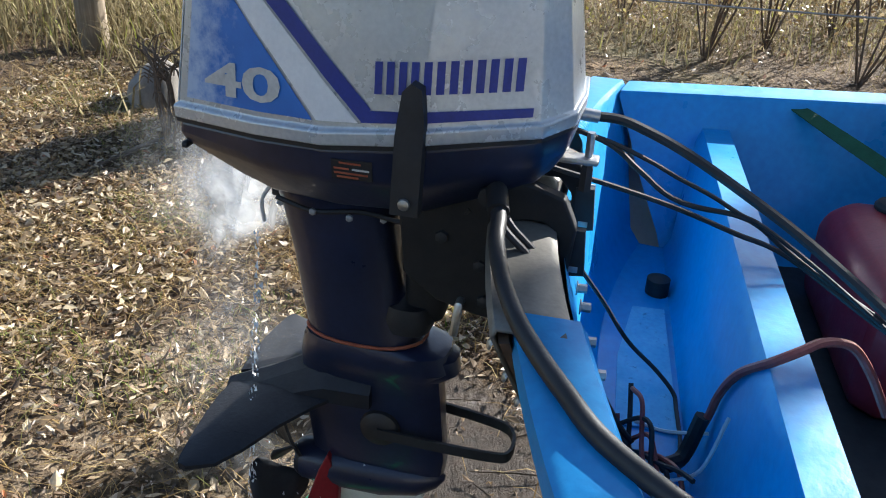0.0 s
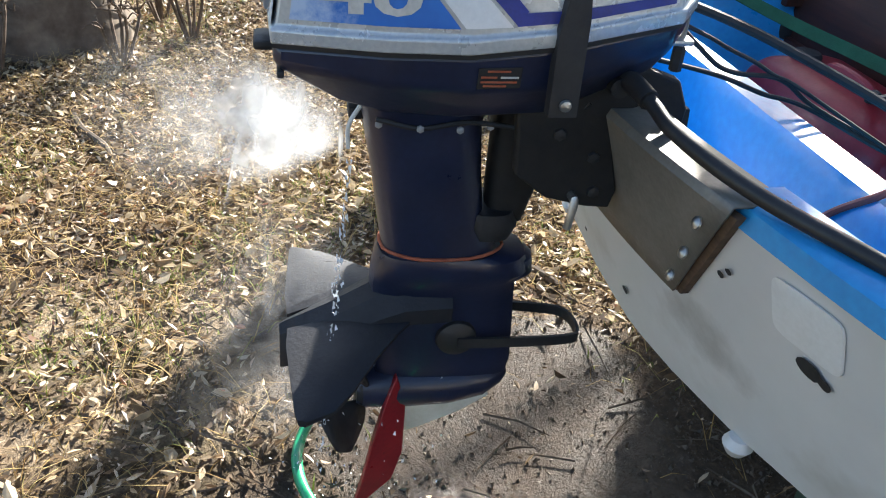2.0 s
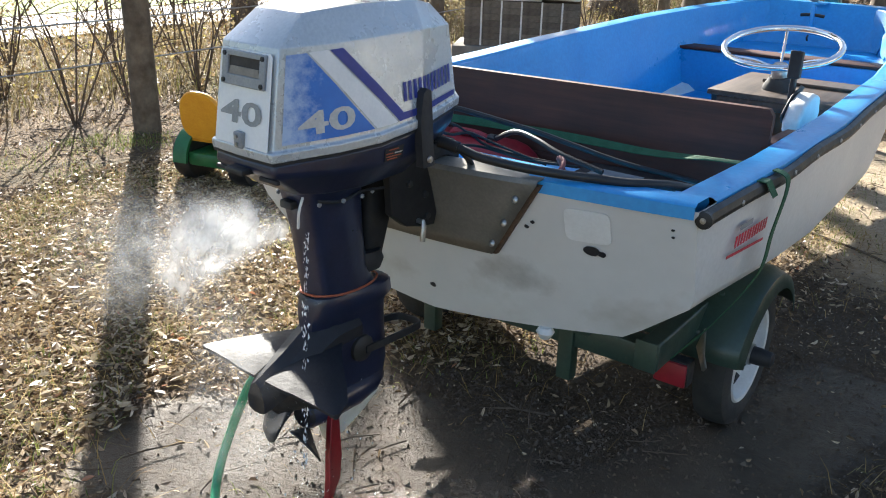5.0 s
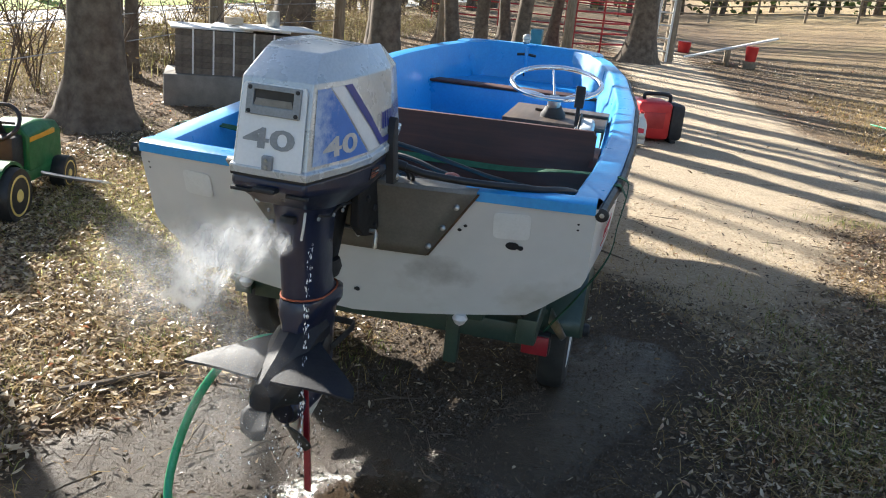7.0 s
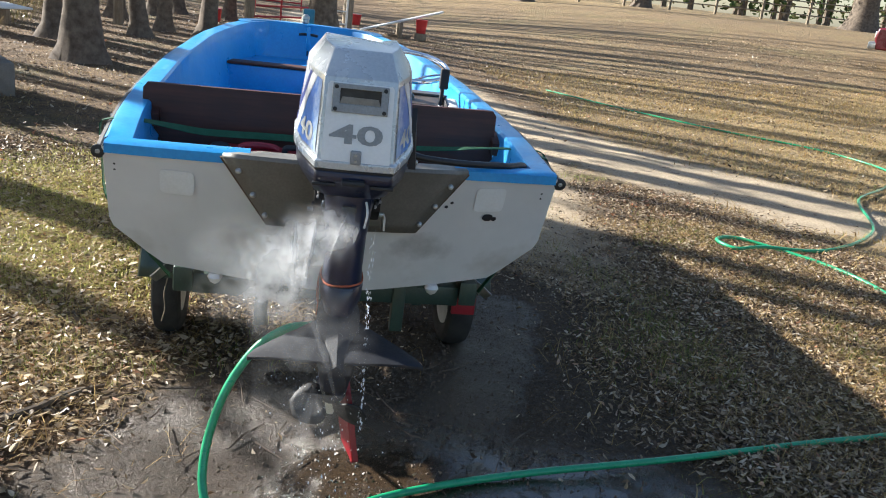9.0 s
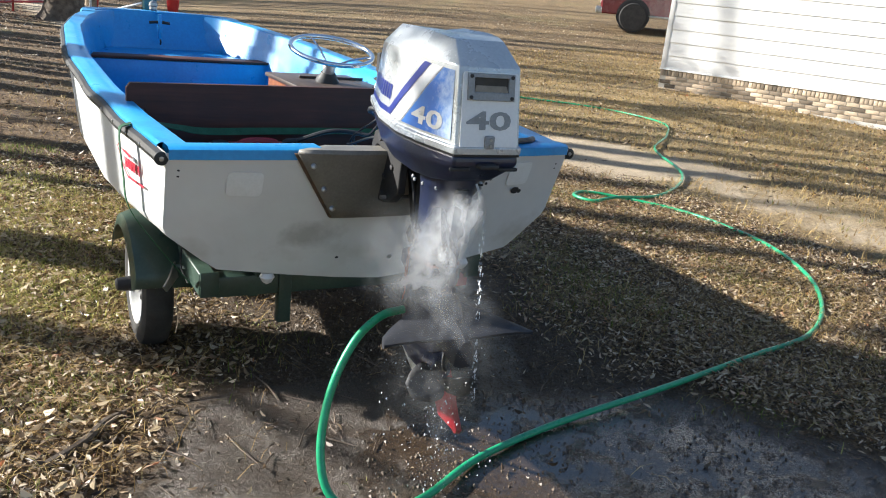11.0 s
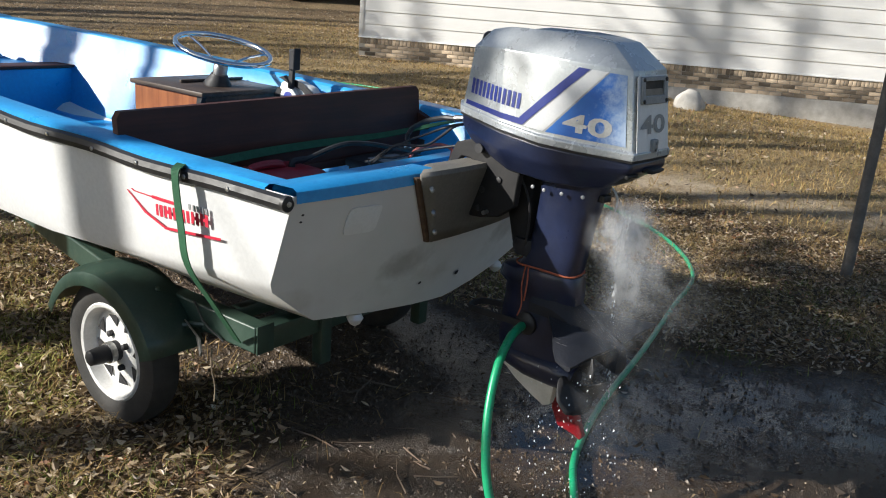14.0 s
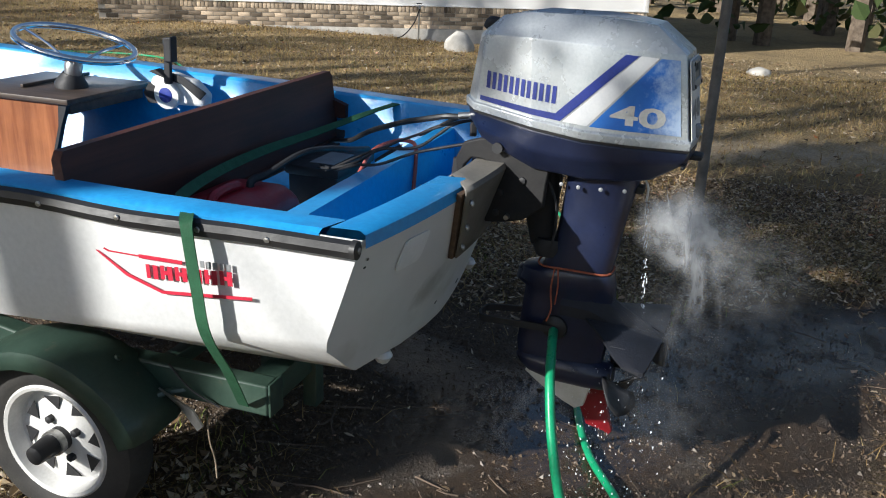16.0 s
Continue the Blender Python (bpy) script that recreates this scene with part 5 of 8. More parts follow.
def cabling():
    cable("control_cable", "thick black control cable from the engine into the boat", [(-0.075, 0.06, 1.158), (-0.087, 0.104, 1.151), (-0.09, 0.148, 1.148), (-0.078, 0.192, 1.137), (-0.058, 0.236, 1.124), (-0.027, 0.278, 1.111), (0.002, 0.318, 1.096), (0.06, 0.395, 1.065), (0.129, 0.463, 1.035), (0.20, 0.53, 1.00), (0.32, 0.62, 0.95), (0.45, 0.72, 0.91), (0.58, 0.83, 0.87)], 0.0082, RUBBER)
    cable("control_cable", "black throttle cable looping into the boat", [(-0.05, 0.06, 1.145), (-0.05, 0.134, 1.121), (-0.05, 0.183, 1.085), (-0.05, 0.231, 1.049), (-0.05, 0.277, 1.034), (-0.05, 0.338, 1.028), (-0.05, 0.379, 1.013), (-0.04, 0.435, 0.975), (0.02, 0.54, 0.93), (0.10, 0.64, 0.90)], 0.0045, BLACK)
    cable("control_cable", "thin black shift cable crossing the splash well", [(-0.055, 0.06, 1.14), (-0.05, 0.13, 1.126), (-0.05, 0.197, 1.101), (-0.05, 0.243, 1.079), (-0.05, 0.299, 1.055), (-0.05, 0.346, 1.030), (-0.045, 0.385, 1.015), (-0.01, 0.47, 0.97), (0.08, 0.60, 0.90)], 0.0038, BLACK)
    cable("control_cable", "thin black cable from the bracket over the ridge", [(-0.03, 0.03, 1.085), (-0.037, 0.071, 1.074), (-0.047, 0.162, 1.051), (-0.055, 0.253, 1.025), (-0.075, 0.351, 0.985), (-0.05, 0.43, 0.968), (0.04, 0.55, 0.92), (0.16, 0.66, 0.895)], 0.0045, BLACK)
    cable("fuel_hose", "heavy black hose lying over the transom corner", [(0.10, -0.02, 1.10), (0.145, -0.012, 1.095), (0.19, -0.004, 1.085), (0.237, 0.0, 1.075), (0.319, 0.019, 1.066), (0.389, 0.044, 1.060), (0.444, 0.072, 1.055), (0.50, 0.106, 1.050), (0.56, 0.150, 1.042), (0.63, 0.24, 1.03), (0.665, 0.36, 0.99), (0.66, 0.52, 0.90), (0.62, 0.66, 0.80)], 0.0112, RUBBER, "hose", 10)
    cable("hose_sleeve", "short black sleeve on the heavy hose", [(0.125, -0.016, 1.098), (0.145, -0.012, 1.095), (0.175, -0.007, 1.089)], 0.0155, RUBBER, "hose", 12)
    cable("wiring", "pair of black wires dropping into the splash well", [(0.12, -0.02, 1.10), (0.185, 0.001, 1.075), (0.186, 0.044, 1.03), (0.160, 0.085, 0.95), (0.146, 0.113, 0.875), (0.141, 0.150, 0.80), (0.153, 0.190, 0.745), (0.16, 0.215, 0.72)], 0.0055, BLACK)
    cable("wiring", "black wire along the splash well", [(0.11, -0.015, 1.10), (0.170, 0.008, 1.075), (0.170, 0.055, 1.025), (0.148, 0.098, 0.945), (0.132, 0.128, 0.87), (0.128, 0.162, 0.80), (0.145, 0.20, 0.745), (0.15, 0.225, 0.72)], 0.005, BLACK)
    cable("wiring", "thin black wire drooping across the splash well", [(0.01, 0.095, 0.96), (0.006, 0.115, 0.93), (-0.020, 0.160, 0.86), (-0.025, 0.208, 0.79), (-0.016, 0.262, 0.745), (0.0, 0.295, 0.715), (0.03, 0.30, 0.705), (0.10, 0.302, 0.705), (0.14, 0.30, 0.705)], 0.0038, BLACK)
    cable("battery_lead", "red battery lead bent over the blue ridge", [(0.153, 0.31, 0.73), (0.153, 0.325, 0.79), (0.160, 0.332, 0.84), (0.20, 0.342, 0.905), (0.258, 0.365, 0.968), (0.252, 0.395, 0.985), (0.224, 0.428, 0.985), (0.192, 0.474, 0.965), (0.193, 0.505, 0.93), (0.20, 0.54, 0.87)], 0.0065, PINKWIRE)
    bundle = thing("wire_bundle", "bundle of red and black wires tied with white cable ties", "wires")
    for k in range(6):
        a = k * 1.1
        pts = [Vector((0.10 + 0.02 * math.cos(a) + 0.030 * i, 0.205 + 0.012 * math.sin(a + i) + 0.014 * i, 0.728 + 0.05 * math.sin(0.9 * i + a) * (1 if i < 3 else 0.4) + 0.02 * math.sin(a))) for i in range(7)]
        part("wire", tube(pts, 0.004, 6), PINKWIRE if k % 2 else BLACK, bundle)
    part("cable_tie", tube([(0.13, 0.225, 0.745), (0.15, 0.27, 0.75), (0.16, 0.33, 0.765)], 0.003, 5), ZIP, bundle)
    part("cable_tie", tube([(0.24, 0.27, 0.73), (0.25, 0.31, 0.77), (0.23, 0.335, 0.85)], 0.003, 5), ZIP, bundle)
    part("sleeve", tube([(0.20, 0.27, 0.725), (0.165, 0.30, 0.72), (0.153, 0.318, 0.79)], 0.012, 8), BLACK, bundle)
    stub = new("drain_plug", finish("drain_plug", lathe([(0.024, 0), (0.024, 0.04), (0.014, 0.045)], 16, Matrix.Translation((-0.37, 0.283, 0.690))), BLACK))
    tagged(stub, "dark round drain fitting in the splash well", "drain")
    tank = thing("fuel_tank", "dark red plastic portable fuel tank", "fuel tank")
    rings = []
    for z, e, yo in ((0.673, 0.0, 0), (0.70, 0.012, 0), (0.83, 0.012, 0), (0.86, 0.002, 0), (0.89, -0.03, 0.0), (0.905, -0.075, 0.01)):
        rings.append([Vector((-0.30 + (0.235 + e) * sx, 0.72 + yo + (0.115 + e * 0.6) * sy, z)) for sx, sy in ((-1, -0.7), (-0.85, -1), (0.85, -1), (1, -0.7), (1, 0.7), (0.85, 1), (-0.85, 1), (-1, 0.7))])
    bevel(part("body", loft(rings), REDTANK, tank), 0.012, 2, 20)
    part("cap", lathe([(0.035, 0), (0.036, 0.02), (0.030, 0.028), (0.01, 0.03)], 18, Matrix.Translation((-0.45, 0.71, 0.892))), BLACK, tank, "black filler cap")
    part("fuel_fitting", tube([(-0.20, 0.70, 0.88), (-0.20, 0.70, 0.92), (-0.16, 0.68, 0.93)], 0.012, 8), BLACK, tank)
    part("handle", tube([(-0.38, 0.72, 0.87), (-0.36, 0.72, 0.915), (-0.24, 0.72, 0.915), (-0.22, 0.72, 0.87)], 0.014, 8), REDTANK, tank)
    bat = thing("battery", "black boat battery with a strap", "battery")
    part("case", boxed(0.16, 0.44, 0.60, 0.78, 0.668, 0.87, 0.008), BLACK, bat)
    part("cover", boxed(0.15, 0.45, 0.59, 0.79, 0.85, 0.885, 0.010), BLACK, bat)
    part("label", boxed(0.20, 0.36, 0.63, 0.72, 0.886, 0.888, 0.0), DECALGREY, bat)
    cable("fuel_line", "black fuel line curving from the tank", [(-0.16, 0.68, 0.93), (-0.05, 0.62, 0.98), (0.05, 0.58, 0.98), (0.15, 0.55, 0.96), (0.30, 0.55, 0.93)], 0.009, RUBBER)
    # thin black sheet that darkens the floor between well ridge and seat back
    dark = new("floor_sheet", finish("floor_sheet", boxed(-0.62, 0.62, 0.56, 0.86, 0.667, 0.672, 0.0), BLACK))
    tagged(dark, "thin black sheet on the boat floor", "mat")
    # strap over the boat
    strap = thing("tie_down_strap", "dark green webbing strap over the gunwales to the trailer", "strap")
    pts = smooth_path([(-0.60, 0.50, 0.44), (-0.72, 0.46, 0.60), (-0.815, 0.45, 0.745), (-0.832, 0.455, 0.86), (-0.842, 0.462, 0.985), (-0.825, 0.475, 1.020), (-0.74, 0.53, 1.018), (-0.62, 0.63, 0.985), (-0.5, 0.72, 0.955), (-0.25, 0.79, 0.945), (0.05, 0.81, 0.945), (0.35, 0.77, 0.955), (0.58, 0.66, 1.00), (0.715, 0.59, 1.022), (0.795, 0.58, 1.02), (0.815, 0.575, 0.985), (0.80, 0.56, 0.86), (0.785, 0.55, 0.74), (0.70, 0.53, 0.58), (0.60, 0.50, 0.44)], 5)
    rings = []
    for i, p in enumerate(pts):
        d = (pts[min(i + 1, len(pts) - 1)] - pts[max(i - 1, 0)]).normalized()
        side = Vector((0, 1, 0.0))
        side = (side - d * side.dot(d)).normalized()
        up = d.cross(side)
        tw = 0.9 * math.sin(max(0, min(1, (i - 30) / 30)) * math.pi)
        side = side * math.cos(tw) + up * math.sin(tw)
        up = d.cross(side)
        rings.append([p + side * 0.015 + up * 0.0015, p - side * 0.015 + up * 0.0015, p - side * 0.015 - up * 0.0015, p + side * 0.015 - up * 0.0015])
    part("webbing", loft(rings), STRAP, strap)
    strap2 = thing("tie_down_strap", "dark green webbing strap end folded over the gunwale", "strap")
    bm = bmesh.new()
    pp = [Vector(p) for p in ((0.70, 0.47, 0.95), (0.712, 0.475, 1.008), (0.73, 0.48, 1.018), (0.79, 0.485, 1.016), (0.812, 0.485, 0.98))]
    loft([[p + Vector((0, 0.02, 0.002)), p - Vector((0, 0.02, -0.002)), p - Vector((0, 0.02, 0.0)), p + Vector((0, 0.02, 0.0))] for p in pp], bm)
    part("webbing", bm, STRAP, strap2)
    # hull side marks, plain shapes
    marks = thing("side_mark", "red bar-shaped mark on the white hull side", "decal")
    def side(u, v, w):
        b, zg = inner(u)
        bb, zg, c, zc, *_ = table(u, LINES)
        x = c + (bb - c) * (v - zc) / (zg - zc)
        return Vector((-(x + 0.003 + w) - 0.012 - 0.008 * u + 0.0, u, v))
    def bar(pts, mt, name="bar"):
        part(name, slab(pts, 0.0012, side), mt, marks)
    bar([(0.735, 0.905), (0.728, 0.905), (0.655, 0.858), (0.66, 0.851)], REDDECAL)
    bar([(0.66, 0.851), (0.655, 0.858), (0.57, 0.828), (0.57, 0.820)], REDDECAL)
    bar([(0.57, 0.820), (0.57, 0.828), (0.345, 0.853 - 0.008), (0.345, 0.845 - 0.008)], REDDECAL)
    bar([(0.70, 0.906), (0.70, 0.909), (0.62, 0.908), (0.62, 0.905)], REDDECAL)
    bar([(0.715, 0.912), (0.71, 0.914), (0.695, 0.907), (0.70, 0.905)], REDDECAL)
    bar([(0.62, 0.902), (0.62, 0.911), (0.51, 0.910), (0.51, 0.901)], REDDECAL)
    for k in range(6):
        a = 0.605 - 0.037 * k
        lo = 0.855 + 0.002 * k
        bar([(a, lo), (a - 0.010, lo), (a - 0.010, lo + 0.034), (a, lo + 0.034)], REDDECAL)
        bar([(a - 0.018, lo), (a - 0.030, lo), (a - 0.030, lo + 0.034), (a - 0.018, lo + 0.034)], REDDECAL)
        if k in (1, 2, 4, 5):
            bar([(a - 0.010, lo + 0.012), (a - 0.018, lo + 0.012), (a - 0.018, lo + 0.022), (a - 0.010, lo + 0.022)], REDDECAL)
    for k in range(5):
        a = 0.465 - 0.016 * k
        bar([(a, 0.901), (a - 0.010, 0.901), (a - 0.010, 0.917), (a, 0.917)], DECALGREY)
    # the same mark on the other side, seen end-on
    marks2 = thing("side_mark", "red maker's mark bars on the far side of the hull", "decal")
    def side2(u, v, w):
        p = side(u, v, w)
        return Vector((-p.x - 0.024 - 0.016 * u, u, v))
    for pts, mt in (([(0.345, 0.838), (0.345, 0.846), (0.60, 0.828), (0.60, 0.820)], REDDECAL), ([(0.40, 0.901), (0.40, 0.916), (0.48, 0.916), (0.48, 0.901)], DECALGREY)):
        part("bar", slab(pts, 0.0012, side2), mt, marks2)
    for k in range(6):
        a = 0.385 + 0.037 * k
        for c in (a, a + 0.018):
            part("bar", slab([(c, 0.856), (c, 0.889), (c + 0.010, 0.889), (c + 0.010, 0.856)], 0.0012, side2), REDDECAL, marks2)


cabling()


# ---- trailer ----
def build_trailer():
    tr = thing("boat_trailer", "dark green painted single-axle boat trailer with fenders", "trailer")
    for s in (-1, 1):
        off = -0.095 if s > 0 else 0.068
        rings = []
        for x, y, z in ((0.552, 0.44, 0.452), (0.545, 1.25, 0.445), (0.42, 1.88, 0.44), (0.07, 3.5, 0.44), (0.05, 4.2, 0.445)):
            rings.append([Vector((s * (x + a), y, z + b)) for a, b in ((-0.03, -0.045), (0.03, -0.045), (0.03, 0.045), (-0.03, 0.045))])
        fr = part("side_rail", loft(rings), GREENPAINT, tr)
        bevel(fr, 0.006, 2)
        part("end_plate", boxed(s * 0.545 - 0.034, s * 0.545 + 0.034, 0.432, 0.440, 0.405, 0.50, 0.003), GREENPAINT, fr)
        part("bunk", boxed(s * 0.36 - 0.04, s * 0.36 + 0.04, 0.35, 2.9, 0.495, 0.565, 0.012), GREENPAINT, tr, "dark bunk board under the hull")
        for y in (0.55, 1.6):
            part("bunk_post", boxed(s * 0.36 - 0.02, s * 0.36 + 0.02, y - 0.03, y + 0.03, 0.36, 0.50, 0.004), GREENPAINT, tr)
        part("light_bracket", slab([(0.0, 0.0), (0.10, 0.02), (0.16, 0.06), (0.02, 0.05), (-0.03, 0.03)], 0.006, lambda u, v, w, s=s: Vector((s * (0.60 + w + 0.6 * max(0.0, 0.10 - u)), 0.60 + u, 0.375 + v))), STEEL, tr, "pale perforated steel bracket")
        # fender
        rings = []
        for k in range(13):
            a = radians(22 + 138 * k / 12)
            r = 0.315
            cy, cz = 1.045 + r * 1.05 * math.cos(a), 0.235 + r * 0.98 * math.sin(a)
            up = Vector((0, math.cos(a), math.sin(a)))
            base = Vector((0, cy, cz))
            rings.append([base + Vector((s * 0.60 + off, 0, 0)) - up * 0.05, base + Vector((s * 0.615 + off, 0, 0)), base + Vector((s * 0.66 + off, 0, 0)) + up * 0.018, base + Vector((s * 0.77 + off, 0, 0)) + up * 0.018, base + Vector((s * 0.815 + off, 0, 0)), base + Vector((s * 0.828 + off, 0, 0)) - up * 0.045])
        f = part("fender", loft(rings, caps=False, closed=False), GREENPAINT, tr, "rounded dark green fender")
        md = f.modifiers.new("solid", "SOLIDIFY")
        md.thickness = 0.004
        part("fender_bolt", lathe([(0.011, 0), (0.009, 0.006), (0.003, 0.008)], 10, Matrix.Translation((s * 0.70 + off, 0.86, 0.52)) @ pose(0, 0, 0, 40, 0, 0)), GREENPAINT, f)
        part("fender_strut", tube([(s * 0.60 + off, 0.62, 0.44), (s * 0.66 + off, 0.74, 0.42), (s * 0.70 + off, 0.80, 0.40)], 0.012, 8), GREENPAINT, tr)
        # wheel
        wm = Matrix.Translation((s * 0.72 + off, 1.045, 0.252)) @ pose(0, 0, 0, 0, 90 * s, 0)
        tyre = lathe([(0.168, -0.045), (0.185, -0.056), (0.225, -0.060), (0.250, -0.050), (0.258, -0.034), (0.262, -0.012), (0.262, 0.012), (0.258, 0.034), (0.250, 0.050), (0.225, 0.060), (0.185, 0.056), (0.168, 0.045)], 56, wm, None, False)
        wh = part("wheel", tyre, TYRE, tr, "trailer wheel with worn black tyre")
        part("rim", lathe([(0.168, -0.05), (0.176, 0.050), (0.170, 0.056), (0.160, 0.052), (0.154, 0.030), (0.148, 0.010), (0.142, 0.006), (0.055, 0.020), (0.045, 0.022)], 40, wm), RIM, wh, "white painted steel rim with slots")
        for k in range(8):
            for o, h in ((0, 0),):
                am = wm @ pose(0, 0, 0, 0, 0, 45 * k + 10)
                slot = bmesh.new()
                tri_pts = ((0.125, -0.028), (0.125, 0.028), (0.085, 0.012 if k % 2 else -0.012))
                loft([[am @ Vector((x, y, z)) for x, y in tri_pts] for z in (0.0105 + 0.0045, 0.0125 + 0.0055)], slot)
                part("slot", slot, BLACK, wh)
        part("hub", lathe([(0.036, 0.01), (0.036, 0.055), (0.031, 0.060), (0.031, 0.085), (0.026, 0.125), (0.018, 0.13)], 20, wm), BLACK, wh, "long black bearing cap")
        part("hub_band", lathe([(0.0375, 0.040), (0.0385, 0.046), (0.0375, 0.060)], 20, wm), STEEL, wh)
        for k in range(4):
            part("lug_nut", lathe([(0.012, 0.018), (0.012, 0.034), (0.006, 0.038)], 6, wm @ Matrix.Translation((0.062 * math.cos(k * math.pi / 2 + 0.5), 0.062 * math.sin(k * math.pi / 2 + 0.5), 0))), BLACK, wh)
        if s < 0:
            continue
        tl = part("tail_light", boxed(s * 0.57 - 0.055, s * 0.57 + 0.055, 0.592, 0.645, 0.30, 0.385, 0.008), BLACK, tr, "square trailer tail light")
        part("lens", boxed(s * 0.57 - 0.05, s * 0.57 + 0.05, 0.580, 0.594, 0.305, 0.38, 0.005), REDTANK, tl, "red lens")
    part("axle", boxed(-0.68, 0.68, 1.02, 1.07, 0.225, 0.28, 0.005), GREENPAINT, tr)
    part("rear_crossbeam", boxed(-0.515, 0.515, 0.47, 0.55, 0.385, 0.465, 0.006), GREENPAINT, tr)
    part("crossbeam", boxed(-0.33, 0.33, 2.2, 2.27, 0.40, 0.47, 0.006), GREENPAINT, tr)
    for x in (-0.255, 0.275):
        part("roller_post", boxed(x - 0.025, x + 0.025, 0.455, 0.50, 0.27, 0.49, 0.004), GREENPAINT, tr)
    part("keel_roller", tube([(-0.09, 0.50, 0.50), (0.09, 0.50, 0.50)], [0.035, 0.028, 0.035], 12, smooth=4), RUBBER, tr)
    part("tongue", boxed(-0.045, 0.045, 3.6, 5.9, 0.40, 0.49, 0.006), GREENPAINT, tr)
    wp = part("winch_post", boxed(-0.10, -0.02, 4.42, 4.50, 0.45, 1.16, 0.006), GREENPAINT, tr, "green winch post at the bow")
    part("winch", boxed(-0.105, -0.015, 4.40, 4.50, 1.12, 1.27, 0.01), WINCH, wp)
    part("loose_wire", tube([(-0.62, 0.60, 0.39), (-0.63, 0.59, 0.33), (-0.625, 0.58, 0.27), (-0.635, 0.57, 0.22)], 0.0022, 6), POSTWOOD, tr)
    part("wiring", tube([(-0.58, 0.74, 0.50), (-0.60, 0.66, 0.45), (-0.59, 0.58, 0.41)], 0.003, 6), BLACK, tr)
    part("wiring", tube([(0.50, 0.56, 0.42), (0.48, 0.60, 0.38), (0.54, 0.62, 0.36)], 0.006, 6), BLACK, tr)
    part("jack_stand", boxed(-0.03, 0.03, 5.6, 5.66, 0.0, 0.45, 0.006), GREENPAINT, tr)


build_trailer()

tagged(new("garden_hose", finish("garden_hose", tube([(-0.085, -0.20, 0.565), (-0.17, -0.215, 0.555), (-0.26, -0.235, 0.49), (-0.34, -0.27, 0.36), (-0.385, -0.32, 0.20), (-0.38, -0.385, 0.075), (-0.31, -0.45, 0.028), (-0.20, -0.475, 0.024), (-0.06, -0.44, 0.026), (0.22, -0.29, 0.022), (0.65, -0.17, 0.022), (1.26, -0.06, 0.022), (1.94, 0.08, 0.022), (2.5, 0.20, 0.024), (2.97, 0.50, 0.03), (3.38, 0.95, 0.03), (3.66, 1.52, 0.03), (3.72, 2.1, 0.03), (3.64, 2.5, 0.03), (3.42, 2.86, 0.03), (3.2, 3.05, 0.035), (3.0, 2.95, 0.04), (3.05, 2.75, 0.04), (3.3, 2.8, 0.05), (3.9, 2.9, 0.03), (4.8, 3.6, 0.03), (5.5, 4.8, 0.03), (6.4, 5.6, 0.03), (7.2, 6.6, 0.03), (7.0, 7.8, 0.03), (6.0, 8.8, 0.03), (5.0, 10.2, 0.03), (4.2, 11.6, 0.03)], 0.0135, 10), HOSE)), "bright green garden hose snaking from the flusher across the yard", "garden hose")


# ---- steam and water ----
def specks(name, label, pts, size, material, stretch=1.0):
    """Tiny droplets, one small turned facet each."""
    rng = np.random.default_rng(7)
    n = len(pts)
    u = rng.normal(0, 1, (n, 3))
    u /= np.linalg.norm(u, axis=1, keepdims=True)
    w = np.cross(u, rng.normal(0, 1, (n, 3)))
    w /= np.linalg.norm(w, axis=1, keepdims=True)
    s = size * rng.uniform(0.6, 1.4, (n, 1))
    v = np.stack([u * s * 0.6, -u * s * 0.3 + w * s * 0.55, -u * s * 0.3 - w * s * 0.55], 1)
    v[:, :, 2] *= stretch
    v += pts[:, None]
    me = bpy.data.meshes.new(name)
    me.from_pydata(v.reshape(-1, 3).tolist(), [], np.arange(n * 3).reshape(-1, 3).tolist())
    me.materials.append(material)
    return tagged(new(name, me), label, name.split("_")[-1], kind="stuff")


# centre, radius, number of wisps, density
PUFFS = [((-0.025, -0.435, 0.94), 0.036, 2, 0.9), ((-0.07, -0.485, 0.925), 0.080, 2, 0.92), ((-0.125, -0.535, 0.905), 0.105, 2, 0.92), ((-0.19, -0.575, 0.90), 0.120, 2, 0.66), ((-0.30, -0.62, 0.92), 0.15, 2, 0.22), ((-0.08, -0.50, 0.70), 0.16, 2, 0.14), ((-0.14, -0.50, 0.45), 0.20, 2, 0.07)]


def vapour():
    """White vapour: the cover thins out to nothing towards each wisp's rim, in uneven billows."""
    m, t, p = nodes_of("white_vapour")
    thick = t.nodes.new("ShaderNodeAttribute")
    thick.attribute_name = "thick"
    billow = ramp(t, noise_node(t, 19, 5, 0.55), [(0.34, (0.15, 0.15, 0.15)), (0.62, (1, 1, 1))])
    cover = calc(t, "MULTIPLY", thick.outputs["Fac"], billow, True)
    p.inputs["Base Color"].default_value = (0.66, 0.675, 0.695, 1)
    p.inputs["Roughness"].default_value = 1.0
    p.inputs["Specular IOR Level"].default_value = 0.0
    thin = put(t, "ShaderNodeBsdfTranslucent", Color=(0.66, 0.675, 0.695, 1))
    lit = put(t, "ShaderNodeMixShader", Fac=0.55)
    t.links.new(p.outputs[0], lit.inputs[1])
    t.links.new(thin.outputs[0], lit.inputs[2])
    both = t.nodes.new("ShaderNodeMixShader")
    t.links.new(cover, both.inputs[0])
    t.links.new(t.nodes.new("ShaderNodeBsdfTransparent").outputs[0], both.inputs[1])
    t.links.new(lit.outputs[0], both.inputs[2])
    t.links.new(both.outputs[0], t.nodes["Material Output"].inputs["Surface"])
    return m


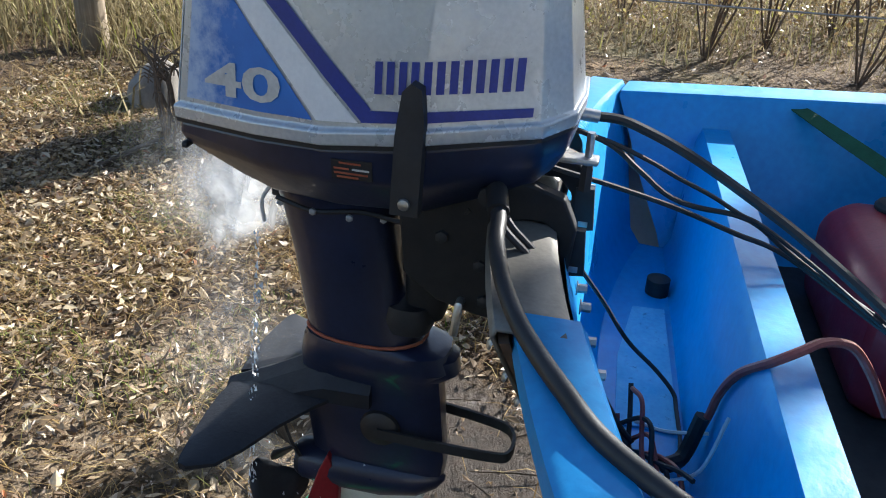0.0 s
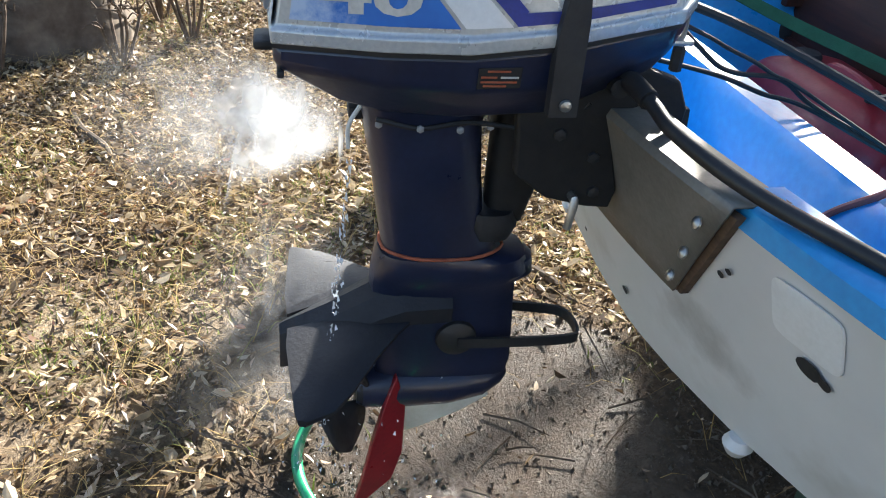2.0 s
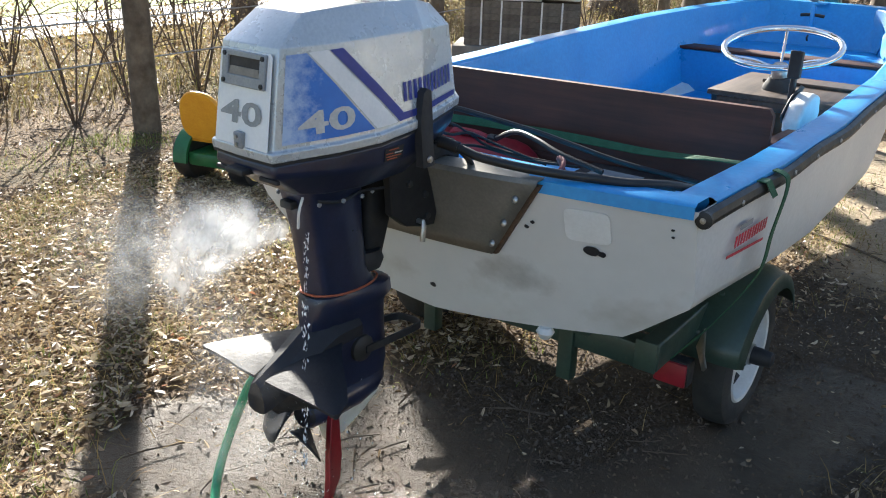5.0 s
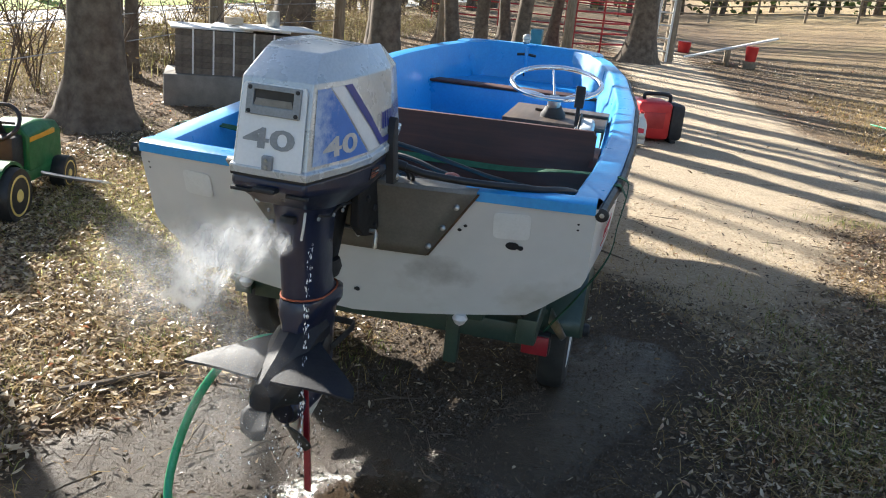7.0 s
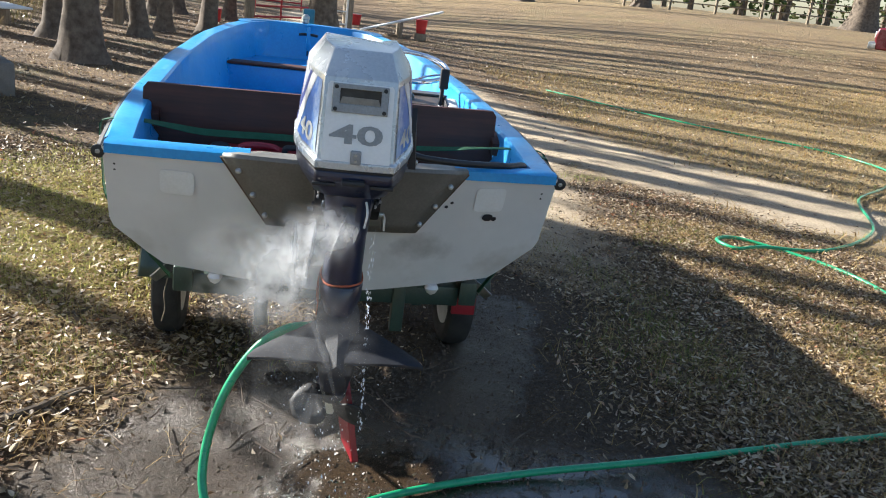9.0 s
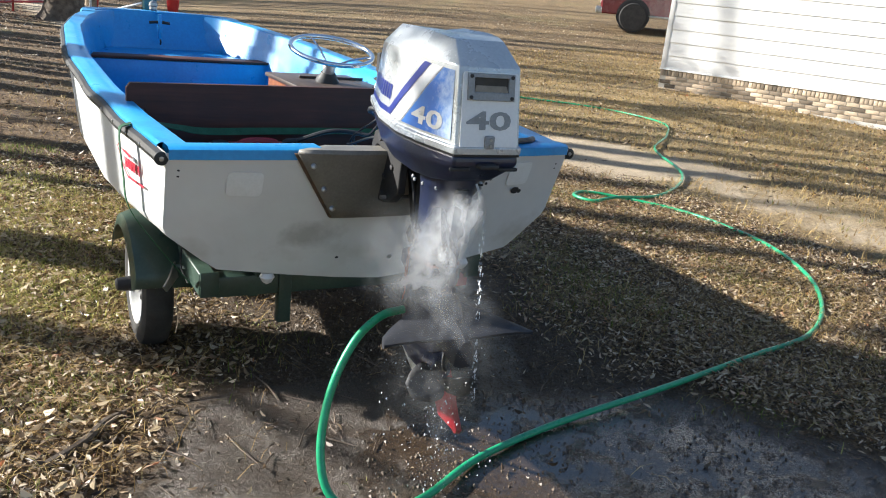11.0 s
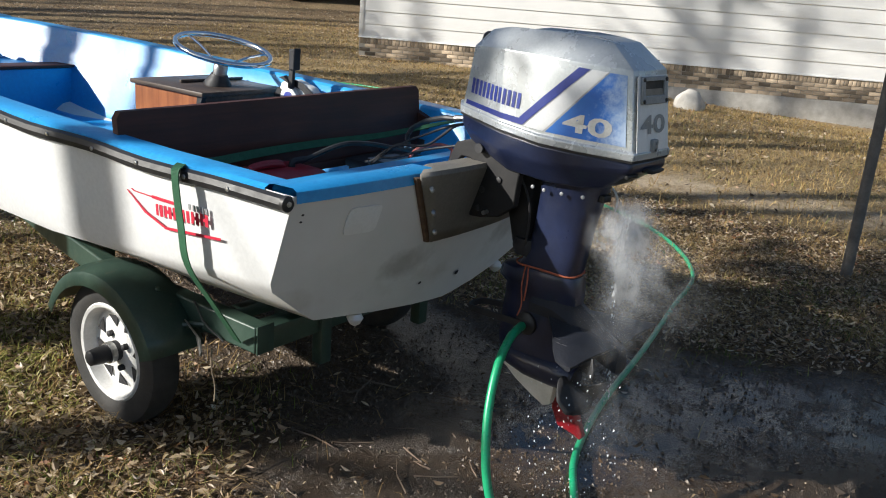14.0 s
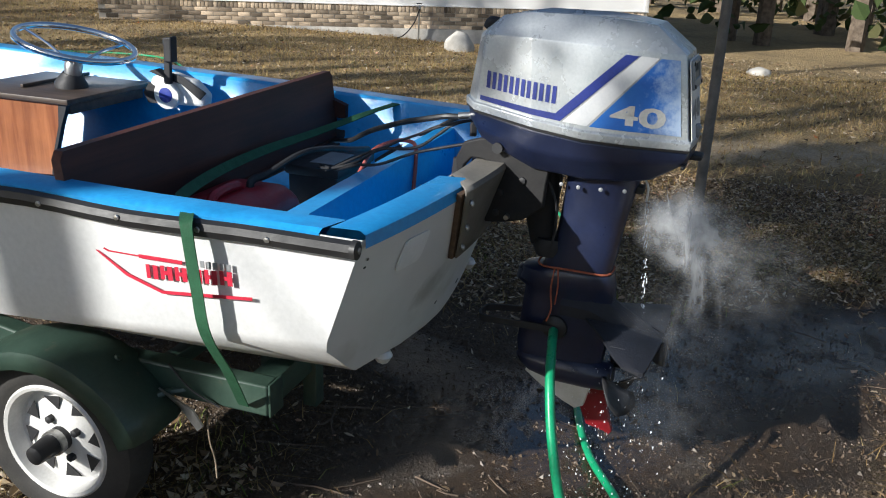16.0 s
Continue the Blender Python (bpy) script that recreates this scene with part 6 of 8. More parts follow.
def steam():
    rng = np.random.default_rng(3)
    verts, faces, thick = [], [], []
    n = 9
    for c, r, count, dense in PUFFS:
        for w in range(count):
            mid = Vector(c) + Vector(rng.normal(0, 0.22, 3)) * r
            turn = math.pi * w / count + rng.uniform(-0.25, 0.25)
            up = Vector((math.cos(turn), math.sin(turn), rng.uniform(-0.3, 0.3))).normalized()
            a = up.cross(Vector((0, 0, 1))).normalized()
            b = up.cross(a)
            size, curl, ph = r * rng.uniform(1.0, 1.25), rng.uniform(-0.05, 0.05), rng.uniform(0, 6.28)
            k = len(verts)
            for i in range(n):
                for j in range(n):
                    u, v = 2 * i / (n - 1) - 1, 2 * j / (n - 1) - 1
                    rim = max(0.0, 1 - (u * u + v * v) * (1.25 + 0.22 * math.sin(3 * math.atan2(v, u) + ph)))
                    verts.append(tuple(mid + (a * u + b * v + up * (curl * (u * u - v * v) + 0.02 * math.sin(3 * u + ph))) * size))
                    thick.append(dense * rim ** 1.15)
            for i in range(n - 1):
                for j in range(n - 1):
                    q = k + i * n + j
                    faces.append((q, q + 1, q + n + 1, q + n))
    me = bpy.data.meshes.new("exhaust_steam")
    me.from_pydata(verts, [], faces)
    me.attributes.new("thick", "FLOAT", "POINT").data.foreach_set("value", thick)
    me.shade_smooth()
    me.materials.append(vapour())
    tagged(new("exhaust_steam", me), "white puff of steam drifting from the engine exhaust", "steam", kind="stuff")
    m, t, p = nodes_of("water_droplets")
    p.inputs["Base Color"].default_value = (0.85, 0.88, 0.92, 1)
    p.inputs["Roughness"].default_value = 0.15
    a, r = rng.uniform(0, 6.28, 260), rng.uniform(0.02, 0.20, 260)
    drops = np.stack([-0.03 + r * np.cos(a), -0.36 + r * np.sin(a), rng.uniform(0.02, 0.55, 260) ** 1.2], 1)
    specks("falling_drops", "water drops falling from the lower unit", drops, 0.0045, m, 1.8)
    f = rng.uniform(0, 1, 150)
    jet = np.stack([0.045 + 0.012 * f + rng.normal(0, 0.004, 150), -0.405 - 0.045 * f + rng.normal(0, 0.004, 150), 0.96 - 0.62 * f], 1)
    specks("water_stream", "thin stream of cooling water falling down the leg", jet, 0.0042, m, 3.2)


steam()


# ---- trees and posts ----
def tree(x, y, r, tall, lean=(0.0, 0.0), leaves=0, crown=(0, 0, 6.0, 1.6), label="bare grey-barked hardwood trunk with flared roots, upper part unseen", limbs=7, name="tree", heavy=1.0):
    rng = random.Random(int(x * 131 + y * 977))
    z0 = height(x, y)
    ob = thing(name, label, "tree", (x, y, z0 - 0.05), "trees round the yard")
    rings = []
    seg = 16
    for k in range(14):
        z = tall * (k / 13) ** 1.5
        rr = r * (1 + 0.85 * math.exp(-z / (1.1 * r + 0.05))) * (1 - 0.62 * z / tall)
        ring = []
        for j in range(seg):
            a = 2 * math.pi * j / seg
            lobes = 1 + 0.16 * math.exp(-z / 0.35) * math.sin(5 * a + x) + 0.06 * noise.noise((math.cos(a) * 2 + x, math.sin(a) * 2 + y, z * 1.5))
            ring.append(Vector((lean[0] * z + rr * lobes * math.cos(a) + 0.04 * math.sin(z * 1.1 + x) * min(z, 1), lean[1] * z + rr * lobes * math.sin(a), z)))
        rings.append(ring)
    part("trunk", loft(rings), BARK, ob, "rough furrowed bark", 60)
    bm = bmesh.new()
    tips = []
    for k in range(limbs):
        z = tall * rng.uniform(0.38, 0.95)
        a = rng.uniform(0, 6.28)
        ln = tall * rng.uniform(0.14, 0.30) * (1.2 - z / tall)
        d = Vector((math.cos(a), math.sin(a), rng.uniform(0.3, 0.9))).normalized()
        p0 = Vector((lean[0] * z, lean[1] * z, z))
        p1, p2 = p0 + d * ln * 0.5 + Vector((0, 0, 0.1)), p0 + d * ln + Vector((0, 0, ln * 0.25))
        rb = heavy * r * 0.34 * (1.15 - z / tall)
        tube([p0, p1, p2], [rb, rb * 0.6, rb * 0.15], 6, bm, 3)
        tips.append(p2)
        for q in range(4):
            s0 = p1.lerp(p2, rng.uniform(0, 0.9))
            e = s0 + Vector((rng.uniform(-1, 1), rng.uniform(-1, 1), rng.uniform(0.1, 0.9))) * ln * 0.45
            tube([s0, s0.lerp(e, 0.5) + Vector((0.05, 0.02, 0.03)), e], [rb * 0.35, rb * 0.22, rb * 0.06], 4, bm, 2)
            tips.append(e)
    part("limbs", bm, BARK, ob)
    # leaf crown high above view; the dense ones are set to shade the yard
    if leaves:
        cx, cy, cz, cr = crown
        pts = []
        for _ in range(leaves):
            while True:
                v = Vector((rng.uniform(-1, 1), rng.uniform(-1, 1), rng.uniform(-1, 1)))
                if v.length < 1 and noise.noise((v.x * 2.3 + x, v.y * 2.3, v.z * 2.3)) > -0.12:
                    break
            pts.append((cx + v.x * cr, cy + v.y * cr, cz + v.z * cr * 0.8))
        leaf_mesh("crown", pts, 0.13, CANOPY, ob, 1.0)
    return ob


def leaf_mesh(name, pts, size, material, parent=None, tilt=0.5, seed=5, width=0.62):
    """Pointed leaves, folded along the midrib and curled along their length."""
    rng = np.random.default_rng(seed)
    p = np.array(pts)
    n = len(p)
    s = size * rng.uniform(0.45, 1.4, (n, 1))
    base = np.array([(0, -0.5, 0), (0.5 * width, -0.12, 0.10), (0.38 * width, 0.22, 0.12), (0, 0.5, 0.0), (-0.42 * width, 0.18, 0.12), (-0.5 * width, -0.16, 0.10)])
    v = np.repeat(base[None], n, 0) * s[:, :, None]
    v[:, :, 0] *= rng.uniform(0.6, 1.25, (n, 1))
    v[:, :, 2] *= rng.uniform(-0.6, 2.0, (n, 1))
    curl = rng.uniform(-0.5, 1.5, (n, 1)) / s
    v[:, :, 2] += curl * v[:, :, 1] ** 2 - 0.08 * curl * s ** 2
    v[:, :, 0] += rng.uniform(-0.5, 0.5, (n, 1)) / s * v[:, :, 1] ** 2
    for ax, amp in ((0, tilt), (1, tilt), (2, math.pi)):
        a = rng.uniform(-amp, amp, n)
        c, si = np.cos(a)[:, None], np.sin(a)[:, None]
        i, j = [(1, 2), (0, 2), (0, 1)][ax]
        vi, vj = v[:, :, i].copy(), v[:, :, j].copy()
        v[:, :, i], v[:, :, j] = vi * c - vj * si, vi * si + vj * c
    v += p[:, None]
    f = (np.arange(n)[:, None, None] * 6 + np.array([(0, 1, 2, 3), (0, 3, 4, 5)])[None]).reshape(-1, 4)
    me = bpy.data.meshes.new(name)
    me.from_pydata(v.reshape(-1, 3).tolist(), [], f.tolist())
    me.materials.append(material)
    ob = new(name, me)
    ob.parent = parent
    return ob


def blade_mesh(name, pts, tall, wide, material, seed=9, bend=0.5):
    rng = np.random.default_rng(seed)
    p = np.array(pts)
    n = len(p)
    h = tall * rng.uniform(0.45, 1.3, n)
    a = rng.uniform(0, 6.283, n)
    d = np.stack([np.cos(a), np.sin(a)], 1)
    side = np.stack([-d[:, 1], d[:, 0]], 1) * wide * rng.uniform(0.6, 1.4, (n, 1))
    lean = bend * rng.uniform(0.1, 1.3, n)
    v = np.zeros((n, 5, 3))
    v[:, 0, :2], v[:, 1, :2] = -side, side
    v[:, 2, :2] = side * 0.7 + d * (lean * h * 0.35)[:, None]
    v[:, 3, :2] = -side * 0.7 + d * (lean * h * 0.35)[:, None]
    v[:, 2, 2] = v[:, 3, 2] = h * 0.6
    v[:, 4, :2] = d * (lean * h)[:, None]
    v[:, 4, 2] = h * np.clip(1.05 - 0.25 * lean, 0.3, 1)
    v += p[:, None]
    base = np.arange(n) * 5
    faces = np.concatenate([np.stack([base, base + 1, base + 2], 1), np.stack([base, base + 2, base + 3], 1), np.stack([base + 3, base + 2, base + 4], 1)])
    me = bpy.data.meshes.new(name)
    me.from_pydata(v.reshape(-1, 3).tolist(), [], faces.tolist())
    me.materials.append(material)
    return new(name, me)


# unseen crown, placed so that its shade falls right of the stern
tree(-3.95, 4.42, 0.24, 8.5, (0.02, 0.01), 6500, (0.0, -0.24, 5.2, 1.7))
tree(-2.88, 9.65, 0.22, 12.0, (0.01, 0.0), 350, (0.2, 0.3, 6.2, 1.8))
# heavy: limbs above view, thickened to shadow the house wall
tree(-3.75, 12.1, 0.20, 13.0, limbs=16, heavy=2.0)
tree(-5.6, 12.6, 0.30, 9.5, (0, 0), 300, (0, 0, 6.5, 2.0))
tree(-2.78, 13.8, 0.14, 12.0, (-0.10, 0.0), label="slender leaning hardwood trunk")
tree(-2.55, 15.1, 0.13, 14.0, (0.02, 0), label="slender bare hardwood trunk", limbs=16, heavy=2.4)
tree(-1.72, 14.9, 0.15, 14.0, (0.06, 0), label="slender hardwood trunk leaning a little", limbs=16, heavy=2.4)
tree(-3.8, 17.0, 0.15, 14.0, (0.03, 0), limbs=16, heavy=2.4)
tree(-3.3, 18.8, 0.14, 8.5, (0.09, 0), label="slender leaning hardwood trunk")
tree(-2.9, 20.2, 0.15, 9.0, (-0.05, 0))
tree(-1.65, 19.9, 0.14, 8.0, (0.08, 0))
tree(0.55, 18.4, 0.30, 10.0, (0.0, 0), 1200, (0.5, 0, 6.8, 2.0))
tree(-5.4, 7.2, 0.09, 6.0, (0.0, 0), label="thin bare sapling by the fence", limbs=9)
# two trees added with unseen leaf crowns to shade the yard's right side
tree(-6.8, 8.9, 0.16, 12.0, (0, 0), 6000, (0.0, -0.7, 10.0, 3.1))
tree(-7.5, 5.9, 0.16, 10.5, (0, 0), 6500, (0.4, -1.3, 7.5, 2.5))
tree(-3.17, -1.42, 0.25, 9.0, (-0.02, 0), 1200, (0, 0, 7.0, 1.8), "thick grey hardwood trunk with spreading roots at the yard's edge")
# added for its unseen crown, which shades the ground before the house
tree(-8.2, 10.6, 0.22, 13.0, (0, 0), 6000, (1.5, -0.6, 12.0, 3.2))
tree(-7.0, 15.5, 0.22, 9.5)
tree(27.0, 36.0, 0.55, 12.0, (0.02, 0), 2500, (0, 0, 8, 4.0), "thick dark tree trunk at the field's far side")
tree(12.0, 43.0, 0.35, 11.0, (0, 0), 2500, (0, 0, 5.5, 3.0), "leafy tree by the far fence")
tree(19.0, 44.0, 0.35, 11.0, (0, 0), 2500, (0, 0, 5.5, 3.0), "leafy tree by the far fence")


def post(x, y, r, tall, label="weathered round wooden fence post", mat_=None, name="fence_post", lean=(0, 0)):
    bm = tube([(0, 0, -0.1), (lean[0] * tall * 0.5, lean[1] * tall * 0.5, tall * 0.5), (lean[0] * tall, lean[1] * tall, tall)], [r * 1.1, r, r * 0.95], 12, None, 3)
    ob = new(name, finish(name, bm, mat_ or POSTWOOD))
    ob.location = (x, y, height(x, y))
    return tagged(ob, label, "post", "fence posts" if name == "fence_post" else "")


post(-4.32, 2.15, 0.095, 2.6, "dark weathered wooden fence post", BARK)
post(-5.35, 9.3, 0.10, 2.3)
post(-4.9, 13.2, 0.10, 2.4)
post(-3.5, 15.6, 0.09, 2.4)
post(-1.1, 18.3, 0.11, 2.4)
post(1.25, 19.6, 0.12, 2.8, "pale wooden gate post with a ladder beside it")
post(-4.0, -3.2, 0.09, 2.2)
post(3.29, -0.46, 0.031, 3.2, "grey metal pole standing in the grass", POLE, "metal_pole")
fence = thing("wire_fence", "slack pale wire strands between the fence posts", "fence")
for z in (0.55, 0.85, 1.15):
    part("wire", tube([(-4.4, -6, z), (-4.35, 2.1, z), (-5.3, 9.3, z - 0.03), (-4.9, 13.2, z)], 0.006, 5, None, 6), STEEL, fence)

far_fence = thing("far_fence", "long rail fence along the far edge of the field", "fence")
for k in range(26):
    x = -6 + 2.4 * k
    y = 47 - 0.28 * max(0, x - 8)
    part("post", boxed(x - 0.06, x + 0.06, y - 0.06, y + 0.06, height(x, y) - 0.1, height(x, y) + 1.25, 0.0), POSTWOOD, far_fence)
for zz in (0.45, 0.85, 1.15):
    bm = bmesh.new()
    tube([(-6 + 4.8 * k, 47 - 0.28 * max(0, -6 + 4.8 * k - 8), height(-6 + 4.8 * k, 47) + zz) for k in range(13)], 0.035, 5, bm, 0)
    part("rail", bm, POSTWOOD, far_fence)


def woods(name, label, spots, tall, leaf, n_leaf, material):
    """A far wood: many trunks with clumped foliage in one object."""
    rng = random.Random(11)
    bm = bmesh.new()
    pts = []
    for x, y in spots:
        z0 = height(x, y)
        h = tall * rng.uniform(0.7, 1.25)
        tube([(x, y, z0 - 0.2), (x + rng.uniform(-0.4, 0.4), y, z0 + h * 0.5), (x + rng.uniform(-0.8, 0.8), y, z0 + h)], [0.20, 0.14, 0.04], 6, bm, 2)
        for _ in range(5):
            z = z0 + h * rng.uniform(0.2, 0.9)
            tube([(x, y, z), (x + rng.uniform(-1.6, 1.6), y + rng.uniform(-1, 1), z + rng.uniform(0.3, 1.5))], [0.05, 0.015], 4, bm, 0)
        for _ in range(n_leaf):
            z = rng.uniform(0.02, 1.0) ** 1.0
            pts.append((x + rng.gauss(0, 1.3), y + rng.gauss(0, 0.9), z0 + h * z))
    ob = thing(name, label, "trees", kind="stuff")
    part("trunks", bm, BARK, ob)
    leaf_mesh("foliage", pts, leaf, material, ob, 1.4)


rw = random.Random(4)
woods("far_woods", "dark mixed woods along the far side of the field", [(-30 + 1.25 * k + rw.uniform(-0.6, 0.6), 54 + rw.uniform(0, 16) - 0.2 * max(0, k - 30)) for k in range(92)], 11, 0.5, 130, CANOPY)
# trunks added at random, tall enough to throw shade over the far field
woods("hardwood_shade_stand", "stand of bare hardwoods beyond the fence, added to shade the far field", [(rw.uniform(-16, -6), rw.uniform(25, 46)) for k in range(30)] + [(rw.uniform(-30, -9), rw.uniform(34, 74)) for k in range(45)], 20, 0.2, 45, BRUSH)
# trunks added at random for their shadow stripes on lawn and track
woods("bare_shade_stand", "row of bare slender trunks added to stripe the yard with shade", [(rw.uniform(-15, -6.5), rw.uniform(13.5, 25)) for k in range(9)], 13, 0.15, 14, BRUSH)
woods("shaded_woods", "dense shaded trees behind the house", [(rw.uniform(19, 34), rw.uniform(-24, 0)) for k in range(46)] + [(rw.uniform(22, 36), rw.uniform(0, 26)) for k in range(22)], 10, 0.45, 120, CANOPY)
woods("roadside_woods", "bare trees beyond the road", [(-60 + rw.uniform(-6, 6), -30 + 2.4 * k) for k in range(44)], 10, 0.5, 40, BRUSH)

road_me = loft([[Vector((-11.5 + 0.2 * math.sin(y), y, height(-11.5, y) + 0.03)), Vector((-9.1 + 0.3 * math.sin(y * 0.7), y, height(-9.1, y) + 0.03))] for y in range(-60, 121, 6)], caps=False, closed=False)
tagged(new("road", finish("road", road_me, ROADM)), "pale sunlit gravel road beyond the brush", "road", kind="structure")
field_me = loft([[Vector((-58, y, 0.04)), Vector((-11.6 + 0.2 * math.sin(y), y, 0.035))] for y in range(-60, 121, 6)], caps=False, closed=False)
tagged(new("green_field", finish("green_field", field_me, GRASSFIELD)), "bright green grass field across the road", "field", kind="structure")


# ---- house ----
def build_house():
    a, b = Vector((10.12, 9.98, 0)), Vector((15.0, 1.25, 0))
    length = (b - a).length
    ex = (b - a).normalized()
    out = Vector((-ex.y, ex.x, 0))
    if out.x > 0:
        out = -out
    m = Matrix((( ex.x, out.x, 0, a.x), (ex.y, out.y, 0, a.y), (0, 0, 1, 0), (0, 0, 0, 1)))
    house = thing("house", "white clapboard house on a tan brick base", "house")
    house.matrix_world = m
    part("wall_core", boxed(0.0, length, -6.5, -0.03, -0.7, 3.1, 0.0), SIDING, house)
    part("brick_backing", boxed(0.0, length, -0.05, -0.012, -0.15, 0.465, 0.0), MORTAR, house, "pale mortar behind the bricks")
    part("footing", boxed(-0.03, length + 0.03, -0.05, 0.02, -0.75, 0.068, 0.01), PALEROCK, house, "pale concrete footing")
    for k in range(11):
        z = 0.485 + 0.24 * k
        prof = [(0.0, z), (0.018, z + 0.002), (0.018, z + 0.012), (0.003, z + 0.243)]
        sl = slab(prof, length, lambda u, v, w: Vector((w, u - 0.012, v)))
        part("clapboard", sl, SIDING, house)
    for x in (-0.012, length - 0.075):
        part("corner_board", boxed(x, x + 0.087, -0.03, 0.012, 0.47, 3.1, 0.003), SIDING, house)
    part("drip_board", boxed(-0.02, length + 0.02, -0.03, 0.022, 0.466, 0.487, 0.003), SIDING, house)
    part("roof", slab([(-0.5, 3.05), (3.2, 4.9), (3.2, 5.0), (-0.55, 3.15)], length + 0.6, lambda u, v, w: Vector((w - 0.3, -u, v))), CONCRETE, house)
    part("roof", slab([(7.0, 3.05), (3.2, 4.9), (3.2, 5.0), (7.05, 3.15)], length + 0.6, lambda u, v, w: Vector((w - 0.3, -u, v))), CONCRETE, house)
    course = finish("brick", boxed(-0.1, 0.1, -0.014, 0.0, 0.0, 0.062, 0.003), BRICK)
    soldier = finish("brick", boxed(-0.03, 0.03, -0.014, 0.002, 0.0, 0.105, 0.003), BRICK)
    n = int(length / 0.212)
    for row in range(4):
        for k in range(n):
            o = new("brick", course)
            o.parent = house
            o.location = (0.11 + 0.212 * k + (0.106 if row % 2 else 0), random.uniform(-0.003, 0.003), 0.070 + 0.073 * row)
    for k in range(int(length / 0.071)):
        o = new("brick", soldier)
        o.parent = house
        o.location = (0.04 + 0.071 * k, random.uniform(-0.002, 0.003), 0.360)
    sp = thing("yard_spigot", "metal yard spigot with a thin hose against the brick", "spigot")
    sp.matrix_world = m @ Matrix.Translation((5.56, 0.12, -0.17))
    part("pipe", tube([(0, 0, -0.1), (0, 0, 0.6)], 0.016, 8, None, 0), STEEL, sp)
    part("valve", boxed(-0.03, 0.03, -0.02, 0.05, 0.58, 0.66, 0.008), STEEL, sp)
    part("handle", tube([(-0.05, 0, 0.69), (0.05, 0, 0.69)], 0.010, 6, None, 0), BLACK, sp)
    part("hose", tube([(0, 0.05, 0.60), (-0.10, 0.06, 0.35), (-0.3, 0.05, 0.12), (-0.6, 0.08, 0.04)], 0.012, 8), BLACK, sp)


build_house()


def rock(x, y, sx, sy, sz, label, mat_=None):
    bm = bmesh.new()
    bmesh.ops.create_icosphere(bm, subdivisions=3, radius=1.0)
    for v in bm.verts:
        k = 1 + 0.22 * noise.noise(v.co * 1.4 + Vector((x, y, 0))) + 0.08 * noise.noise(v.co * 4)
        v.co = Vector((v.co.x * sx * k, v.co.y * sy * k, max(-0.3, v.co.z) * sz * k))
    ob = new("rock", finish("rock", bm, mat_ or PALEROCK, 50))
    ob.location = (x, y, height(x, y) + 0.02)
    return tagged(ob, label, "rock")


rock(11.8, 3.98, 0.30, 0.25, 0.30, "pale rounded boulder by the house wall")
rock(-3.05, -2.24, 0.21, 0.17, 0.24, "grey weathered lump of concrete in the dead grass", CONCRETE)
rock(13.4, -0.9, 0.25, 0.2, 0.10, "pale flat stone at the yard's edge")


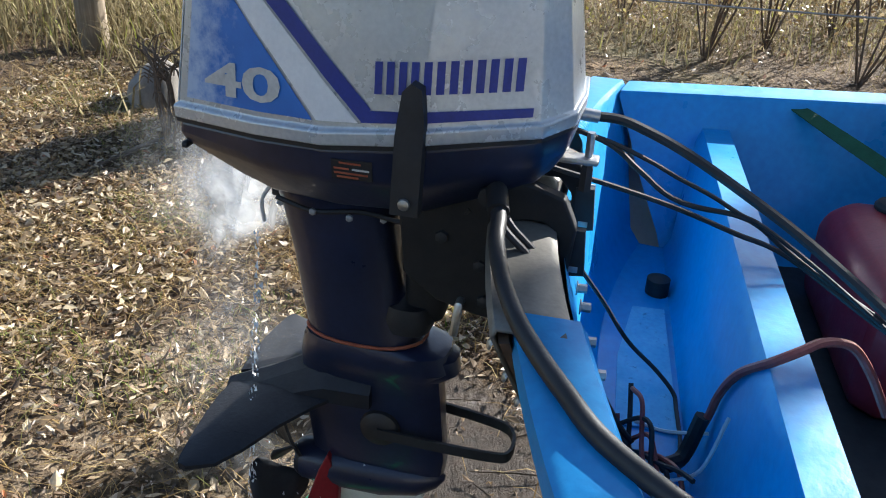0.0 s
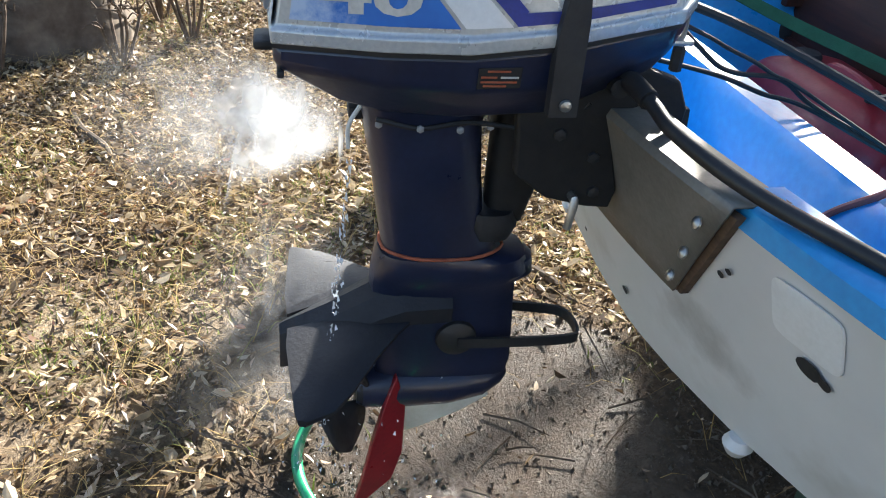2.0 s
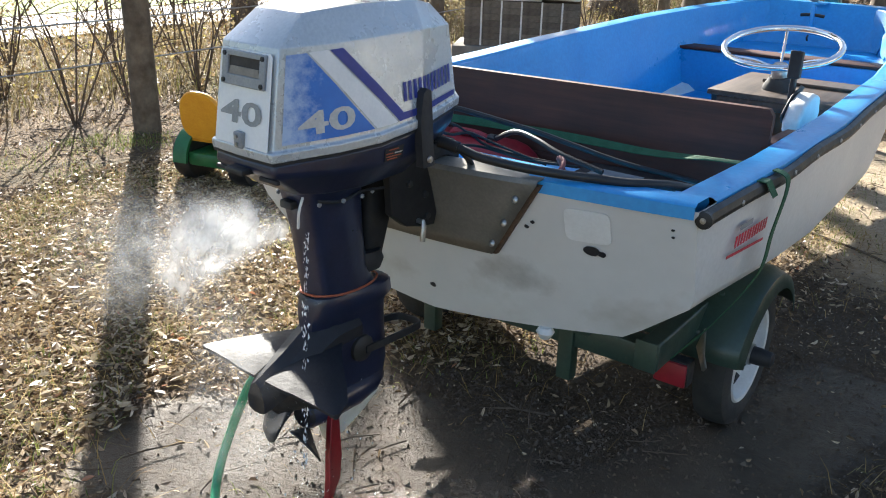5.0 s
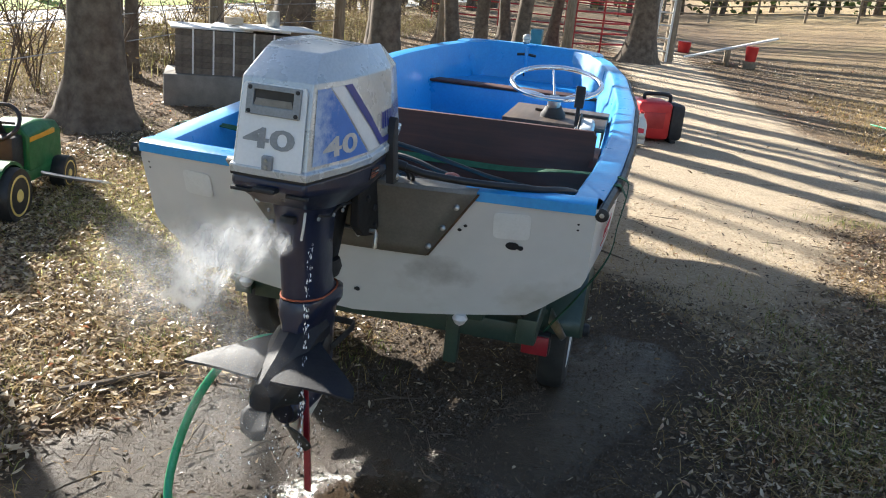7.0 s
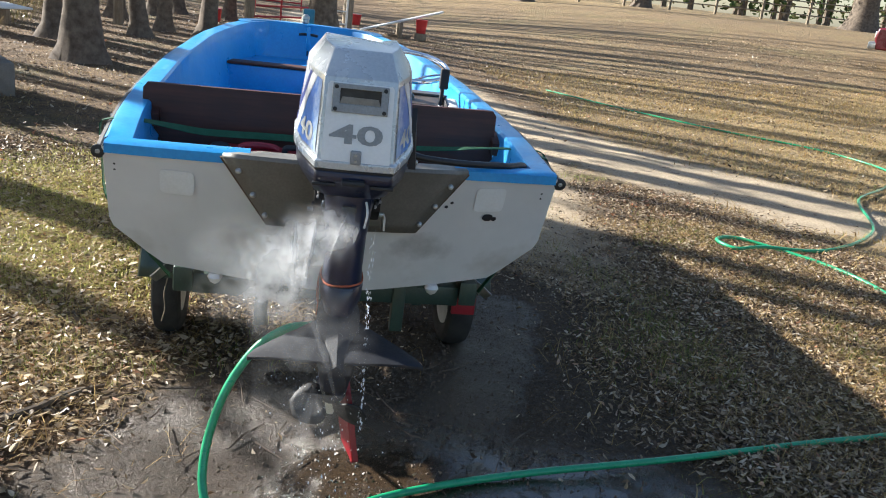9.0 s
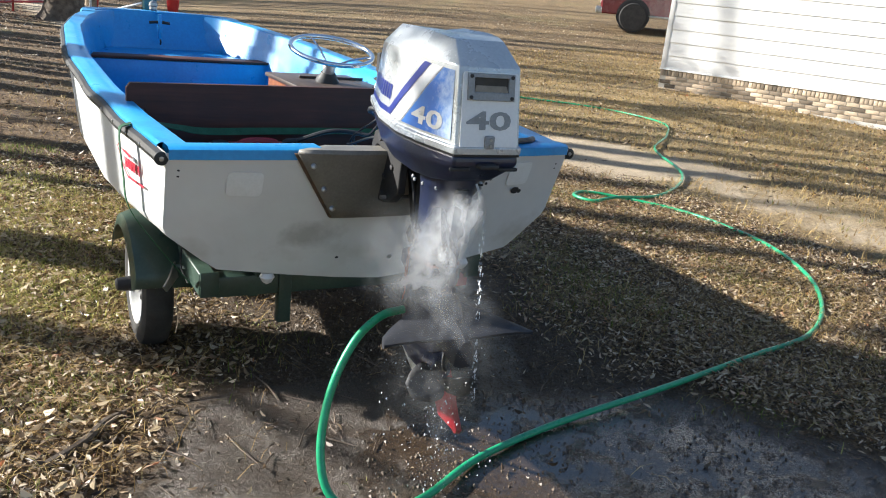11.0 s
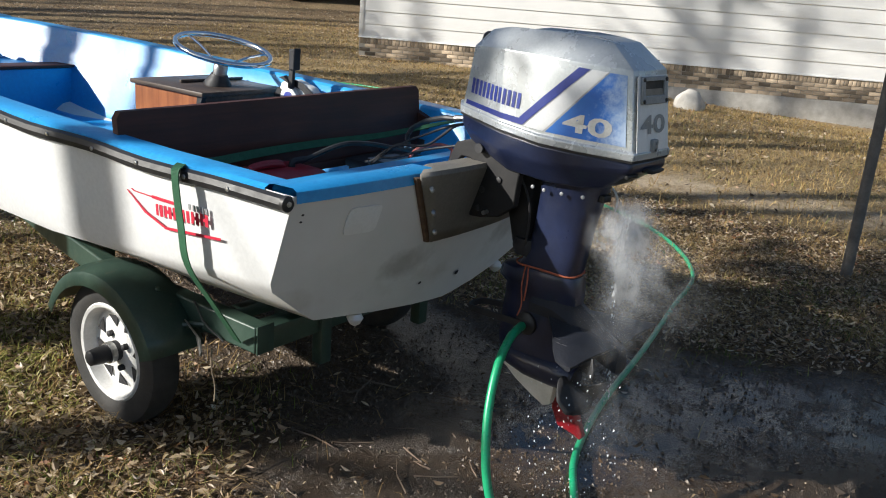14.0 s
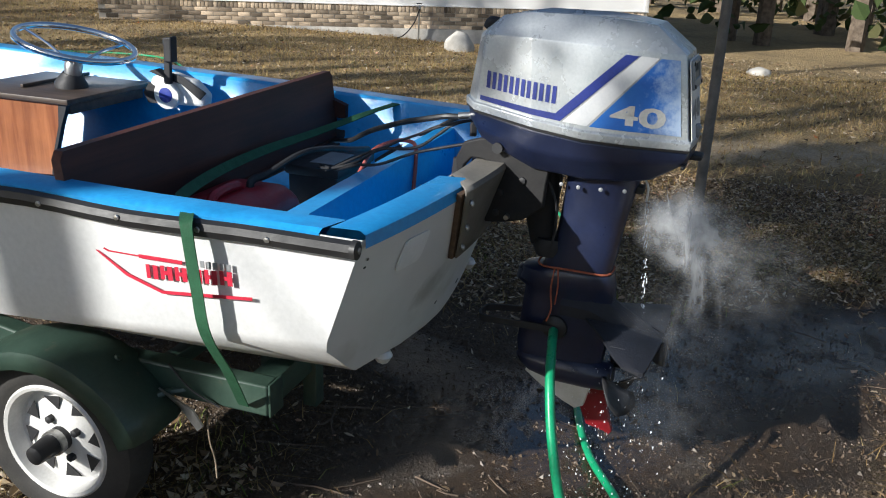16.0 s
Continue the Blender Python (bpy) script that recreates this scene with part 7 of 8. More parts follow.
# ---- things about the yard ----
def pallet_stack():
    st = thing("block_stack", "banded stack of hollow clay blocks on a concrete slab", "block stack", (-3.62, 6.42, 0))
    st.rotation_euler = (0, 0, radians(28))
    part("base_slab", boxed(-0.72, 0.72, -0.35, 0.35, -0.02, 0.33, 0.015), CONCRETE, st, "grey concrete slab")
    def hollow():
        bm = bmesh.new()
        box(bm, -0.098, 0.098, -0.09, -0.006, 0.0, 0.062, 0.0)
        for x0, x1 in ((-0.098, -0.075), (-0.012, 0.012), (0.075, 0.098)):
            box(bm, x0, x1, -0.098, -0.088, 0, 0.062, 0.0)
        for z0, z1 in ((0, 0.014), (0.048, 0.062)):
            box(bm, -0.075, -0.012, -0.098, -0.088, z0, z1, 0.0)
            box(bm, 0.012, 0.075, -0.098, -0.088, z0, z1, 0.0)
        return bm
    me = finish("block", hollow(), HOLLOW)
    for row in range(7):
        for col in range(6):
            for face in (0, 1):
                o = new("block", me)
                o.parent = st
                o.matrix_local = Matrix.Translation((-0.50 + 0.2 * col, (-0.2 if face == 0 else 0.2) + random.uniform(-0.004, 0.004), 0.335 + 0.066 * row)) @ pose(0, 0, 0, 0, 0, 180 * face)
        for side in (-1, 1):
            o = new("block", me)
            o.parent = st
            o.matrix_local = Matrix.Translation((side * 0.51, 0.0, 0.335 + 0.066 * row)) @ pose(0, 0, 0, 0, 0, 90 * side)
    part("core", boxed(-0.57, 0.57, -0.24, 0.24, 0.335, 0.79, 0.0), HOLLOW, st)
    for k in range(5):
        x = -0.42 + 0.21 * k
        part("band", boxed(x - 0.009, x + 0.009, -0.302, -0.298, 0.335, 0.80, 0.0), PLASTICWHITE, st, "pale steel band")
    for k, (x, y, r) in enumerate(((-0.25, 0.0, 6), (0.2, 0.03, -5), (0.45, -0.03, 14))):
        b = new("board", finish("board", boxed(-0.42, 0.42, -0.30, 0.28, 0, 0.018, 0.003), PLASTICWHITE))
        b.matrix_world = st.matrix_basis @ Matrix.Translation((x, y, 0.802 + 0.019 * k)) @ pose(0, 0, 0, 0, 0, r)
        b.location.z += 0.0
        tagged(b, "pale weathered board laid on the block stack", "board", "boards on the stack")
    br = new("brick", finish("brick", boxed(-0.1, 0.1, -0.05, 0.05, 0, 0.07, 0.004), BRICK))
    br.matrix_world = Matrix.LocRotScale(Vector((-3.62, 6.42, 0)), Euler((0, 0, radians(28))), None) @ Matrix.Translation((0.0, 0.0, 0.860))
    tagged(br, "tan brick holding the boards down", "brick")
    can = new("metal_can", finish("metal_can", lathe([(0.07, 0), (0.072, 0.005), (0.072, 0.16), (0.066, 0.165), (0.02, 0.165)], 20), STEEL))
    can.matrix_world = Matrix.LocRotScale(Vector((-3.62, 6.42, 0)), Euler((0, 0, radians(28))), None) @ Matrix.Translation((0.42, 0.02, 0.860))
    tagged(can, "grey metal can on the boards", "can")


pallet_stack()


def toy_tractor():
    """A child's ride-on tractor."""
    t = thing("toy_tractor", "child's green ride-on tractor with a yellow seat", "toy tractor", (-2.85, 1.68, 0.0))
    t.rotation_euler = (0, 0, radians(14))
    t.scale = (1.1, 1.1, 1.1)
    part("chassis", boxed(-0.13, 0.13, -0.15, 0.78, 0.12, 0.20, 0.02), TOYGREEN, t)
    bevel(part("hood", loft([[Vector((sx * w, y, z)) for sx, z in ((-1, 0.18), (1, 0.18), (1, zt - 0.05), (0.7, zt), (-0.7, zt), (-1, zt - 0.05))] for y, w, zt in ((0.36, 0.13, 0.44), (0.55, 0.13, 0.45), (0.84, 0.11, 0.40))]), TOYGREEN, t, "green hood"), 0.012, 2)
    part("hood_stripe", boxed(-0.134, 0.134, 0.38, 0.70, 0.352, 0.380, 0.003), TOYYELLOW, t)
    for s in (-1, 1):
        part("mudguard", loft([[Vector((s * (0.11 + w), 0.19 * math.cos(a), 0.14 + 0.19 * math.sin(a))) for w in (0.0, 0.09)] + [Vector((s * (0.11 + w), 0.172 * math.cos(a), 0.14 + 0.172 * math.sin(a))) for w in (0.09, 0.0)] for a in [math.pi * k / 10 for k in range(11)]]), TOYGREEN, t)
        for y, r, w in ((0.0, 0.15, 0.055), (0.72, 0.105, 0.042)):
            wm = Matrix.Translation((s * (0.185 if y < 0.1 else 0.165), y, r)) @ pose(0, 0, 0, 0, 90 * s, 0)
            wh = part("wheel", lathe([(r * 0.6, -w), (r * 0.95, -w), (r, -w * 0.6), (r, w * 0.6), (r * 0.95, w), (r * 0.6, w)], 24, wm), RUBBER, t, "black toy tyre")
            part("hub", lathe([(r * 0.74, -w * 0.5), (r * 0.74, w * 1.02), (r * 0.66, w * 1.05), (r * 0.62, w * 0.8), (r * 0.5, w * 1.0), (r * 0.3, w * 0.8), (r * 0.2, w * 1.1), (0.01, w * 1.1)], 24, wm), HUBYELLOW, wh, "cream yellow hub")
    seat = [((0.148 - 0.03 * math.sin(a)) * math.copysign(abs(math.cos(a)) ** 0.7, math.cos(a)), 0.14 + 0.145 * math.copysign(abs(math.sin(a)) ** 0.75, math.sin(a))) for a in [2 * math.pi * k / 28 for k in range(28)]]
    bevel(part("seat_back", slab(seat, 0.03, lambda u, v, w: Vector((u, -0.10 - w - v * 0.25, 0.27 + v))), TOYYELLOW, t, "yellow moulded seat back"), 0.01, 2)
    part("seat", boxed(-0.13, 0.13, -0.12, 0.10, 0.255, 0.285, 0.01), TOYYELLOW, t)
    m = Matrix.Translation((0, 0.30, 0.47)) @ pose(0, 0, 0, 50, 0, 0)
    ring = [m @ Vector((0.115 * math.cos(a), 0.115 * math.sin(a), 0)) for a in [2 * math.pi * k / 24 for k in range(25)]]
    part("steering_wheel", tube(ring, 0.012, 8, None, 0, True), BLACK, t)
    part("spoke", tube([m @ Vector((-0.09, 0, 0)), m @ Vector((0.09, 0, 0))], 0.008, 6, None, 0), BLACK, t)
    part("column", tube([(0, 0.40, 0.33), (0, 0.30, 0.47)], 0.014, 8, None, 0), BLACK, t)
    part("cowl", boxed(-0.10, 0.10, 0.24, 0.38, 0.20, 0.40, 0.02), BLACK, t)
    part("tow_bar", tube([(0.03, 0.38, 0.22), (0.16, 0.55, 0.13), (0.42, 0.85, 0.02)], 0.012, 8), STEEL, t)


toy_tractor()


def bow_clutter():
    gen = thing("portable_generator", "red and black portable generator on the sand", "generator", (0.98, 7.75, height(0.98, 7.75)))
    gen.rotation_euler = (0, 0, radians(20))
    bevel(part("housing", boxed(-0.26, 0.14, -0.20, 0.20, 0.03, 0.46, 0.05), PLASTICRED, gen, "bright red housing"), 0.01, 2)
    part("end_cover", boxed(0.13, 0.30, -0.19, 0.19, 0.03, 0.44, 0.05), BLACK, gen)
    part("handle", tube([(-0.15, 0, 0.45), (-0.13, 0, 0.52), (0.13, 0, 0.52), (0.16, 0, 0.44)], 0.022, 8), BLACK, gen)
    part("panel", boxed(-0.20, 0.05, -0.207, -0.198, 0.16, 0.34, 0.004), REDPAINT, gen)
    for x in (-0.2, 0.2):
        part("foot", boxed(x - 0.03, x + 0.03, -0.18, 0.18, 0.0, 0.04, 0.005), BLACK, gen)
    jug = thing("plastic_jug", "milky white plastic jug with a red label", "jug", (0.84, 7.42, height(0.84, 7.42)))
    part("body", loft([[Vector((0.075 * e * x, 0.055 * e * y, z)) for x, y in ((-1, -0.7), (-0.7, -1), (0.7, -1), (1, -0.7), (1, 0.7), (0.7, 1), (-0.7, 1), (-1, 0.7))] for z, e in ((0, 0.95), (0.02, 1), (0.20, 1), (0.26, 0.7), (0.30, 0.35), (0.33, 0.35))]), PLASTICWHITE, jug)
    part("cap", lathe([(0.024, 0.33), (0.024, 0.355), (0.01, 0.357)], 12), PLASTICRED, jug)
    part("label", boxed(-0.05, 0.05, -0.058, -0.0555, 0.07, 0.17, 0.0), REDDECAL, jug)
    saw = thing("chainsaw", "small red and black chainsaw on the ground", "chainsaw", (0.46, 7.30, height(0.46, 7.30)))
    bevel(part("body", boxed(-0.16, 0.12, -0.09, 0.09, 0.02, 0.20, 0.03), PLASTICRED, saw), 0.01, 2)
    part("engine_cover", boxed(-0.14, 0.06, -0.08, 0.08, 0.19, 0.32, 0.04), BLACK, saw, "black cover")
    part("handle", tube([(-0.12, 0, 0.28), (-0.10, 0, 0.37), (0.05, 0, 0.38), (0.12, 0, 0.22)], 0.016, 8), BLACK, saw)
    part("bar", boxed(0.12, 0.45, -0.004, 0.004, 0.06, 0.13, 0.002), STEEL, saw)
    rag = new("blue_rope", finish("blue_rope", tube([(0.62 + 0.16 * math.cos(k * 0.9) * (0.5 + 0.03 * k), 7.25 + 0.10 * math.sin(k * 0.9), height(0.8, 7.25) + 0.03 + 0.012 * (k % 4)) for k in range(22)], 0.018, 6), BLUE))
    tagged(rag, "loose coil of blue rope on the sand", "rope")
    cup = new("white_bottle", finish("white_bottle", lathe([(0.04, 0), (0.042, 0.01), (0.042, 0.12), (0.02, 0.15), (0.018, 0.17)], 14), PLASTICWHITE))
    cup.location = (0.28, 7.1, height(0.28, 7.1))
    tagged(cup, "small white plastic bottle", "bottle")


bow_clutter()


def far_things():
    bk = thing("red_bucket", "bright red plastic bucket hung on a leaning plank", "bucket", (3.25, 20.35, height(3.25, 20.35)))
    part("pail", lathe([(0.12, 0.18), (0.125, 0.185), (0.155, 0.52), (0.165, 0.53), (0.15, 0.53)], 20), PLASTICRED, bk)
    part("stand", boxed(-0.14, 0.14, -0.14, 0.14, 0.0, 0.18, 0.01), POSTWOOD, bk)
    pl = new("plank", finish("plank", boxed(-1.15, 1.15, -0.10, 0.10, -0.02, 0.02, 0.004), PLASTICWHITE))
    pl.matrix_world = Matrix.Translation((2.75, 20.55, height(2.7, 20.5) + 0.44)) @ pose(0, 0, 0, 0, -17, 8)
    tagged(pl, "long pale plank leaning over a trestle", "plank")
    tr2 = new("trestle", finish("trestle", box(box(bmesh.new(), -0.05, 0.05, -0.3, 0.3, 0, 0.40, 0.01), -0.3, 0.3, -0.05, 0.05, 0, 0.06, 0.0), POSTWOOD))
    tr2.location = (2.7, 20.55, height(2.7, 20.5))
    tagged(tr2, "low wooden trestle under the plank", "trestle")
    gate = thing("farm_gate", "red tubular steel farm gate between posts", "gate", (0, 0, 0))
    for z in (0.25, 0.5, 0.75, 1.0, 1.25):
        part("rail", tube([(-1.0, 18.6, z), (0.35, 20.3, z)], 0.025, 6, None, 0), REDPAINT, gate)
    for f in (0.0, 0.45, 1.0):
        part("upright", tube([(-1.0 + 1.35 * f, 18.6 + 1.7 * f, 0.05), (-1.0 + 1.35 * f, 18.6 + 1.7 * f, 1.28)], 0.025, 6, None, 0), REDPAINT, gate)
    gate2 = thing("farm_gate", "second red tubular gate farther back", "gate", (0, 0, 0))
    for z in (0.25, 0.5, 0.75, 1.0, 1.25):
        part("rail", tube([(-6.5, 26.5, z), (0.2, 27.5, z)], 0.025, 6, None, 0), REDPAINT, gate2)
    for f in (0.0, 0.33, 0.66, 1.0):
        part("upright", tube([(-6.5 + 6.7 * f, 26.5 + f, 0.0), (-6.5 + 6.7 * f, 26.5 + f, 1.28)], 0.025, 6, None, 0), REDPAINT, gate2)
    for x, y, lab in ((-1.95, 18.9, "red plastic tub under the trees"), (1.75, 23.8, "orange-red tub by the gate post")):
        b = new("plastic_tub", finish("plastic_tub", lathe([(0.15, 0), (0.16, 0.01), (0.19, 0.30), (0.20, 0.31), (0.17, 0.31)], 18), PLASTICRED))
        b.location = (x, y, height(x, y))
        tagged(b, lab, "tub")
    lad = thing("ladder", "pale wooden ladder leaning on the gate post", "ladder", (1.05, 19.4, 0))
    for x in (-0.16, 0.16):
        part("stile", tube([(x, 0, 0), (x + 0.02, 0.15, 2.6)], 0.03, 6, None, 0), PLASTICWHITE, lad)
    for k in range(8):
        part("rung", tube([(-0.16, 0.02 + 0.015 * k, 0.25 + 0.3 * k), (0.16, 0.02 + 0.015 * k, 0.25 + 0.3 * k)], 0.018, 6, None, 0), PLASTICWHITE, lad)
    # pickup truck by the house
    tk = thing("pickup_truck", "maroon pickup truck parked on the grass", "pickup truck", (18.1, 17.8, 0.80))
    tk.rotation_euler = (0, 0, math.atan2(0.62, -0.784))
    prof = [(2.7, 0.42), (2.75, 0.75), (2.70, 1.0), (1.45, 1.12), (0.95, 1.72), (-0.95, 1.78), (-1.15, 1.15), (-2.8, 1.12), (-2.85, 0.5)]
    bevel(part("body", slab(prof, 1.8, lambda u, v, w: Vector((u, w - 0.9, v))), TRUCKRED, tk, "glossy maroon body"), 0.05, 2)
    for yy in (-0.905, 0.895):
        part("window", slab([(1.28, 1.16), (0.88, 1.62), (0.10, 1.66), (0.05, 1.16)], 0.01, lambda u, v, w, yy=yy: Vector((u, yy + w, v))), DARKGLASS, tk)
        part("window", slab([(-0.02, 1.16), (0.02, 1.66), (-0.85, 1.66), (-0.95, 1.18)], 0.01, lambda u, v, w, yy=yy: Vector((u, yy + w, v))), DARKGLASS, tk)
        part("sill_trim", boxed(-1.3, 1.3, yy - 0.01, yy + 0.02, 0.44, 0.50, 0.005), STEEL, tk)
        for x in (1.75, -1.75):
            wm = Matrix.Translation((x, yy * 0.93, 0.40)) @ pose(0, 0, 0, 90, 0, 0)
            w2 = part("wheel", lathe([(0.22, -0.13), (0.38, -0.13), (0.41, -0.08), (0.41, 0.08), (0.38, 0.13), (0.22, 0.13)], 28, wm), TYRE, tk)
            part("rim", lathe([(0.23, -0.12), (0.20, -0.06), (0.06, -0.10), (0.06, 0.10), (0.20, 0.06), (0.23, 0.12)], 20, wm), STEEL, w2)
            part("wheel_arch", lathe([(0.46, -0.02), (0.49, -0.02), (0.49, 0.02), (0.46, 0.02)], 24, Matrix.Translation((x, yy, 0.45)) @ pose(0, 0, 0, 90, 0, 0)), BLACK, tk)
    part("windscreen", slab([(1.40, 1.16), (1.0, 1.66), (1.02, 1.68), (1.43, 1.16)], 1.5, lambda u, v, w: Vector((u + 0.02, w - 0.75, v))), DARKGLASS, tk)
    part("bumper", boxed(2.68, 2.88, -0.9, 0.9, 0.42, 0.62, 0.03), STEEL, tk)
    for s in (-1, 1):
        part("headlight", boxed(2.68, 2.76, s * 0.72 - 0.15, s * 0.72 + 0.15, 0.72, 0.90, 0.02), PLASTICWHITE, tk)
    part("mirror", boxed(1.05, 1.2, 0.9, 1.12, 1.12, 1.32, 0.03), BLACK, tk)


far_things()


# ---- litter, twigs, grass ----
def scatter(n, x0, x1, y0, y1, accept, seed, lift=0.008):
    """n places in the rectangle, as thick as accept(x, y) says; accept is read off a fine grid."""
    rng = np.random.default_rng(seed)
    step = 0.06 if (x1 - x0) * (y1 - y0) < 110 else 0.15
    nx, ny = int((x1 - x0) / step) + 1, int((y1 - y0) / step) + 1
    chance = np.array([[accept(x0 + (i + 0.5) * step, y0 + (j + 0.5) * step) for i in range(nx)] for j in range(ny)])
    out = []
    while len(out) < n:
        x, y = rng.uniform(x0, x1, 4 * n), rng.uniform(y0, y1, 4 * n)
        keep = rng.random(4 * n) < chance[((y - y0) / step).astype(int), ((x - x0) / step).astype(int)]
        out += list(zip(x[keep].tolist(), y[keep].tolist()))
    return [(x, y, height(x, y) + lift * r) for (x, y), r in zip(out[:n], rng.uniform(0.3, 1.6, n).tolist())]


def patchy(x, y, f=0.9, o=0.0):
    return 0.5 + 0.9 * noise.noise((x * f + o, y * f, 4.2 + o))


def litter_at(x, y):
    bare = min(1.0, max(1.35 * sandy(x, y), 1.15 * trodden(x, y)))
    mud = min(1.0, 1.5 * wetness(x, y) * (0.6 + 0.8 * patchy(x, y, 2.5, 6)))
    return max(0.004, (0.45 + 0.55 * patchy(x, y)) * (1 - 0.97 * bare) * (1 - 0.985 * mud))


tagged(leaf_mesh("broad_leaves", scatter(13000, -3.6, -0.2, -3.2, 3.6, litter_at, 20, 0.024), 0.042, PALELEAF, None, 0.5, 30, 0.46), "broad curled dry leaves lying on the litter", "leaves", kind="stuff")
tagged(leaf_mesh("fallen_leaves", scatter(215000, -3.6, 4.2, -3.2, 4.6, litter_at, 21, 0.018), 0.031, LITTER, None, 0.6, 31, 0.32), "thick layer of narrow dry brown fallen leaves on the ground", "leaves", kind="stuff")
tagged(leaf_mesh("leaf_scraps", scatter(85000, -3.6, 4.2, -3.2, 4.6, lambda x, y: 0.02 + 0.20 * (1 - min(1, 1.6 * wetness(x, y))) + litter_at(x, y) * 0.8, 29, 0.010), 0.013, LITTER, None, 1.0, 34, 0.4), "crumbled leaf scraps and chips on the earth", "leaves", kind="stuff")
tagged(leaf_mesh("fallen_leaves", scatter(60000, -9, 16, -8, 24, lambda x, y: litter_at(x, y) * (0.0 if -3.6 < x < 4.2 and -3.2 < y < 4.6 else 1.0), 22, 0.016), 0.048, LITTER, None, 0.8, 32, 0.34), "scattered dry leaves farther out in the yard", "leaves", kind="stuff")


def crumbs(n, seed):
    """Small clods of earth: uneven pyramids half sunk in the soil."""
    rng = np.random.default_rng(seed)
    p = np.array(scatter(n, -1.6, 2.4, -2.0, 2.6, lambda x, y: min(1.0, 0.08 + trodden(x, y)) * (1 - 0.85 * wetness(x, y)) * (0.3 + 0.7 * patchy(x, y, 2.0, 21)), seed, 0.0))
    size = 0.0028 + 0.0075 * rng.random((n, 1, 1)) ** 3
    base = np.array([(1.0, 0.0, -0.4), (-0.5, 0.87, -0.4), (-0.5, -0.87, -0.4), (0.0, 0.0, 0.9)])
    v = p[:, None] + size * (base[None] + rng.normal(0, 0.35, (n, 4, 3)))
    f = (np.arange(n)[:, None, None] * 4 + np.array([(0, 1, 3), (1, 2, 3), (2, 0, 3)])[None]).reshape(-1, 3)
    me = bpy.data.meshes.new("soil_crumbs")
    me.from_pydata(v.reshape(-1, 3).tolist(), [], f.tolist())
    me.materials.append(surface("damp_soil", (0.055, 0.037, 0.023), (0.14, 0.10, 0.065), 0.45, 30, 200))
    tagged(new("soil_crumbs", me), "small damp clods of earth on the trodden soil", "soil", kind="stuff")


crumbs(45000, 61)


def straw_at(x, y):
    return max(0.0, patchy(x, y, 0.55, 7)) * (1 - sandy(x, y)) * (1 - wetness(x, y)) * (1 - trodden(x, y)) * (1.0 if x > 2.2 or y < -1.6 else 0.6)


def green_at(x, y):
    return max(0.0, 2.2 * (patchy(x, y, 1.4, 3) - 0.52 + 0.18 * max(0.0, 1 - math.hypot((x + 1.7) / 1.2, (y - 1.6) / 2.4)))) * (1 - sandy(x, y)) * (1 - wetness(x, y)) * (1 - trodden(x, y))


tagged(blade_mesh("dead_grass", scatter(26000, -5, 9, -5, 9, straw_at, 23, 0.006), 0.060, 0.0016, STRAW, 41, 2.6), "short dead straw-coloured grass lying flat", "grass", kind="stuff")
tagged(blade_mesh("loose_straw", scatter(42000, -3.4, 3.6, -3.2, 3.4, lambda x, y: (0.25 + 0.75 * patchy(x, y, 1.1, 12)) * (1 - 0.97 * min(1, 1.5 * wetness(x, y))) * (1 - 0.8 * sandy(x, y)) * (1 - 0.9 * trodden(x, y)), 35, 0.014), 0.055, 0.0012, STRAW, 46, 3.4), "loose bits of pale straw among the leaves", "straw", kind="stuff")
tagged(blade_mesh("dead_grass", scatter(56000, 3.6, 14, -5, 15, lambda x, y: 0.9 * (1 - sandy(x, y)) * (0.4 + 0.6 * patchy(x, y, 0.8, 15)), 24, 0), 0.065, 0.0035, STRAW, 42, 2.0), "dead winter lawn grass", "grass", kind="stuff")
tagged(blade_mesh("green_grass", scatter(24000, -4.5, 3, -3, 5, green_at, 25, 0), 0.045, 0.0018, SPROUT, 43, 1.2), "tufts of green grass among the leaves", "grass", kind="stuff")

tagged(blade_mesh("green_grass", scatter(20000, -3.4, 0.0, 0.8, 4.6, lambda x, y: max(0.0, 1.2 - math.hypot((x + 1.5) / 1.3, (y - 2.7) / 1.6)) * (0.2 + 0.8 * patchy(x, y, 1.6, 31)), 36, 0), 0.05, 0.0034, WINTERGRASS, 47, 1.6), "yellow-green winter grass among the leaves beside the boat", "grass", kind="stuff")


def brush_at(x, y):
    d = -4.7 - x - 0.5 * noise.noise((x * 0.4, y * 0.4, 9))
    return max(0.0, min(1.0, d)) * (0.35 + patchy(x, y, 0.7, 2))


tagged(blade_mesh("tall_brush", scatter(30000, -9.0, -4.4, -9, 24, brush_at, 26, 0), 0.24, 0.004, BRUSH, 44, 1.3), "tall dry brush and weeds along the fence", "brush", kind="stuff")
tagged(leaf_mesh("brush_leaves", [(x, y, z + 0.03 + 0.62 * random.random() ** 1.6) for x, y, z in scatter(46000, -9.0, -4.5, -9, 24, brush_at, 27, 0)], 0.036, BRUSHLEAF, None, 1.3, 33), "dry leaves caught in the brush", "brush", kind="stuff")
tagged(blade_mesh("brush_edge", scatter(9000, -8, -2.6, -8, -2.2, lambda x, y: 0.7 * patchy(x, y, 0.8, 5), 28, 0), 0.30, 0.006, BRUSH, 45, 0.9), "dry weeds at the yard's back edge", "brush", kind="stuff")


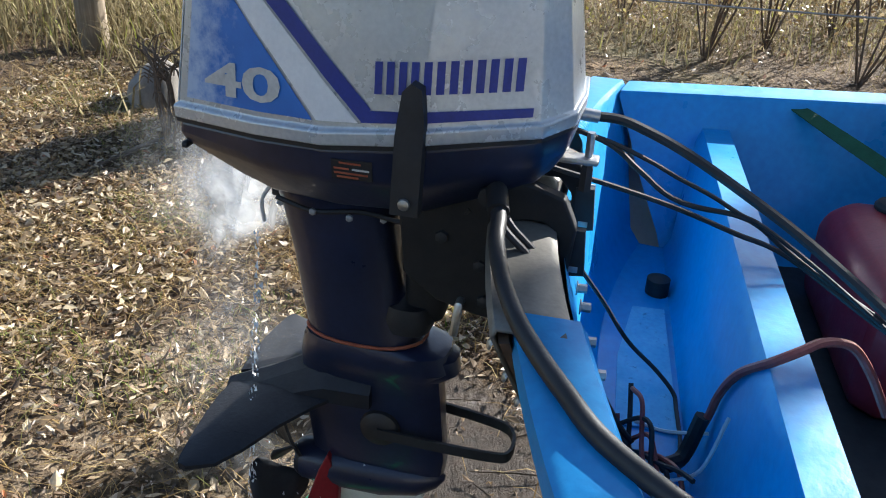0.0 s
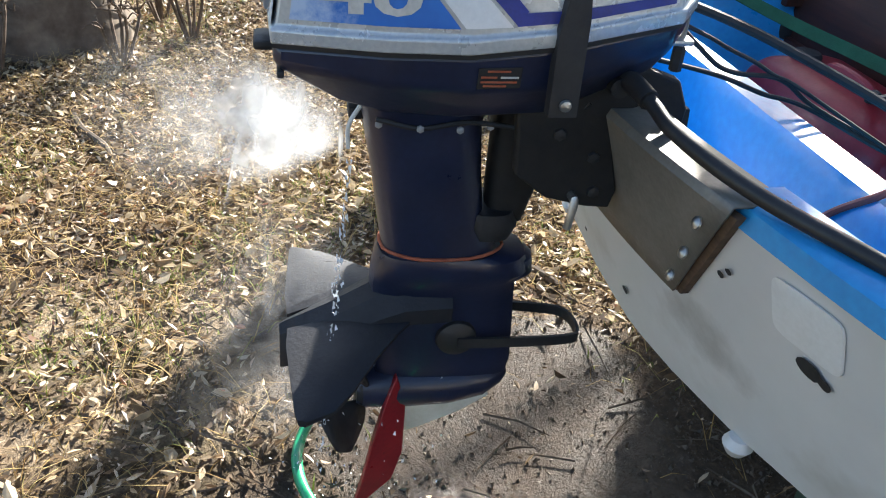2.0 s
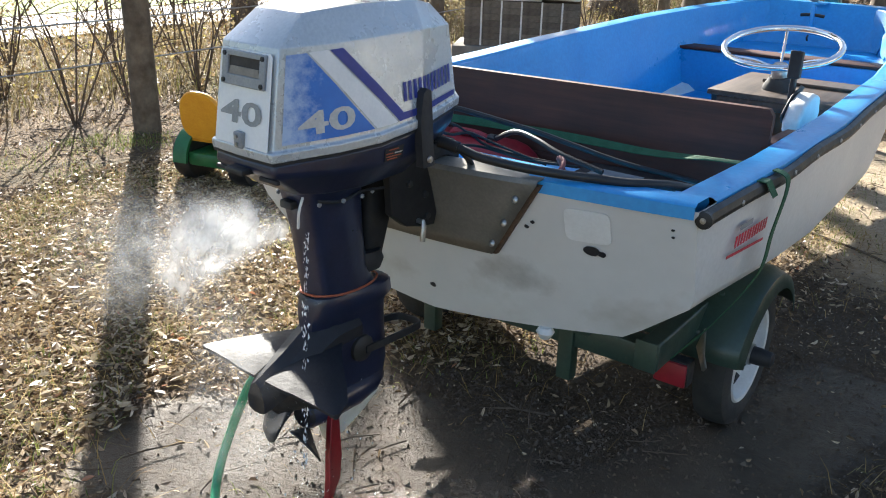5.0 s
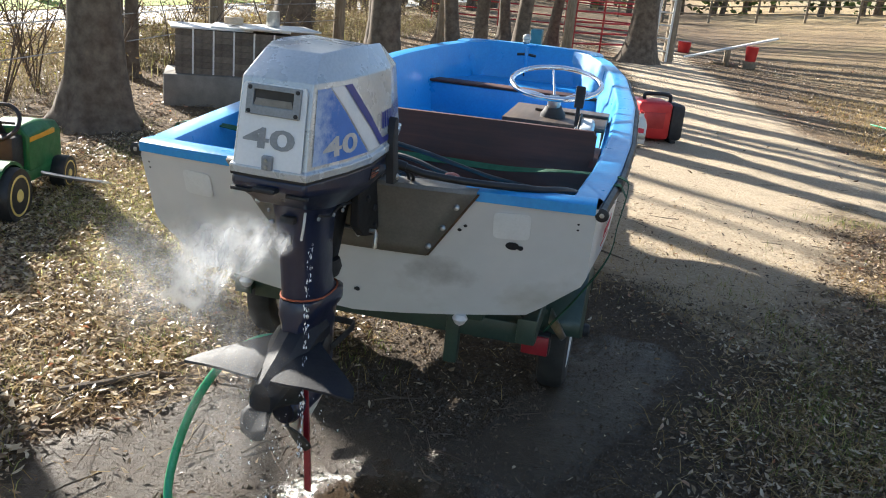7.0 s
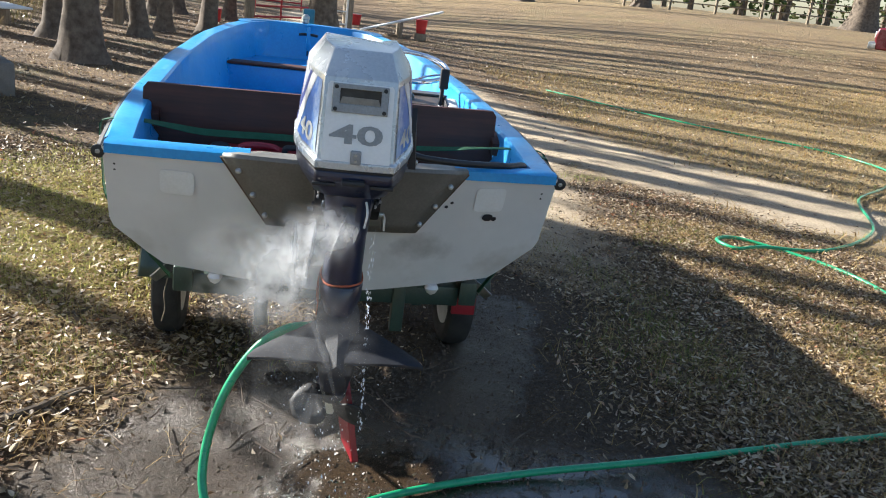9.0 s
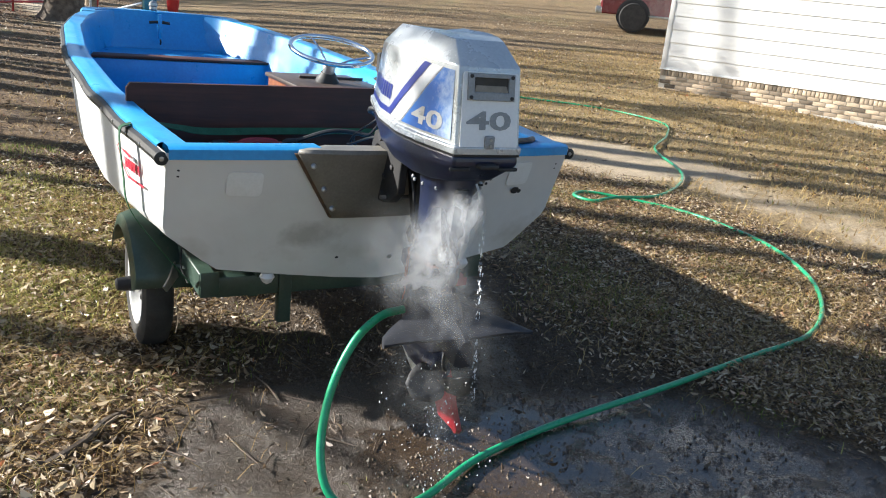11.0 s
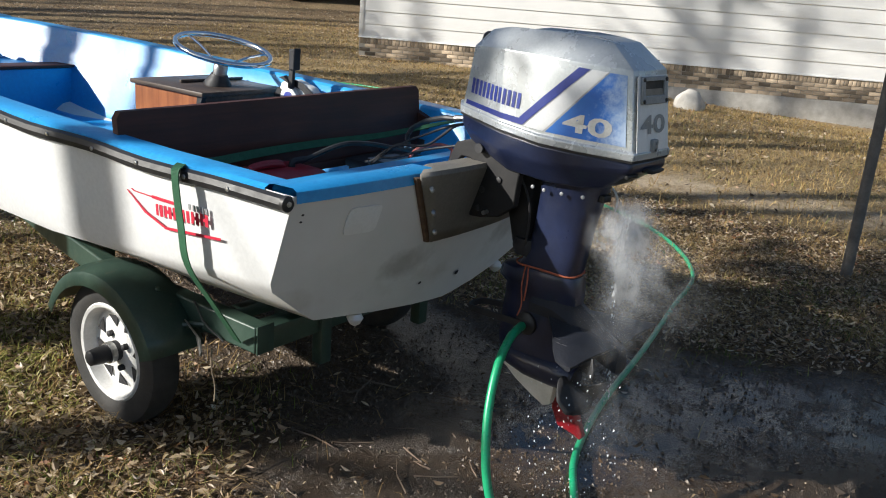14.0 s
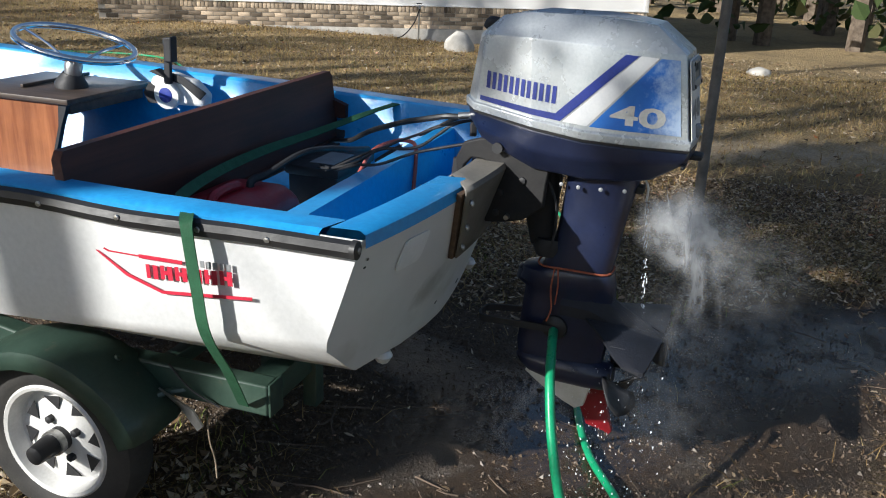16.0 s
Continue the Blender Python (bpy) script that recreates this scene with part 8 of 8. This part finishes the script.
def shrub(x, y, tall, seed):
    rng = random.Random(seed)
    bm = bmesh.new()
    for _ in range(6):
        a = rng.uniform(0, 6.28)
        top = Vector((math.cos(a) * tall * rng.uniform(0.15, 0.5), math.sin(a) * tall * rng.uniform(0.15, 0.5), tall * rng.uniform(0.6, 1.1)))
        mid = top * 0.5 + Vector((rng.uniform(-0.1, 0.1), rng.uniform(-0.1, 0.1), 0.1))
        tube([(0, 0, -0.05), mid, top], [0.009, 0.007, 0.003], 5, bm, 3)
        for _ in range(4):
            s = mid.lerp(top, rng.uniform(-0.3, 0.9))
            e = s + Vector((rng.uniform(-1, 1), rng.uniform(-1, 1), rng.uniform(0.0, 0.8))) * 0.28 * tall
            tube([s, s.lerp(e, 0.5) + Vector((0.02, 0, 0.03)), e], [0.004, 0.0035, 0.0015], 4, bm, 2)
    ob = new("bare_shrub", finish("bare_shrub", bm, TWIG))
    ob.location = (x, y, height(x, y))
    tagged(ob, "leafless thorny shrub with thin tangled branches", "shrub", "shrubs along the fence")


for k, (x, y) in enumerate([(-5.2, 2.6), (-5.6, 3.6), (-5.1, 4.6), (-6.0, 5.3), (-5.3, 6.2), (-6.2, 2.0), (-6.4, 6.6), (-5.2, 0.9), (-5.8, -0.4), (-5.4, 8.2), (-6.6, 7.8), (-5.0, -1.8), (-5.9, -3.0), (-4.9, 10.4), (-6.0, 10.2), (-5.7, 1.4), (-7.0, 4.4), (-5.5, 5.6), (-4.6, 5.4), (-4.7, 7.5), (-6.3, 3.2), (-6.8, 1.2), (-5.0, 3.2), (-5.9, 4.3), (-6.6, 5.8), (-4.9, 1.9), (-7.2, 2.6), (-6.1, 0.3)]):
    shrub(x, y, random.uniform(1.0, 1.8), 100 + k)
for k, (x, y) in enumerate([(-2.70, -1.05), (-2.62, -1.55), (-2.75, -2.0), (-3.0, -0.75), (-2.45, -1.9), (-3.3, -0.9), (-3.55, -1.15)]):
    shrub(x, y, 0.32 + 0.05 * k, 140 + k)


def twigs(n, seed):
    rng = random.Random(seed)
    bm = bmesh.new()
    verts, faces = [], []
    for x, y, z in scatter(n, -5, 4.5, -3.5, 7, lambda x, y: (0.12 + litter_at(x, y)) * (1.0 if x < 0.5 else 0.35), seed, 0.012):
        a, ln, r = rng.uniform(0, 6.28), 0.03 + 0.22 * rng.random() ** 2, rng.uniform(0.0010, 0.0032)
        d = Vector((math.cos(a), math.sin(a), rng.uniform(-0.05, 0.12)))
        s = Vector((-d.y, d.x, 0)) * r
        k = len(verts)
        for q, w in ((Vector((x, y, z)), 1.0), (Vector((x, y, z)) + d * ln * 0.5 + s * rng.uniform(-6, 6), 0.9), (Vector((x, y, z)) + d * ln, 0.4)):
            verts += [tuple(q + s * w), tuple(q - s * w), tuple(q + Vector((0, 0, 1.7 * r * w)))]
        for b in (k, k + 3):
            faces += [(b, b + 1, b + 4, b + 3), (b + 1, b + 2, b + 5, b + 4), (b + 2, b, b + 3, b + 5)]
    bm.free()
    me = bpy.data.meshes.new("twigs")
    me.from_pydata(verts, [], faces)
    me.materials.append(TWIG)
    tagged(new("twigs", me), "thin broken twigs strewn over the leaves", "twigs", kind="stuff")


twigs(9000, 51)


def stick(x0, y0, x1, y1, r, label="fallen branch lying on the leaves"):
    a, b = Vector((x0, y0, height(x0, y0) + r)), Vector((x1, y1, height(x1, y1) + r))
    bm = tube([a, a.lerp(b, 0.35) + Vector((0.012, -0.01, 0.01)), a.lerp(b, 0.7) + Vector((-0.012, 0.01, 0.008)), b], [r, r * 0.9, r * 0.8, r * 0.4], 7, None, 4)
    tube([a.lerp(b, 0.5), a.lerp(b, 0.62) + Vector((0.05, 0.03, 0.02))], [r * 0.6, r * 0.3], 5, bm, 0)
    tagged(new("fallen_branch", finish("fallen_branch", bm, BARK)), label, "branch", "fallen branches")


for s in ((-1.12, 0.10, -0.81, 0.40, 0.016), (-1.8, -1.85, -1.5, -1.55, 0.012), (-2.2, -1.2, -1.75, -1.0, 0.014), (-2.6, -1.9, -2.0, -2.1, 0.016), (-1.3, 0.9, -0.9, 1.25, 0.01), (-2.4, 0.4, -1.9, 0.7, 0.014), (0.35, 3.2, 0.9, 2.9, 0.008), (-0.5, -1.6, -0.2, -1.75, 0.007), (-1.5, -0.3, -1.2, -0.1, 0.009)):
    stick(*s)
